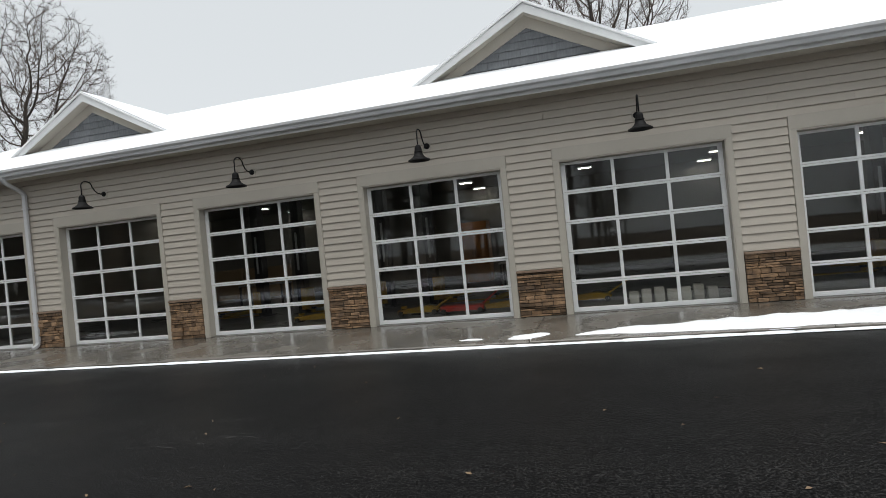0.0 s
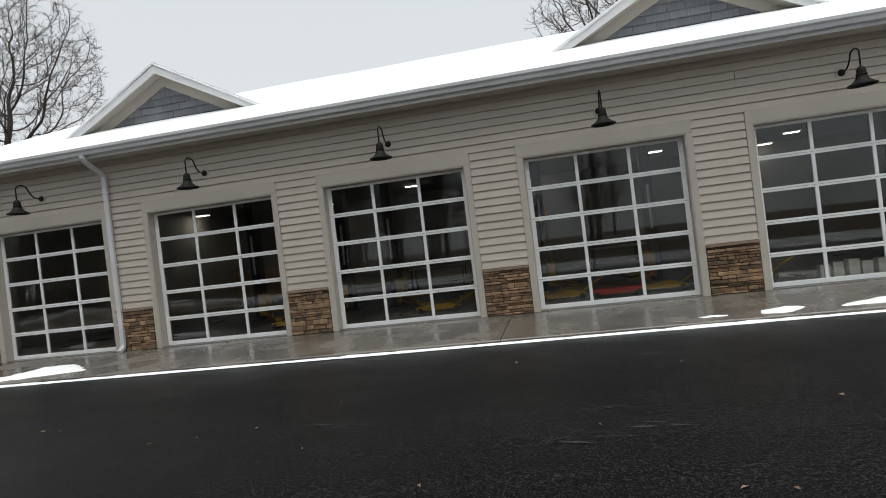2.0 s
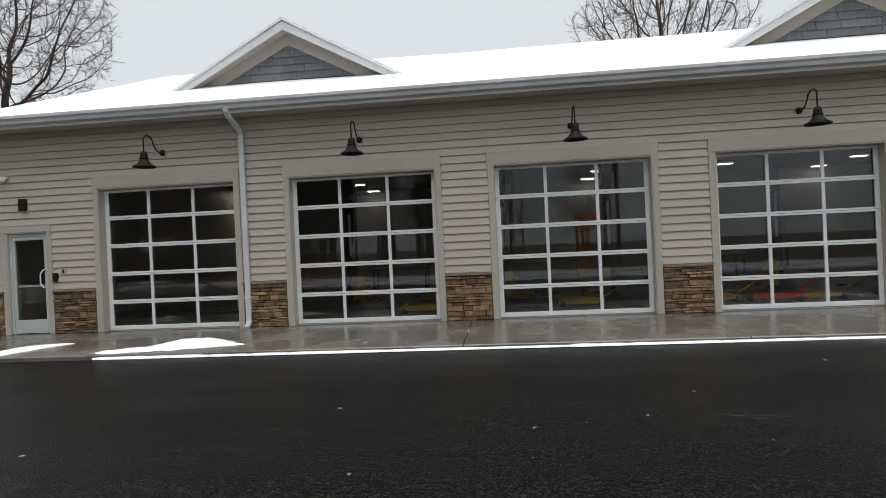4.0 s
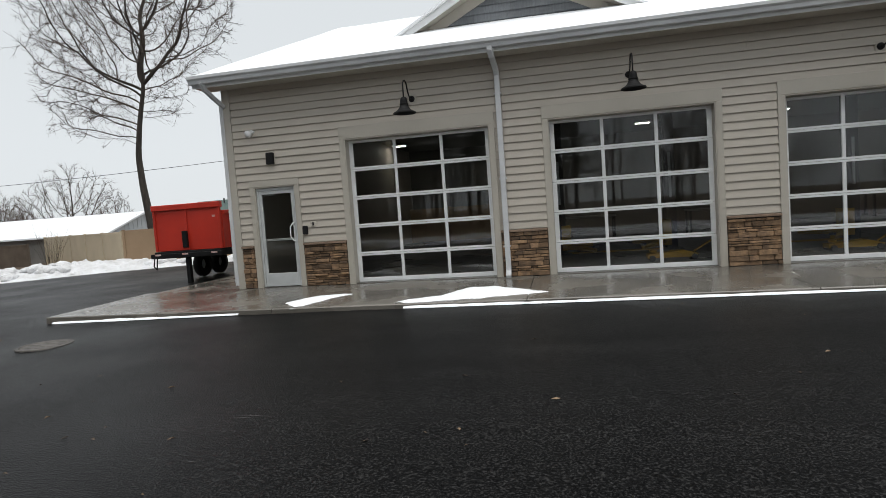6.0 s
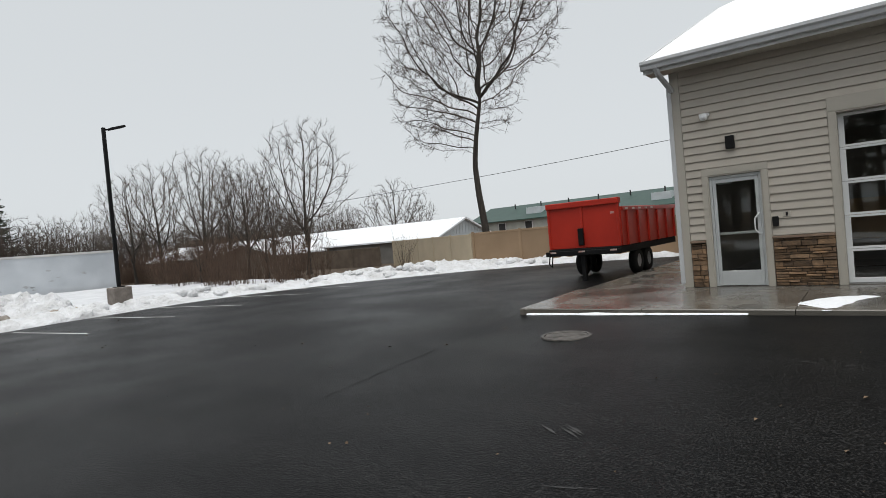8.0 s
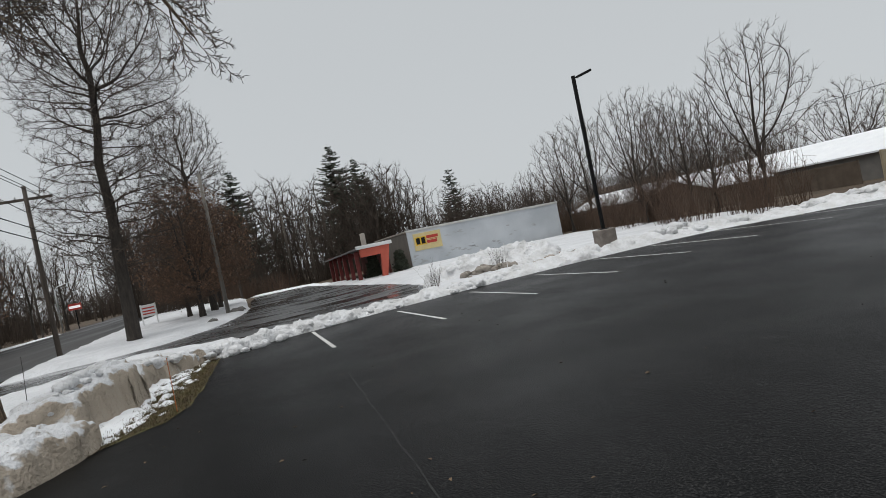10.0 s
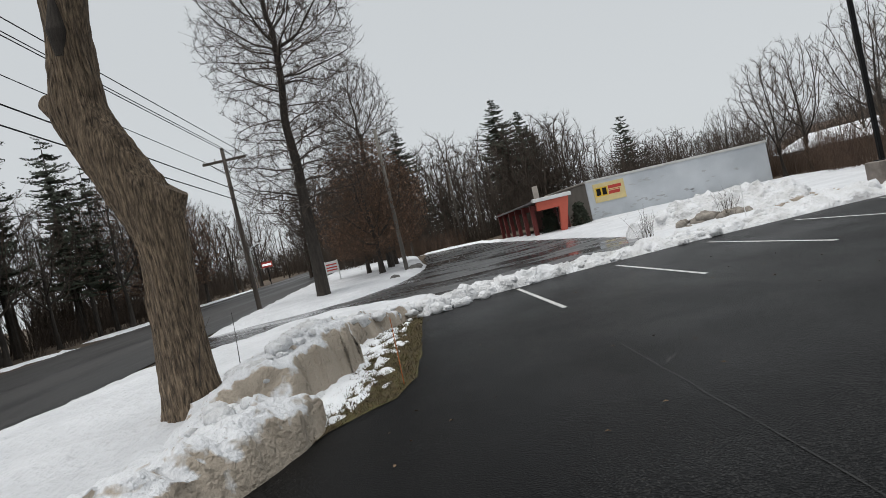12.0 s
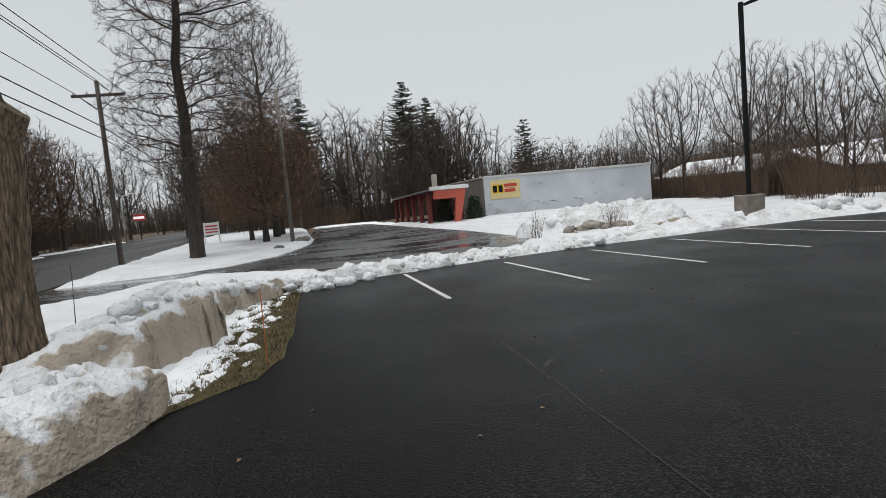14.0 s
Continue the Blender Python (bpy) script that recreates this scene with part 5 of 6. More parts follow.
snow_field("snow_strip", "thin snow along the end of the wet lot", [(-82, -12.2), (-82.2, -17.2), (-84, -18.5), (-86, -15), (-84, -11), (-72, -9.4), (-72, -10.6)], .12, .9, .05, .5, 9.0)
for x0, x1, y0, y1 in ((-75, -60, -41.6, -39.6), (-56, -50, -40.2, -39.0), (-46, -36, -39.6, -37.4), (-100, -80, -43, -41.5)):
    snow_field("snow_patch", "patch of snow beside the far side of the road", [(x0, y0), (x1, y0), (x1, y1), (x0, y1)], .08, .6, .04, .4, x0, None, 0, None, .5)
# thin patches on the concrete apron
def apron_snow(poly, thick, seed):
    out = rough_edge(poly, .10, .12, seed)
    def h(x, y):
        e = min(1.0, edge_distance(out, x, y) / .3)
        s = -.03 + .0115 * (y + 2.6)
        return s - .012 + e * (.018 + .6 * thick * (1 + .8 * noise.noise(Vector((x * 4, y * 4, seed)))))
    tagged(part("snow_patch", sheet(out, h, .1), SNOW, None, "thin melting snow patch on the wet concrete", True), "", "snow", "", "structure")
apron_snow([(-14.15, -2.6), (-14.6, -2.1), (-14.35, -1.6), (-13.75, -1.2), (-13.35, -1.35), (-13.7, -1.8), (-13.95, -2.55)], .05, 1)
apron_snow([(-12.5, -2.6), (-12.2, -2.2), (-11.75, -1.9), (-11.4, -1.1), (-10.9, -1.15), (-10.3, -1.6), (-9.85, -2.05), (-10.5, -2.2), (-11.0, -2.5)], .07, 2)
apron_snow([(-2.3, -2.3), (-1.9, -2.1), (-1.1, -2.0), (-1.2, -2.15), (-1.9, -2.3)], .02, 3)
apron_snow([(.35, -2.15), (.7, -2.0), (1.25, -2.15), (1.2, -2.35), (.6, -2.4)], .04, 4)
apron_snow([(1.3, -2.35), (1.4, -1.95), (1.9, -1.75), (2.1, -2.1), (1.8, -2.45)], .06, 5)
apron_snow([(2.2, -2.3), (2.6, -2.0), (3.3, -1.75), (4.3, -1.6), (5.0, -1.4), (6.3, -1.35), (7.5, -1.2), (9.5, -1.3), (11, -1.6), (11, -2.55), (5, -2.58), (3.6, -2.5)], .07, 6)
apron_snow([(-6.5, -1.2), (-6.1, -1.1), (-6.0, -1.3), (-6.35, -1.35)], .02, 7)
g = Geo()
rng = random.Random(9)
x = -18.7
while x < 16:
    ln = rng.uniform(.5, 1.6)
    if not (-12.3 > x > -16.3) and not (-17.05 > x > -17.3):
        w = rng.uniform(.012, .026)
        n = 8
        vs = []
        for i in range(n + 1):
            xx = x + ln * i / n
            ww = w * (1 + .5 * noise.noise(Vector((xx * 4, 1, 2)))) * (1 if 0 < i < n else .6)
            vs += [(xx, -2.615, ground_z(xx, -2.7) + .012 + ww * .9), (xx, -2.64 - ww * .7, ground_z(xx, -2.7) + .008 + ww * .6), (xx, -2.64 - ww * 1.6, ground_z(xx, -2.7) - .004)]
        g.add(vs, [(i * 3 + k, i * 3 + 3 + k, i * 3 + 4 + k, i * 3 + 1 + k) for i in range(n) for k in (0, 1)])
    x += ln
structure("snow_edge", g, SNOW, "thin line of snow along the concrete kerb", "snow", True)

# grass strip with melting snow at the bend of the lot
out = rough_edge([(-24.6, -17.42), (-25.86, -16.84), (-26.3, -16.55), (-26.7, -16.14), (-27.6, -15.95), (-29, -15.92), (-32.4, -16.05), (-34.2, -16.1), (-34, -16.9), (-30.5, -17.9), (-28, -18.0), (-26, -17.9)], .25, .05, 3)
structure("grass_strip", sheet(out, lambda x, y: ground_z(x, y) + .008 + .012 * noise.noise(Vector((x * 2, y * 2, 1))), .25), GRASS, "patchy winter grass beside the asphalt", "grass")
g = Geo()
rng = random.Random(6)
for _ in range(9000):
    x = rng.uniform(-34, -25)
    y = rng.uniform(-17.6, -15.95)
    if inside(out, x, y):
        z = ground_z(x, y) + .02
        a, h = rng.uniform(0, 6.28), rng.uniform(.02, .055)
        dx, dy = .006 * math.cos(a), .006 * math.sin(a)
        lx, ly = rng.uniform(-.03, .03), rng.uniform(-.03, .03)
        g.add([(x - dx, y - dy, z), (x + dx, y + dy, z), (x + lx, y + ly, z + h)], [(0, 1, 2)])
tagged(part("grass", g, GRASS, None, "short yellow-green winter grass"), "", "grass", "", "stuff")
g = Geo()
for _ in range(7000):
    x, y = rng.uniform(-34, -24.8), rng.uniform(-17.6, -15.95)
    if inside(out, x, y):
        z = ground_z(x, y) + .015
        a, h = rng.uniform(0, 6.28), rng.uniform(.005, .04)
        dx, dy = .008 * math.cos(a), .008 * math.sin(a)
        g.add([(x - dx, y - dy, z), (x + dx, y + dy, z), (x + dy * 6, y - dx * 6, z + h)], [(0, 1, 2)])
tagged(part("dead_grass", g, mat("dead_grass", (0.17, 0.115, 0.055), (0.06, 0.038, 0.02), 5, 0.9), None, "flattened dead brown grass and leaf litter"), "", "grass", "", "stuff")
def ragged(x, y):
    away = y + 17.2
    n = noise.noise(Vector((x * 2.2, y * 5.5, 7))) + .6 * noise.noise(Vector((x * 5, y * 12, 3)))
    e = min(1.0, edge_distance(out, x, y) / .3)
    return ground_z(x, y) - .07 * (1 - e) + e * (.066 - .095 * max(0, away) + .075 * n)
tagged(part("snow_patch", sheet(out, ragged, .055), SNOW, None, "ragged melting snow among winter grass", True), "", "snow", "", "structure")

ROCK = mat("grey_rock", (0.16, 0.15, 0.14), (0.09, 0.085, 0.08), 5, 0.9, bump=0.01, bscale=20)
for x, y, r, sd in ((-51.0, -18.2, .3, 1), (-56.3, -17.3, .45, 2), (-57.6, -17.2, .35, 3)):
    bm = bmesh.new()
    bmesh.ops.create_icosphere(bm, subdivisions=2, radius=r)
    for v in bm.verts:
        v.co *= 1 + .35 * noise.noise(v.co * 3 + Vector((sd, 0, 0)))
        v.co.z *= .6
    me = bpy.data.meshes.new("rock")
    bm.to_mesh(me)
    bm.free()
    me.materials.append(ROCK)
    ob = part("rock", me, ROCK, None, "grey rock lying in the snow")
    ob.location = (x, y, ground_z(x, y) + .16)
    tagged(ob, "", "rock")

# ---- lot furniture ----
IRON = mat("cast_iron", (0.17, 0.155, 0.14), (0.07, 0.065, 0.06), 9, 0.6, metal=0.5, bump=0.004, bscale=60)
mx, my = -17.15, -4.3
mh = empty("manhole_cover", "round rusty iron manhole cover set in asphalt", "manhole cover", "", (mx, my, ground_z(mx, my) + .004))
part("cover", Geo().lathe([(.001, .008), (.30, .008), (.305, .0)], 36), IRON, mh)
part("rim", Geo().lathe([(.315, -.01), (.315, .01), (.36, .01), (.365, -.01)], 36), IRON, mh)
for i in range(-2, 3):
    w = math.sqrt(.27 ** 2 - (i * .1) ** 2)
    part("rib", Geo().box(-w, w, i * .1 - .02, i * .1 + .02, .006, .013, .002), IRON, mh)

POST = empty("lot_light", "tall black parking lot light on a concrete pedestal", "street lamp", "", (-37.35, -1.5, ground_z(-37.35, -1.5)))
PED = mat("rough_concrete", (0.24, 0.21, 0.185), (0.15, 0.13, 0.115), 4, 0.9, bump=0.005, bscale=30, fine=0.2)
part("pedestal", Geo().box(-.34, .34, -.34, .34, -.2, .90, .03), PED, POST, "square concrete pedestal")
part("base_plate", Geo().box(-.17, .17, -.17, .17, .90, .93, .005), BLACKMETAL, POST)
part("pole", Geo().box(-.062, .062, -.062, .062, .93, 7.15, .012), BLACKMETAL, POST)
lift_head = Matrix.Translation((0, .05, 7.06)) @ Matrix.Rotation(radians(17), 4, "X")
part("arm", Geo().box(-.03, .03, 0, .22, -.03, .03, .006, lift_head), BLACKMETAL, POST)
part("head", Geo().box(-.15, .15, .16, .78, -.05, .04, .02, lift_head), BLACKMETAL, POST)

st = empty("marker_stake", "thin orange snow marker stake in grass", "stake", "", at_ground(-27.3, -16.1, 0))
part("rod", Geo().tube([(0, 0, -.1), (.06, .02, .95)], [.007, .006], 6), mat("orange_plastic", (0.55, 0.16, 0.04), None, 5, 0.5), st)
st = empty("marker_stake", "thin white snow marker stake beside the pile", "stake", "", at_ground(-38.0, -5.6, 0))
part("rod", Geo().tube([(0, 0, -.1), (0, .03, 1.25)], [.014, .012], 6), WHITE, st)
for x, y, dx in ((-28.3, -18.6, .5), (-27.5, -18.9, -.25)):
    tagged(part("stick", Geo().tube([(x, y, .1), (x + dx * .3, y + .1, .7), (x + dx, y + .25, 1.0)], [.007, .005, .003], 5), DARKBARK, None, "thin bare stick poking out of the snow"), "", "stick")

# faint paving seams and stray leaves on the asphalt
SEAM = mat("paving_seam", (0.026, 0.026, 0.025), (0.010, 0.010, 0.010), 5, 0.40, bump=0.005, fine=0.7, bscale=60, spec=0.15, punch=0.25)
for k, (ya, yb, xa, xb) in enumerate(((-13.22, -13.12, -27.0, -16.5), (-12.08, -12.02, -30.0, -15.0))):
    g = Geo()
    n = 90
    for i in range(n + 1):
        x = xa + (xb - xa) * i / n
        y = ya + (yb - ya) * i / n + .02 * noise.noise(Vector((x * 1.5, k, 0)))
        w = .008 + .010 * noise.noise(Vector((x * 6, k, 3)))
        g.v += [(x, y - w, ground_z(x, y) + .004), (x, y + w, ground_z(x, y) + .004)]
    g.f = [(i * 2, i * 2 + 2, i * 2 + 3, i * 2 + 1) for i in range(n)]
    structure("paving_seam", g, SEAM, "faint pale seam between asphalt lanes", "seam")
CRACK = mat("dark_joint", (0.008, 0.008, 0.008), (0.004, 0.004, 0.004), 5, 0.55, fine=0.3, spec=0.06)
g = Geo()
n = 80
for i in range(n + 1):
    y = -2.75 - 5.2 * i / n
    x = -18.85 + .07 * max(0, -y - 3.5) + .05 * noise.noise(Vector((y * 1.2, 4, 0))) + .02 * noise.noise(Vector((y * 6, 4, 0)))
    w = max(.002, .006 + .011 * noise.noise(Vector((y * 3.5, 9, 3))))
    g.v += [(x - w, y, ground_z(x, y) + .005), (x + w, y, ground_z(x, y) + .005)]
g.f = [(i * 2, i * 2 + 2, i * 2 + 3, i * 2 + 1) for i in range(n)]
structure("paving_joint", g, CRACK, "dark open joint between two lanes of asphalt", "seam")
g = Geo()
rng = random.Random(31)
for _ in range(90):
    x, y = rng.uniform(-27, 3), rng.uniform(-10, -3.2) if rng.random() < .7 else rng.uniform(-15.5, -10)
    a, ln = rng.gauss(0.1, .5), rng.uniform(.06, .34)
    for _ in range(rng.randint(1, 4)):
        px, py = x + rng.gauss(0, .12), y + rng.gauss(0, .04)
        c, q, w = math.cos(a) * ln / 2, math.sin(a) * ln / 2, rng.uniform(.004, .012)
        z = ground_z(px, py) + .005
        g.add([(px - c, py - q, z), (px, py - w, z), (px + c, py + q, z), (px + c * .2, py + w, z)], [(0, 1, 2, 3)])
tagged(part("scuff_marks", g, mat("pale_scuff", (0.055, 0.054, 0.052), (0.014, 0.014, 0.014), 14, 0.6, fine=0.5, bscale=70, punch=0.25), None, "faint pale scrapes left on black asphalt by ploughing"), "", "scuff marks", "", "stuff")
g = Geo()
rng = random.Random(77)
for _ in range(420):
    x, y = rng.uniform(-34, 8), rng.uniform(-17, -3)
    a, s = rng.uniform(0, 6.28), rng.uniform(.012, .04)
    z = ground_z(x, y) + .006
    c, q = math.cos(a) * s, math.sin(a) * s
    g.add([(x + c, y + q, z), (x - q * .5, y + c * .5, z + rng.uniform(.0, .015)), (x - c, y - q, z), (x + q * .5, y - c * .5, z + rng.uniform(0, .02))], [(0, 1, 2, 3)])
tagged(part("stray_leaves", g, mat("dry_leaf", (0.22, 0.15, 0.09), (0.08, 0.055, 0.035), 3, 0.8), None, "small dry leaves and grit on the asphalt"), "", "leaves", "", "stuff")

# ---- the red dump trailer ----
RED = mat("red_trailer_paint", (0.52, 0.035, 0.018), (0.42, 0.026, 0.014), 1.4, 0.38, fine=0.08, bump=0.001)
RUBBER = mat("tyre_rubber", (0.018, 0.018, 0.018), (0.012, 0.012, 0.012), 8, 0.85)
TAPE = mat("white_tape", (0.65, 0.62, 0.6), (0.5, 0.2, 0.15), 6, 0.4)
tl = empty("dump_trailer", "red steel dump trailer on black frame, parked beside the garage", "trailer", "", (-20.06, 3.35, ground_z(-20, 4)))
B, T, W, L = .92, 2.20, 1.06, 5.2
part("front_panel", Geo().box(-W, W, 0, .05, B, T, .008), RED, tl)
for xa in (-W, -.05, W - .07):
    part("front_rib", Geo().box(xa, xa + .07, -.035, 0, B, T - .12, .006), RED, tl)
part("top_rail", Geo().box(-W - .02, W + .02, -.06, .1, T - .13, T + .03, .012), RED, tl)
for s in (-1, 1):
    part("side_panel", Geo().box(s * W - .025, s * W + .025, .05, L, B, T - .28, .006), RED, tl)
    part("side_rail", Geo().box(s * W - .06, s * W + .06, .1, L, T - .34, T - .22, .012), RED, tl)
    for k in range(6):
        y = .4 + k * .9
        part("side_rib", Geo().box(s * W + (.025 if s > 0 else -.085), s * W + (.085 if s > 0 else -.025), y, y + .08, B, T - .34, .006), RED, tl)
    for k in range(5):
        part("reflector", Geo().box(s * W + (.06 if s > 0 else -.066), s * W + (.066 if s > 0 else -.06), .3 + k * .55, .52 + k * .55, T - .31, T - .26), TAPE, tl, "white reflective tape")
part("floor_panel", Geo().box(-W, W, .05, L, B, B + .04), RED, tl)
part("tailgate", Geo().box(-W, W, L, L + .05, B, T - .28, .008), RED, tl)
part("frame", Geo().box(-W + .02, W - .02, -.12, L, B - .2, B - .01, .01), BLACKMETAL, tl)
part("bumper_rail", Geo().box(-W - .05, W + .05, -.2, -.1, B - .19, B - .06, .01), BLACKMETAL, tl)
for xa in (-W + .1, -.1, W - .25):
    part("reflector", Geo().box(xa, xa + .18, -.206, -.2, B - .11, B - .065), TAPE, tl, "white reflective tape")
part("pump_box", Geo().box(-.12, .03, -.13, -.035, B + .08, B + .55, .015), BLACKMETAL, tl, "black hose box")
part("jack_post", Geo().box(-.09, .03, -.1, .02, -.1, B - .1, .01), BLACKMETAL, tl)
part("hitch_chain", Geo().tube([(-W + .1, -.22, B - .1), (-W + .06, -.24, B - .4), (-W + .14, -.24, B - .5), (-W + .18, -.22, B - .15)], [.02] * 4, 6), BLACKMETAL, tl)
part("lamp", Geo().box(W - .22, W - .12, -.066, -.06, T - .40, T - .34), TAPE, tl, "small marker lamp")
for s in (-1, 1):
    for y in (1.75, 2.65):
        g = Geo().lathe([(.20, -.11), (.34, -.11), (.385, -.07), (.39, 0), (.385, .07), (.34, .11), (.20, .11)], 26)
        m = Matrix.Translation((s * .82, y, .39)) @ Matrix.Rotation(radians(90), 4, "Y")
        g.v = [tuple(m @ Vector(p)) for p in g.v]
        wheel = part("wheel", g, RUBBER, tl, "black tyre", smooth=True)
        g = Geo().lathe([(.001, .03), (.07, .05), (.09, .0), (.17, .02), (.20, .09)], 20)
        g.v = [tuple(m @ Vector((p[0], p[1], p[2] * s))) for p in g.v]
        part("rim", g, GUTTER, wheel)

# ---- fence and sheds behind the lot ----
TAN = mat("tan_fence_vinyl", (0.50, 0.42, 0.30), (0.44, 0.37, 0.265), 0.9, 0.6, fine=0.06, vary=0.05)
BROWN = mat("brown_fence_board", (0.30, 0.205, 0.125), (0.25, 0.17, 0.10), 0.9, 0.7, fine=0.1, vary=0.06)
def fence(label, a, b, n, material, z0, z1, name="fence"):
    base = empty(name, label, "fence", "", (a[0], a[1], 0))
    d = Vector((b[0] - a[0], b[1] - a[1], 0))
    ln, rot = d.length / n, math.atan2(d.y, d.x)
    m = Matrix.Rotation(rot, 4, "Z")
    for i in range(n):
        part("panel", Geo().box(i * ln + .06, (i + 1) * ln - .06, -.02, .02, z0, z1 - .04, .004, m), material, base)
        part("top_rail", Geo().box(i * ln + .06, (i + 1) * ln - .06, -.035, .035, z1 - .1, z1, .006, m), material, base)
    for i in range(n + 1):
        part("post", Geo().box(i * ln - .06, i * ln + .06, -.06, .06, z0 - .1, z1 + .04, .01, m), material, base)
    return base
fence("tan vinyl panel fence standing behind ploughed snow", (-30.2, 12.7), (-42.2, 20.1), 5, TAN, -.35, 1.45)
fence("brown board fence behind ploughed snow", (-30.0, 12.6), (-12, 14.4), 7, BROWN, -.35, 1.5)
fence("old grey-brown board fence in the brush", (-44, 20.5), (-84, 19.5), 14, mat("old_fence_board", (0.16, 0.125, 0.095), (0.11, 0.085, 0.065), 1.5, 0.9, fine=0.2, vary=.15), -.4, 1.1)

GREYWALL = mat("grey_block_wall", (0.22, 0.21, 0.195), (0.16, 0.155, 0.145), 1.2, 0.85, fine=0.12)
PALEWALL = mat("pale_ribbed_metal", (0.55, 0.58, 0.60), (0.45, 0.48, 0.50), 1.0, 0.5, fine=0.08)
def gable_house(label, a, b, half, base_z, eave, ridge, wall, roof, end=None, over=.3, category="shed", name="shed"):
    base = empty(name, label, category, "", (a[0], a[1], 0))
    d = Vector((b[0] - a[0], b[1] - a[1], 0))
    L = d.length
    m = Matrix.Rotation(math.atan2(d.y, d.x), 4, "Z")
    g = Geo().box(0, L, -half, half, base_z, eave, 0, m)
    part("wall", g, wall, base)
    for xa, xb in ((0, .1), (L - .1, L)):
        g = Geo().prism([(-half, eave), (half, eave), (0, ridge)], 0, xa, xb)
        g.v = [tuple(m @ Vector(p)) for p in g.v]
        part("gable", g, end or wall, base)
    for s in (-1, 1):
        sl = (ridge - eave) / half
        g = Geo().prism([(0, ridge + .02), (s * (half + over), eave - sl * over + .02), (s * (half + over), eave - sl * over + .14), (0, ridge + .16)], 0, -over, L + over)
        g.v = [tuple(m @ Vector(p)) for p in g.v]
        part("roof", g, roof, base)
    return base
shed = gable_house("long low grey shed with a snow-covered roof", (-41.2, 28.0), (-83, 26.1), 4.0, -.8, 1.45, 2.80, GREYWALL, SNOW, PALEWALL)
m = Matrix.Rotation(math.atan2(26.1 - 28.0, -83 + 41.2), 4, "Z")
for i in range(18):
    y = -4.1 + i * .48
    hgt = 3.0 - abs(y) * 1.5 / 4.2
    part("rib", Geo().box(-.03, 0, y, y + .05, -.4, hgt, 0, m), PALEWALL, shed)
GREENROOF = mat("green_metal_roof", (0.035, 0.075, 0.06), (0.026, 0.055, 0.045), 0.8, 0.5, fine=0.1)
green = gable_house("long pale building with a green roof", (-61, 65), (-20, 62), 6, -.6, 3.0, 5.0, mat("pale_siding", (0.42, 0.42, 0.38), None, 1, 0.7), GREENROOF, None, .5, "building", "building")
m = Matrix.Rotation(math.atan2(-3, 41), 4, "Z")
for i in range(8):
    x = 5 + i * 4.4
    w = part("window", Geo().box(x, x + 1.1, -6.05, -6.0, 1.3, 2.6, .01, m), DARKCAVITY, green, "dark window")
    part("window_frame", Geo().box(x - .08, x + 1.18, -6.04, -6.005, 1.22, 2.68, .01, m), WHITE, w)
    if i % 2:
        part("dormer", Geo().box(x - .6, x + 1.8, -4.6, -2, 3.5, 4.5, .02, m), PALEWALL, green)
    part("vent", Geo().tube([m @ Vector((x, -1.5, 4.4)), m @ Vector((x, -1.5, 5.3))], [.1, .1], 8), DARKCAVITY, green)
gable_house("far brown-roofed house beyond the sheds", (-92, 44), (-112, 44), 5, -.8, 2.2, 4.6, mat("brown_siding", (0.22, 0.17, 0.13), None, 1, 0.8), mat("brown_shingles", (0.16, 0.115, 0.09), None, 2, 0.9), None, .4, "house", "house")
gable_house("small shed with snow on its roof in the brush", (-57, 17.5), (-57, 22.5), 4.2, -.6, 1.2, 2.3, mat("weathered_brown_wall", (0.20, 0.16, 0.125), None, 1.5, 0.9), SNOW)

# ---- white painted building and the red pavilion ----
WB = mat("weathered_white_paint", (0.56, 0.59, 0.62), (0.44, 0.47, 0.50), 0.45, 0.7, fine=0.12, bump=0.002, bscale=20)
WBSIDE = mat("grey_brown_block", (0.17, 0.155, 0.135), (0.13, 0.12, 0.105), 1.0, 0.85, fine=0.1)
CHIP = mat("bare_grey_scuff", (0.45, 0.47, 0.48), (0.36, 0.37, 0.38), 3, 0.8)
wx, wy0, wy1, wz0, wz1 = -62.9, -3.95, 9.75, -.7, 2.72
wb = empty("white_building", "flat-roofed building with a weathered white side wall", "building", "", (0, 0, 0))
part("wall", Geo().box(wx - .2, wx, wy0, wy1, wz0, wz1), WB, wb, "weathered white wall")
part("wall", Geo().box(wx - 17, wx - .2, wy0, wy1, wz0, wz1 - .03), WBSIDE, wb, "grey-brown block wall")
part("coping", Geo().box(wx - .3, wx + .06, wy0 - .05, wy1 + .06, wz1 - .16, wz1 + .02, .02), mat("pale_coping", (0.55, 0.55, 0.53), None, 1, 0.6), wb)
part("coping", Geo().box(wx - 17, wx - .3, wy0 - .05, wy0 + .25, wz1 - .14, wz1 + .0, .02), mat("tan_coping", (0.34, 0.31, 0.27), None, 1, 0.6), wb)
part("roof", Geo().box(wx - 17, wx - .3, wy0 + .25, wy1, wz1 - .1, wz1 - .02), SNOW, wb)
rng = random.Random(44)
def scuff(y0, z0, n, sy, sz):
    for _ in range(n):
        y, z = y0 + rng.gauss(0, sy), z0 + rng.gauss(0, sz)
        pts = [(y + rng.uniform(.05, .3) * math.cos(a), z + rng.uniform(.015, .09) * math.sin(a)) for a in np.linspace(0, 6.28, 8)[:-1]]
        part("scuff", Geo().prism(pts, 0, wx, wx + .004), CHIP, wb, "bare scuff in the paint")
scuff(.7, 1.75, 10, .6, .12)
scuff(-.2, .55, 10, .5, .2)
scuff(1.2, .45, 7, .5, .25)
scuff(3.4, .4, 5, .8, .15)
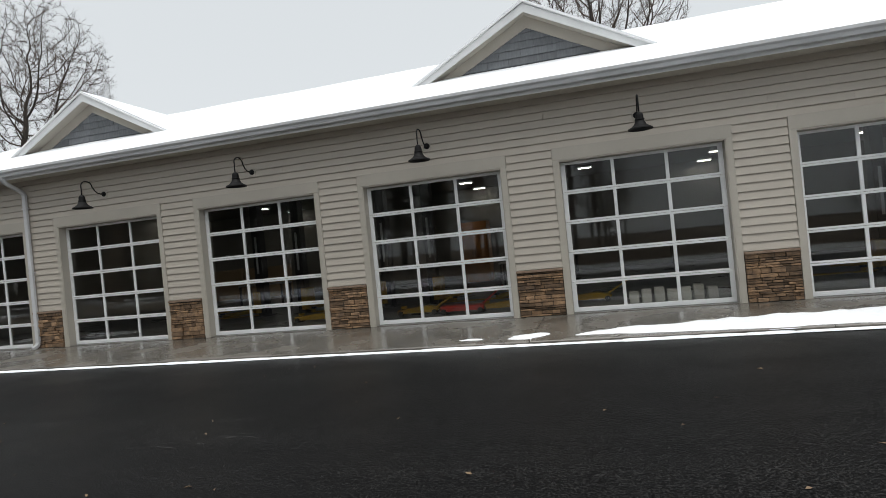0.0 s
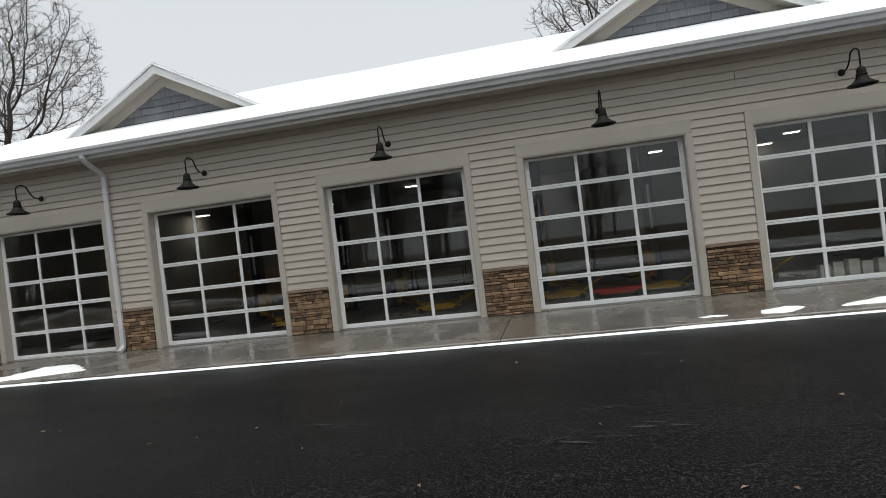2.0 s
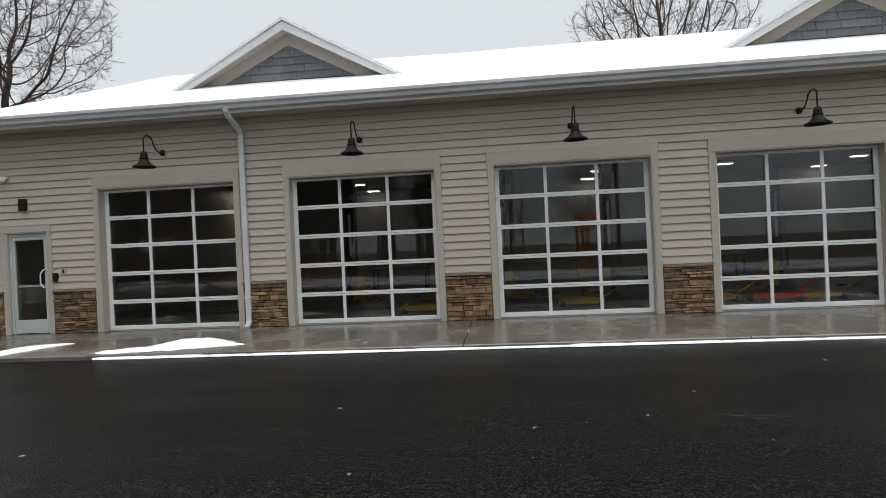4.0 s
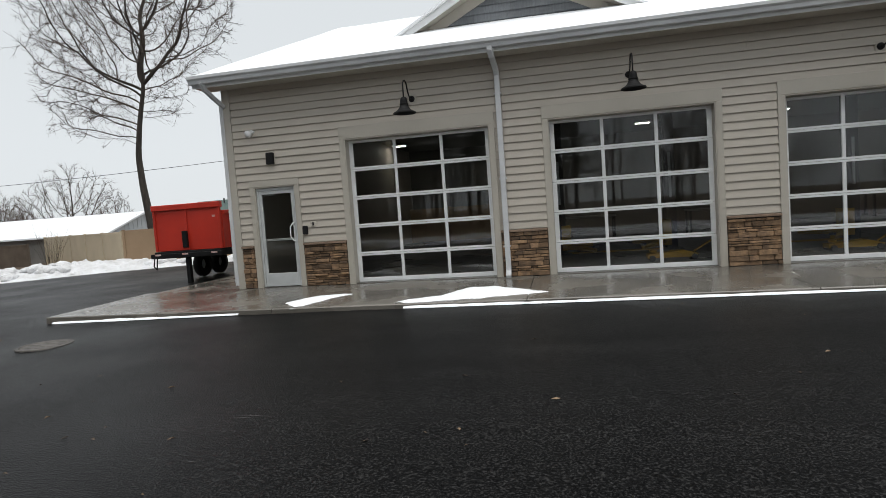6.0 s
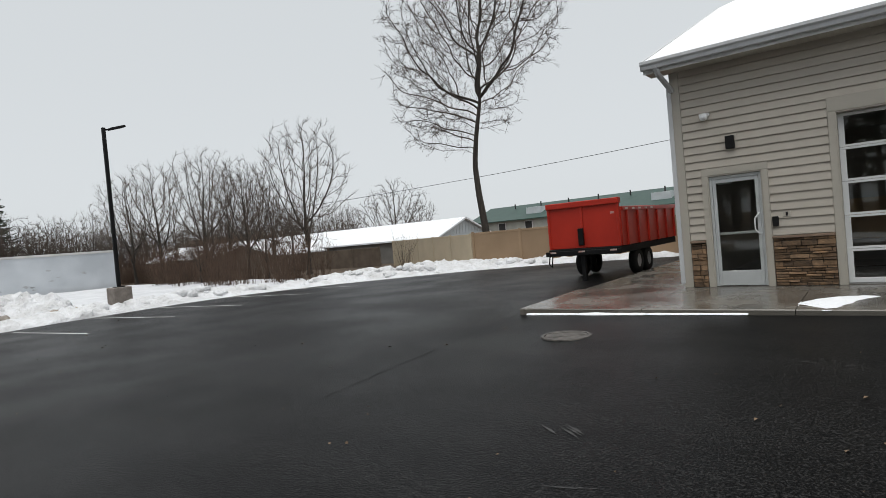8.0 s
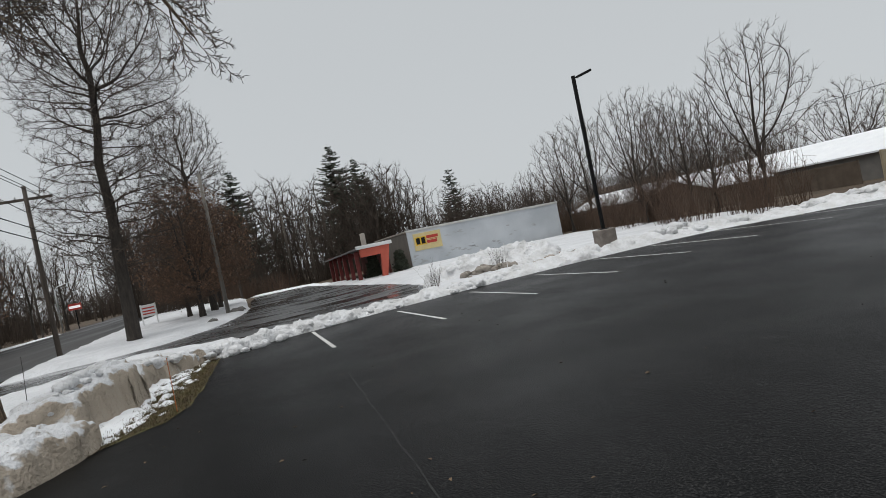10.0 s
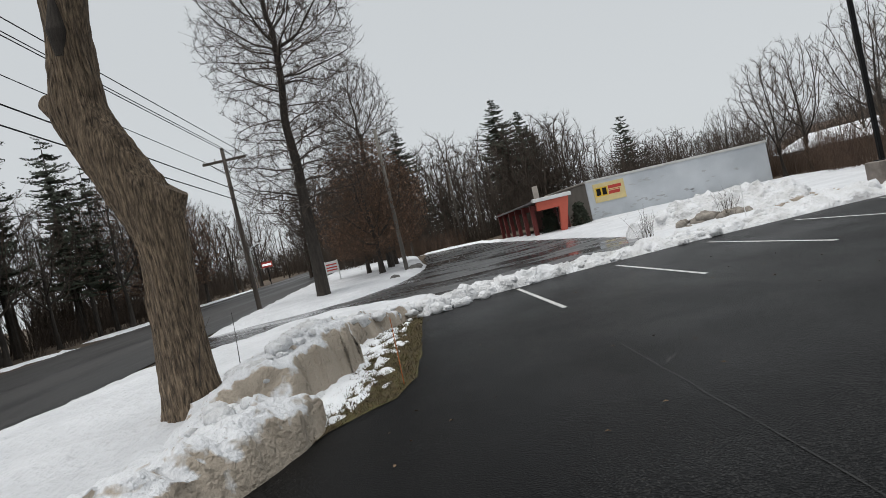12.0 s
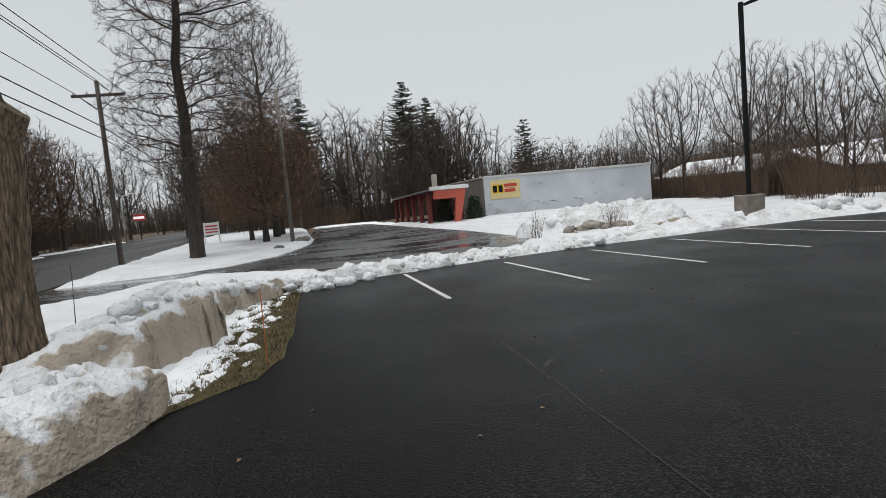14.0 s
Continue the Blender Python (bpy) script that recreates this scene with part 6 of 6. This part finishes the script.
scuff(5.5, 1.5, 5, 1.6, .5)
scuff(-3.2, .3, 7, .3, .25)
scuff(-3.0, .0, 5, .3, .15)
sg = empty("wall_sign", "yellow rectangular sign with red and black shapes on a white wall", "sign", "", (wx + .004, 0, 0))
YEL = mat("faded_yellow_panel", (0.66, 0.54, 0.26), (0.58, 0.47, 0.24), 1.5, 0.5)
BRIGHT = mat("bright_yellow", (0.75, 0.48, 0.02), None, 3, 0.5)
SRED = mat("sign_red", (0.50, 0.045, 0.03), None, 3, 0.5)
part("panel", Geo().box(0, .06, -3.5, -1.15, .95, 2.35, .008), YEL, sg)
part("block", Geo().box(.06, .068, -3.38, -2.45, 1.38, 2.05), BRIGHT, sg)
for y0, y1, z0, z1 in ((-3.3, -2.98, 1.46, 1.97), (-2.86, -2.54, 1.46, 1.97)):
    part("bar", Geo().box(.068, .076, y0, y1, z0, z1), BLACKMETAL, sg)
for y0, y1, z0, z1 in ((-2.4, -1.4, 1.82, 2.06), (-2.4, -1.55, 1.42, 1.66), (-2.4, -1.5, 1.71, 1.75)):
    part("bar", Geo().box(.06, .07, y0, y1, z0, z1), SRED, sg)

pv = empty("pavilion", "closed red drive-in pavilion with slanted red end frame", "building", "", (-60.2, -6.25, -.74))
ORANGE = mat("orange_red_paint", (0.50, 0.10, 0.06), (0.42, 0.08, 0.05), 1.5, 0.6, fine=0.1)
DKRED = mat("dark_red_paint", (0.16, 0.022, 0.018), (0.10, 0.016, 0.014), 1.5, 0.6, fine=0.15)
g = Geo().prism([(-.75, 0), (-.42, 0), (.22, 2.78), (-.5, 2.78)], 0, -.25, .25)
part("end_frame", g, ORANGE, pv, "slanted orange-red end post")
part("end_beam", Geo().box(-.235, .235, -2.1, -.3, 2.1, 2.71, .02), ORANGE, pv)
part("fascia", Geo().box(-.5, .34, -2.3, .4, 2.72, 2.98, .02), WHITE, pv, "white fascia")
g = Geo()
g.add([(-.3, -2.4, 2.72), (-.3, .4, 2.95), (-17, .2, 2.75), (-17, -3.6, 2.30), (-.3, -2.4, 2.84), (-.3, .4, 3.07), (-17, .2, 2.87), (-17, -3.6, 2.42)],
      [(0, 1, 2, 3), (7, 6, 5, 4), (0, 4, 5, 1), (1, 5, 6, 2), (2, 6, 7, 3), (3, 7, 4, 0)])
part("roof", g, mat("grey_roofing", (0.16, 0.15, 0.15), None, 1, 0.8), pv)
for i, x in enumerate((-1.6, -4.6, -7.6, -10.6, -13.6, -16.4)):
    part("post", Geo().box(x - .22, x + .22, -2.25 - .06 * -x, -1.95 - .06 * -x, 0, 2.6, .02), DKRED, pv)
    part("beam", Geo().box(x - .15, x + .15, -2.1 - .06 * -x, .1, 2.15, 2.55, .02), DKRED, pv)
part("back_wall", Geo().box(-17, -1.2, .05, .25, 0, 2.75), DKRED, pv)
for x in (-3.2, -9.0):
    w = part("window", Geo().box(x - .6, x + .6, .0, .05, .9, 2.0), DARKCAVITY, pv)
    part("window_frame", Geo().box(x - .7, x + .7, .01, .045, .8, 2.1), WHITE, w)
part("floor_slab", Geo().box(-17, .3, -3.3, .25, -.1, .05), CONCRETE, pv)
part("chimney", Geo().box(-9.2, -8.7, -.6, -.2, 2.6, 4.2, .03), mat("pale_chimney", (0.5, 0.45, 0.4), None, 2, 0.8), pv)
ev = empty("evergreen_shrub", "dark evergreen shrub beside the red pavilion", "bush", "", (-61.4, -5.2, -.5))
rngs = np.random.RandomState(2)
g = Geo()
for _ in range(1500):
    a, b2 = rngs.uniform(0, 6.28), rngs.uniform(0, 1)
    r = .75 * math.sqrt(rngs.uniform(.2, 1)) * (1 - .6 * b2)
    c = np.array((r * math.cos(a), r * math.sin(a), .1 + 1.7 * b2))
    g.add([c, c + rngs.normal(0, .1, 3), c + rngs.normal(0, .1, 3)], [(0, 1, 2)])
part("foliage", g, NEEDLE, ev)
part("stem", Geo().tube([(0, 0, -.1), (0, 0, 1.6)], [.05, .02], 6), DARKBARK, ev)
ev2 = copy_thing(ev, pose(-62.6, -7.2, -.5, 0, 0, 60))

# ---- street: poles, wires, signs ----
POLEWOOD = mat("weathered_pole_wood", (0.105, 0.086, 0.07), (0.06, 0.05, 0.042), 2, 0.9, fine=0.25, stretch=(4, 4, .4))
PALEPOLE = mat("pale_pole_wood", (0.21, 0.195, 0.175), (0.14, 0.128, 0.112), 2, 0.9, fine=0.25, stretch=(4, 4, .4))
def utility_pole(x, y, h, label="weathered wooden utility pole with crossarm and wires", arm=True, lean=0.0, timber=POLEWOOD):
    b = empty("utility_pole", label, "utility pole", "", (x, y, ground_z(x, y) - .1))
    part("pole", Geo().tube([(0, 0, 0), (lean * .5, 0, h * .5), (lean, 0, h)], [.135, .12, .1], 12), timber, b, smooth=True)
    if arm:
        part("crossarm", Geo().box(-.06, .06, -1.2, 1.2, h - .75, h - .62, .008), POLEWOOD, b)
        for s in (-1, 1):
            part("brace", Geo().tube([(0, s * .85, h - .72), (0, s * .08, h - 1.35)], [.02, .02], 5), BLACKMETAL, b)
        for yy in (-1.1, -.5, .5, 1.1):
            part("insulator", Geo().lathe([(.001, 0), (.045, 0), (.05, .05), (.03, .09), (.045, .12), (.001, .15)], 8, (0, yy, h - .62)), GUTTER, b)
    return b
px, py, ph = -51.0, -25.75, 9.15
utility_pole(px, py, ph)
utility_pole(1.4, -25.4, 12.3)
utility_pole(-108, -30.4, 9.15)
utility_pole(46, -25.4, 9.15)
tr_ = empty("transformer", "grey pole transformer hung on a utility pole", "transformer", "", (1.4, -25.05, 6.4))
part("can", Geo().lathe([(.001, 0), (.22, 0), (.24, .05), (.24, .8), (.2, .86), (.001, .9)], 16), GUTTER, tr_, smooth=True)
part("bracket", Geo().box(-.05, .05, -.36, -.2, .3, .5), BLACKMETAL, tr_)
def wire(a, b, sag, r=.014, label="dark overhead wire strung along the road"):
    pts = []
    for i in range(25):
        t = i / 24
        pts.append((a[0] + (b[0] - a[0]) * t, a[1] + (b[1] - a[1]) * t, a[2] + (b[2] - a[2]) * t - sag * 4 * t * (1 - t)))
    tagged(part("overhead_wire", Geo().tube(pts, [r] * 25, 5), BLACKMETAL, None, label), "", "wire", "overhead wires")
line = [(-108, -30.4), (px, py), (1.4, -25.4), (46, -25.4)]
for k, ((ax, ay), (bx, by)) in enumerate(zip(line, line[1:])):
    ra, rb = (3.15 if k == 2 else 0), (3.15 if k == 1 else 0)
    for yy, z in ((-1.1, 8.55), (.5, 8.55), (1.1, 8.55), (0, 9.1), (.1, 6.8), (.1, 6.2)):
        wire((ax, ay + yy, ground_z(ax, ay) + z + ra), (bx, by + yy, ground_z(bx, by) + z + rb), .1 if k == 1 else .9, .017 if z > 8 else .024)
utility_pole(-56.9, -17.9, 9.4, "pale grey leaning pole at the end of the island", False, .3, PALEPOLE)
utility_pole(-82, -18.7, 8, "thin weathered pole beside the wet lot", False, .1)
for x, y, h in ((-88, -13, 9), (-96, -7.5, 9.5), (-86, -10.5, 8.5)):
    utility_pole(x, y, h, "far wooden pole with a crossarm before the woods")
for x, y, h in ((-72, -40.5, 9), (-96, -42.5, 9), (-125, -44, 9), (-150, -47, 9), (-140, -34, 9), (-175, -36, 9)):
    utility_pole(x, y, h, "far roadside utility pole", False)
wire((-86, -10.5, 7.5), (-56.7, -17.9, 8.3), .8, .02, "dark wire from the island pole to the woods")
wire((-108, 30, 7.4), (-14, 30, 7.2), 1.2, .02, "dark wire behind the sheds")
def street_light(x, y, h):
    b = empty("street_light", "grey curved-arm street light across the road", "street lamp", "", (x, y, -.6))
    part("pole", Geo().tube([(0, 0, 0), (0, 0, h), (0, .3, h + .5), (0, 1.1, h + .75), (0, 1.9, h + .8)], [.1, .08, .06, .05, .05], 8), GUTTER, b, smooth=True)
    part("head", Geo().box(-.12, .12, 1.8, 2.4, h + .72, h + .85, .03), GUTTER, b)
street_light(-66, -38.8, 5.2)
street_light(-104, -43, 5.6)
s1 = empty("roadside_sign", "white real-estate style sign with red bars on posts", "sign", "", (-64.5, -24.1, -.5))
part("board", Geo().box(-.03, .03, -.55, .55, .75, 1.65, .01), WHITE, s1)
for z in (1.35, 1.12, .92):
    part("bar", Geo().box(.03, .036, -.42, .42, z, z + .1), SRED, s1, "red bar")
for y in (-.5, .5):
    part("post", Geo().box(-.04, .04, y - .04, y + .04, 0, 1.7, .008), WHITE, s1)
s2 = empty("roadside_sign", "lit red and white display sign across the road", "sign", "", (-108, -42.3, -.6))
part("board", Geo().box(-.1, .1, -.8, .8, 2.7, 3.6, .02), SRED, s2)
part("bar", Geo().box(.1, .11, -.7, .7, 2.98, 3.3), glow_mat("lit_panel", (0.9, 0.85, 0.85), .6), s2, "lit white bar")
part("post", Geo().box(-.06, .06, -.06, .06, 0, 2.7, .01), BLACKMETAL, s2)
s3 = empty("road_sign", "far green road sign over the road", "sign", "", (-150, -33, -.6))
part("board", Geo().box(-.05, .05, -2.5, 1.5, 5.2, 6.6, .02), mat("sign_green", (0.02, 0.12, 0.07), None, 3, 0.5), s3)
part("post", Geo().tube([(0, 1.8, 0), (0, 1.8, 6.8)], [.12, .1], 8), GUTTER, s3)

# ---- inside the workshop ----
LED = glow_mat("led_panel", (1.0, 0.97, 0.9), 12.0)
lampw = empty("ceiling_light", "bright rectangular workshop ceiling light", "ceiling light", "workshop ceiling lights", (-15.9, 11.3, 4.1))
part("frame", Geo().box(-.27, .27, -.17, .17, -.07, 0, .01), WHITE, lampw)
part("diffuser", Geo().box(-.23, .23, -.13, .13, -.078, -.07), LED, lampw)
for i in range(7):
    for y in (11.3, 14.0):
        if (i, y) != (0, 11.3) and (y < 12 or i % 2):
            copy_thing(lampw, pose(-15.9 + 4.62 * i, y, 4.1))
LIFT = mat("black_lift_paint", (0.03, 0.03, 0.032), None, 4, 0.45)
YARM = mat("yellow_lift_paint", (0.50, 0.30, 0.02), (0.4, 0.22, 0.015), 3, 0.5)
def car_lift():
    b = empty("car_lift", "two-post black car lift with yellow swing arms", "car lift", "car lifts")
    for s in (-1, 1):
        part("column", Geo().box(s * 1.35 - .13, s * 1.35 + .13, -.16, .16, 0.012, 3.5, .01), LIFT, b)
        part("base_plate", Geo().box(s * 1.35 - .25, s * 1.35 + .25, -.25, .25, 0.012, .035, .004), LIFT, b)
        part("carriage", Geo().box(s * 1.22 - .12, s * 1.22 + .12, -.2, .2, .12, .75, .01), YARM, b)
        for a in (-1, 1):
            part("swing_arm", Geo().tube([(s * 1.2, a * .1, .2), (s * .55, a * .95, .16)], [.07, .055], 6), YARM, b)
            part("arm_pad", Geo().lathe([(.001, 0), (.07, 0), (.07, .05), (.001, .05)], 10, (s * .55, a * .95, .2)), LIFT, b)
        part("cable_cover", Geo().box(s * 1.35 - .03, s * 1.35 + .03, -.18, -.16, 1.3, 2.4), GUTTER, b, "pale scale strip")
    part("floor_cover", Geo().box(-1.2, 1.2, -.12, .12, .012, .04, .006), YARM, b)
    return b
cl = car_lift()
cl.location = (BAYS[1], 4.2, 0)
for c in (BAYS[2], BAYS[3], BAYS[5]):
    copy_thing(cl, pose(c, 4.2, 0))
cab = empty("tool_cabinet", "tall orange steel tool cabinet in the workshop", "cabinet", "", (BAYS[2] + 2.2, 12.6, 0.012))
OR = mat("orange_cabinet", (0.45, 0.16, 0.03), None, 2, 0.45)
part("body", Geo().box(-.6, .6, -.4, .4, 0, 2.5, .01), OR, cab)
for s in (-1, 1):
    d = part("door", Geo().box(min(0, s * .58) + .01, max(0, s * .58) - .01, -.42, -.4, .05, 2.45, .005), OR, cab)
    part("handle", Geo().box(s * .06 - .01, s * .06 + .01, -.45, -.42, 1.1, 1.3), BLACKMETAL, d)
CARD = mat("white_carton", (0.6, 0.58, 0.54), (0.5, 0.47, 0.43), 3, 0.8, vary=.15)
for i in range(7):
    bx = empty("carton", "small pale carton on the workshop floor", "box", "cartons", (BAYS[4] - .3 + i * .24, .75 + .05 * (i % 2), 0.012))
    h = .26 + .03 * (i % 3)
    part("body", Geo().box(-.09, .09, -.09, .09, 0, h, .006), CARD, bx)
    part("flap", Geo().box(-.085, .085, -.085, .085, h, h + .006), CARD, bx)
bench = empty("workbench", "grey steel workbench at the back wall", "workbench", "", (BAYS[4], 13.9, 0.012))
part("top", Geo().box(-2, 2, -.4, .4, .86, .92, .008), GUTTER, bench)
for x in (-1.9, 1.9):
    for y in (-.33, .33):
        part("leg", Geo().box(x - .04, x + .04, y - .04, y + .04, 0, .86), LIFT, bench)
def jack(label, at, paint):
    b = empty("floor_jack", label, "jack", "floor jacks", at)
    part("chassis", Geo().prism([(-.5, .06), (.42, .06), (.5, .12), (.2, .2), (-.5, .14)], 1, -.15, .15), paint, b)
    part("saddle", Geo().lathe([(.001, 0), (.07, 0), (.08, .05), (.001, .05)], 10, (-.38, 0, .17)), paint, b)
    part("handle", Geo().tube([(.42, 0, .16), (1.0, .05, .5)], [.02, .018], 6), paint, b)
    for x in (-.42, .4):
        part("wheel", Geo().tube([(x, -.19, .06), (x, .19, .06)], [.06, .06], 10), RUBBER, b)
for bx_, by_ in ((BAYS[1] + .9, 1.5), (BAYS[2] + .3, 1.7), (BAYS[3] - 1.0, 1.6), (BAYS[3] + 1.0, 1.5), (BAYS[4] - 1.2, 1.9)):
    jack("yellow low floor jack on the workshop floor", (bx_, by_, .012), YARM)
BOARD = mat("pale_bench_board", (0.5, 0.49, 0.46), (0.4, 0.39, 0.37), 2, 0.6)
for c in (BAYS[1] - .6, BAYS[2] - .8, BAYS[3] + .9):
    tb = empty("work_table", "low pale-topped work table in a bay", "table", "work tables", (c, 7.4, .012))
    part("top", Geo().box(-.9, .9, -.35, .35, .82, .87, .006), BOARD, tb)
    for x in (-.84, .84):
        for y in (-.3, .3):
            part("leg", Geo().box(x - .03, x + .03, y - .03, y + .03, 0, .82), LIFT, tb)
bike = empty("floor_jack", "red low floor jack standing in a bay", "jack", "", (BAYS[3] + .1, 1.4, 0.012))
part("chassis", Geo().box(-.5, .5, -.16, .16, .06, .18, .01), RED, bike)
part("handle", Geo().tube([(.45, 0, .18), (.95, 0, .55)], [.02, .02], 6), RED, bike)
for x in (-.42, .42):
    part("wheel", Geo().tube([(x, -.2, .06), (x, .2, .06)], [.06, .06], 10), RUBBER, bike)
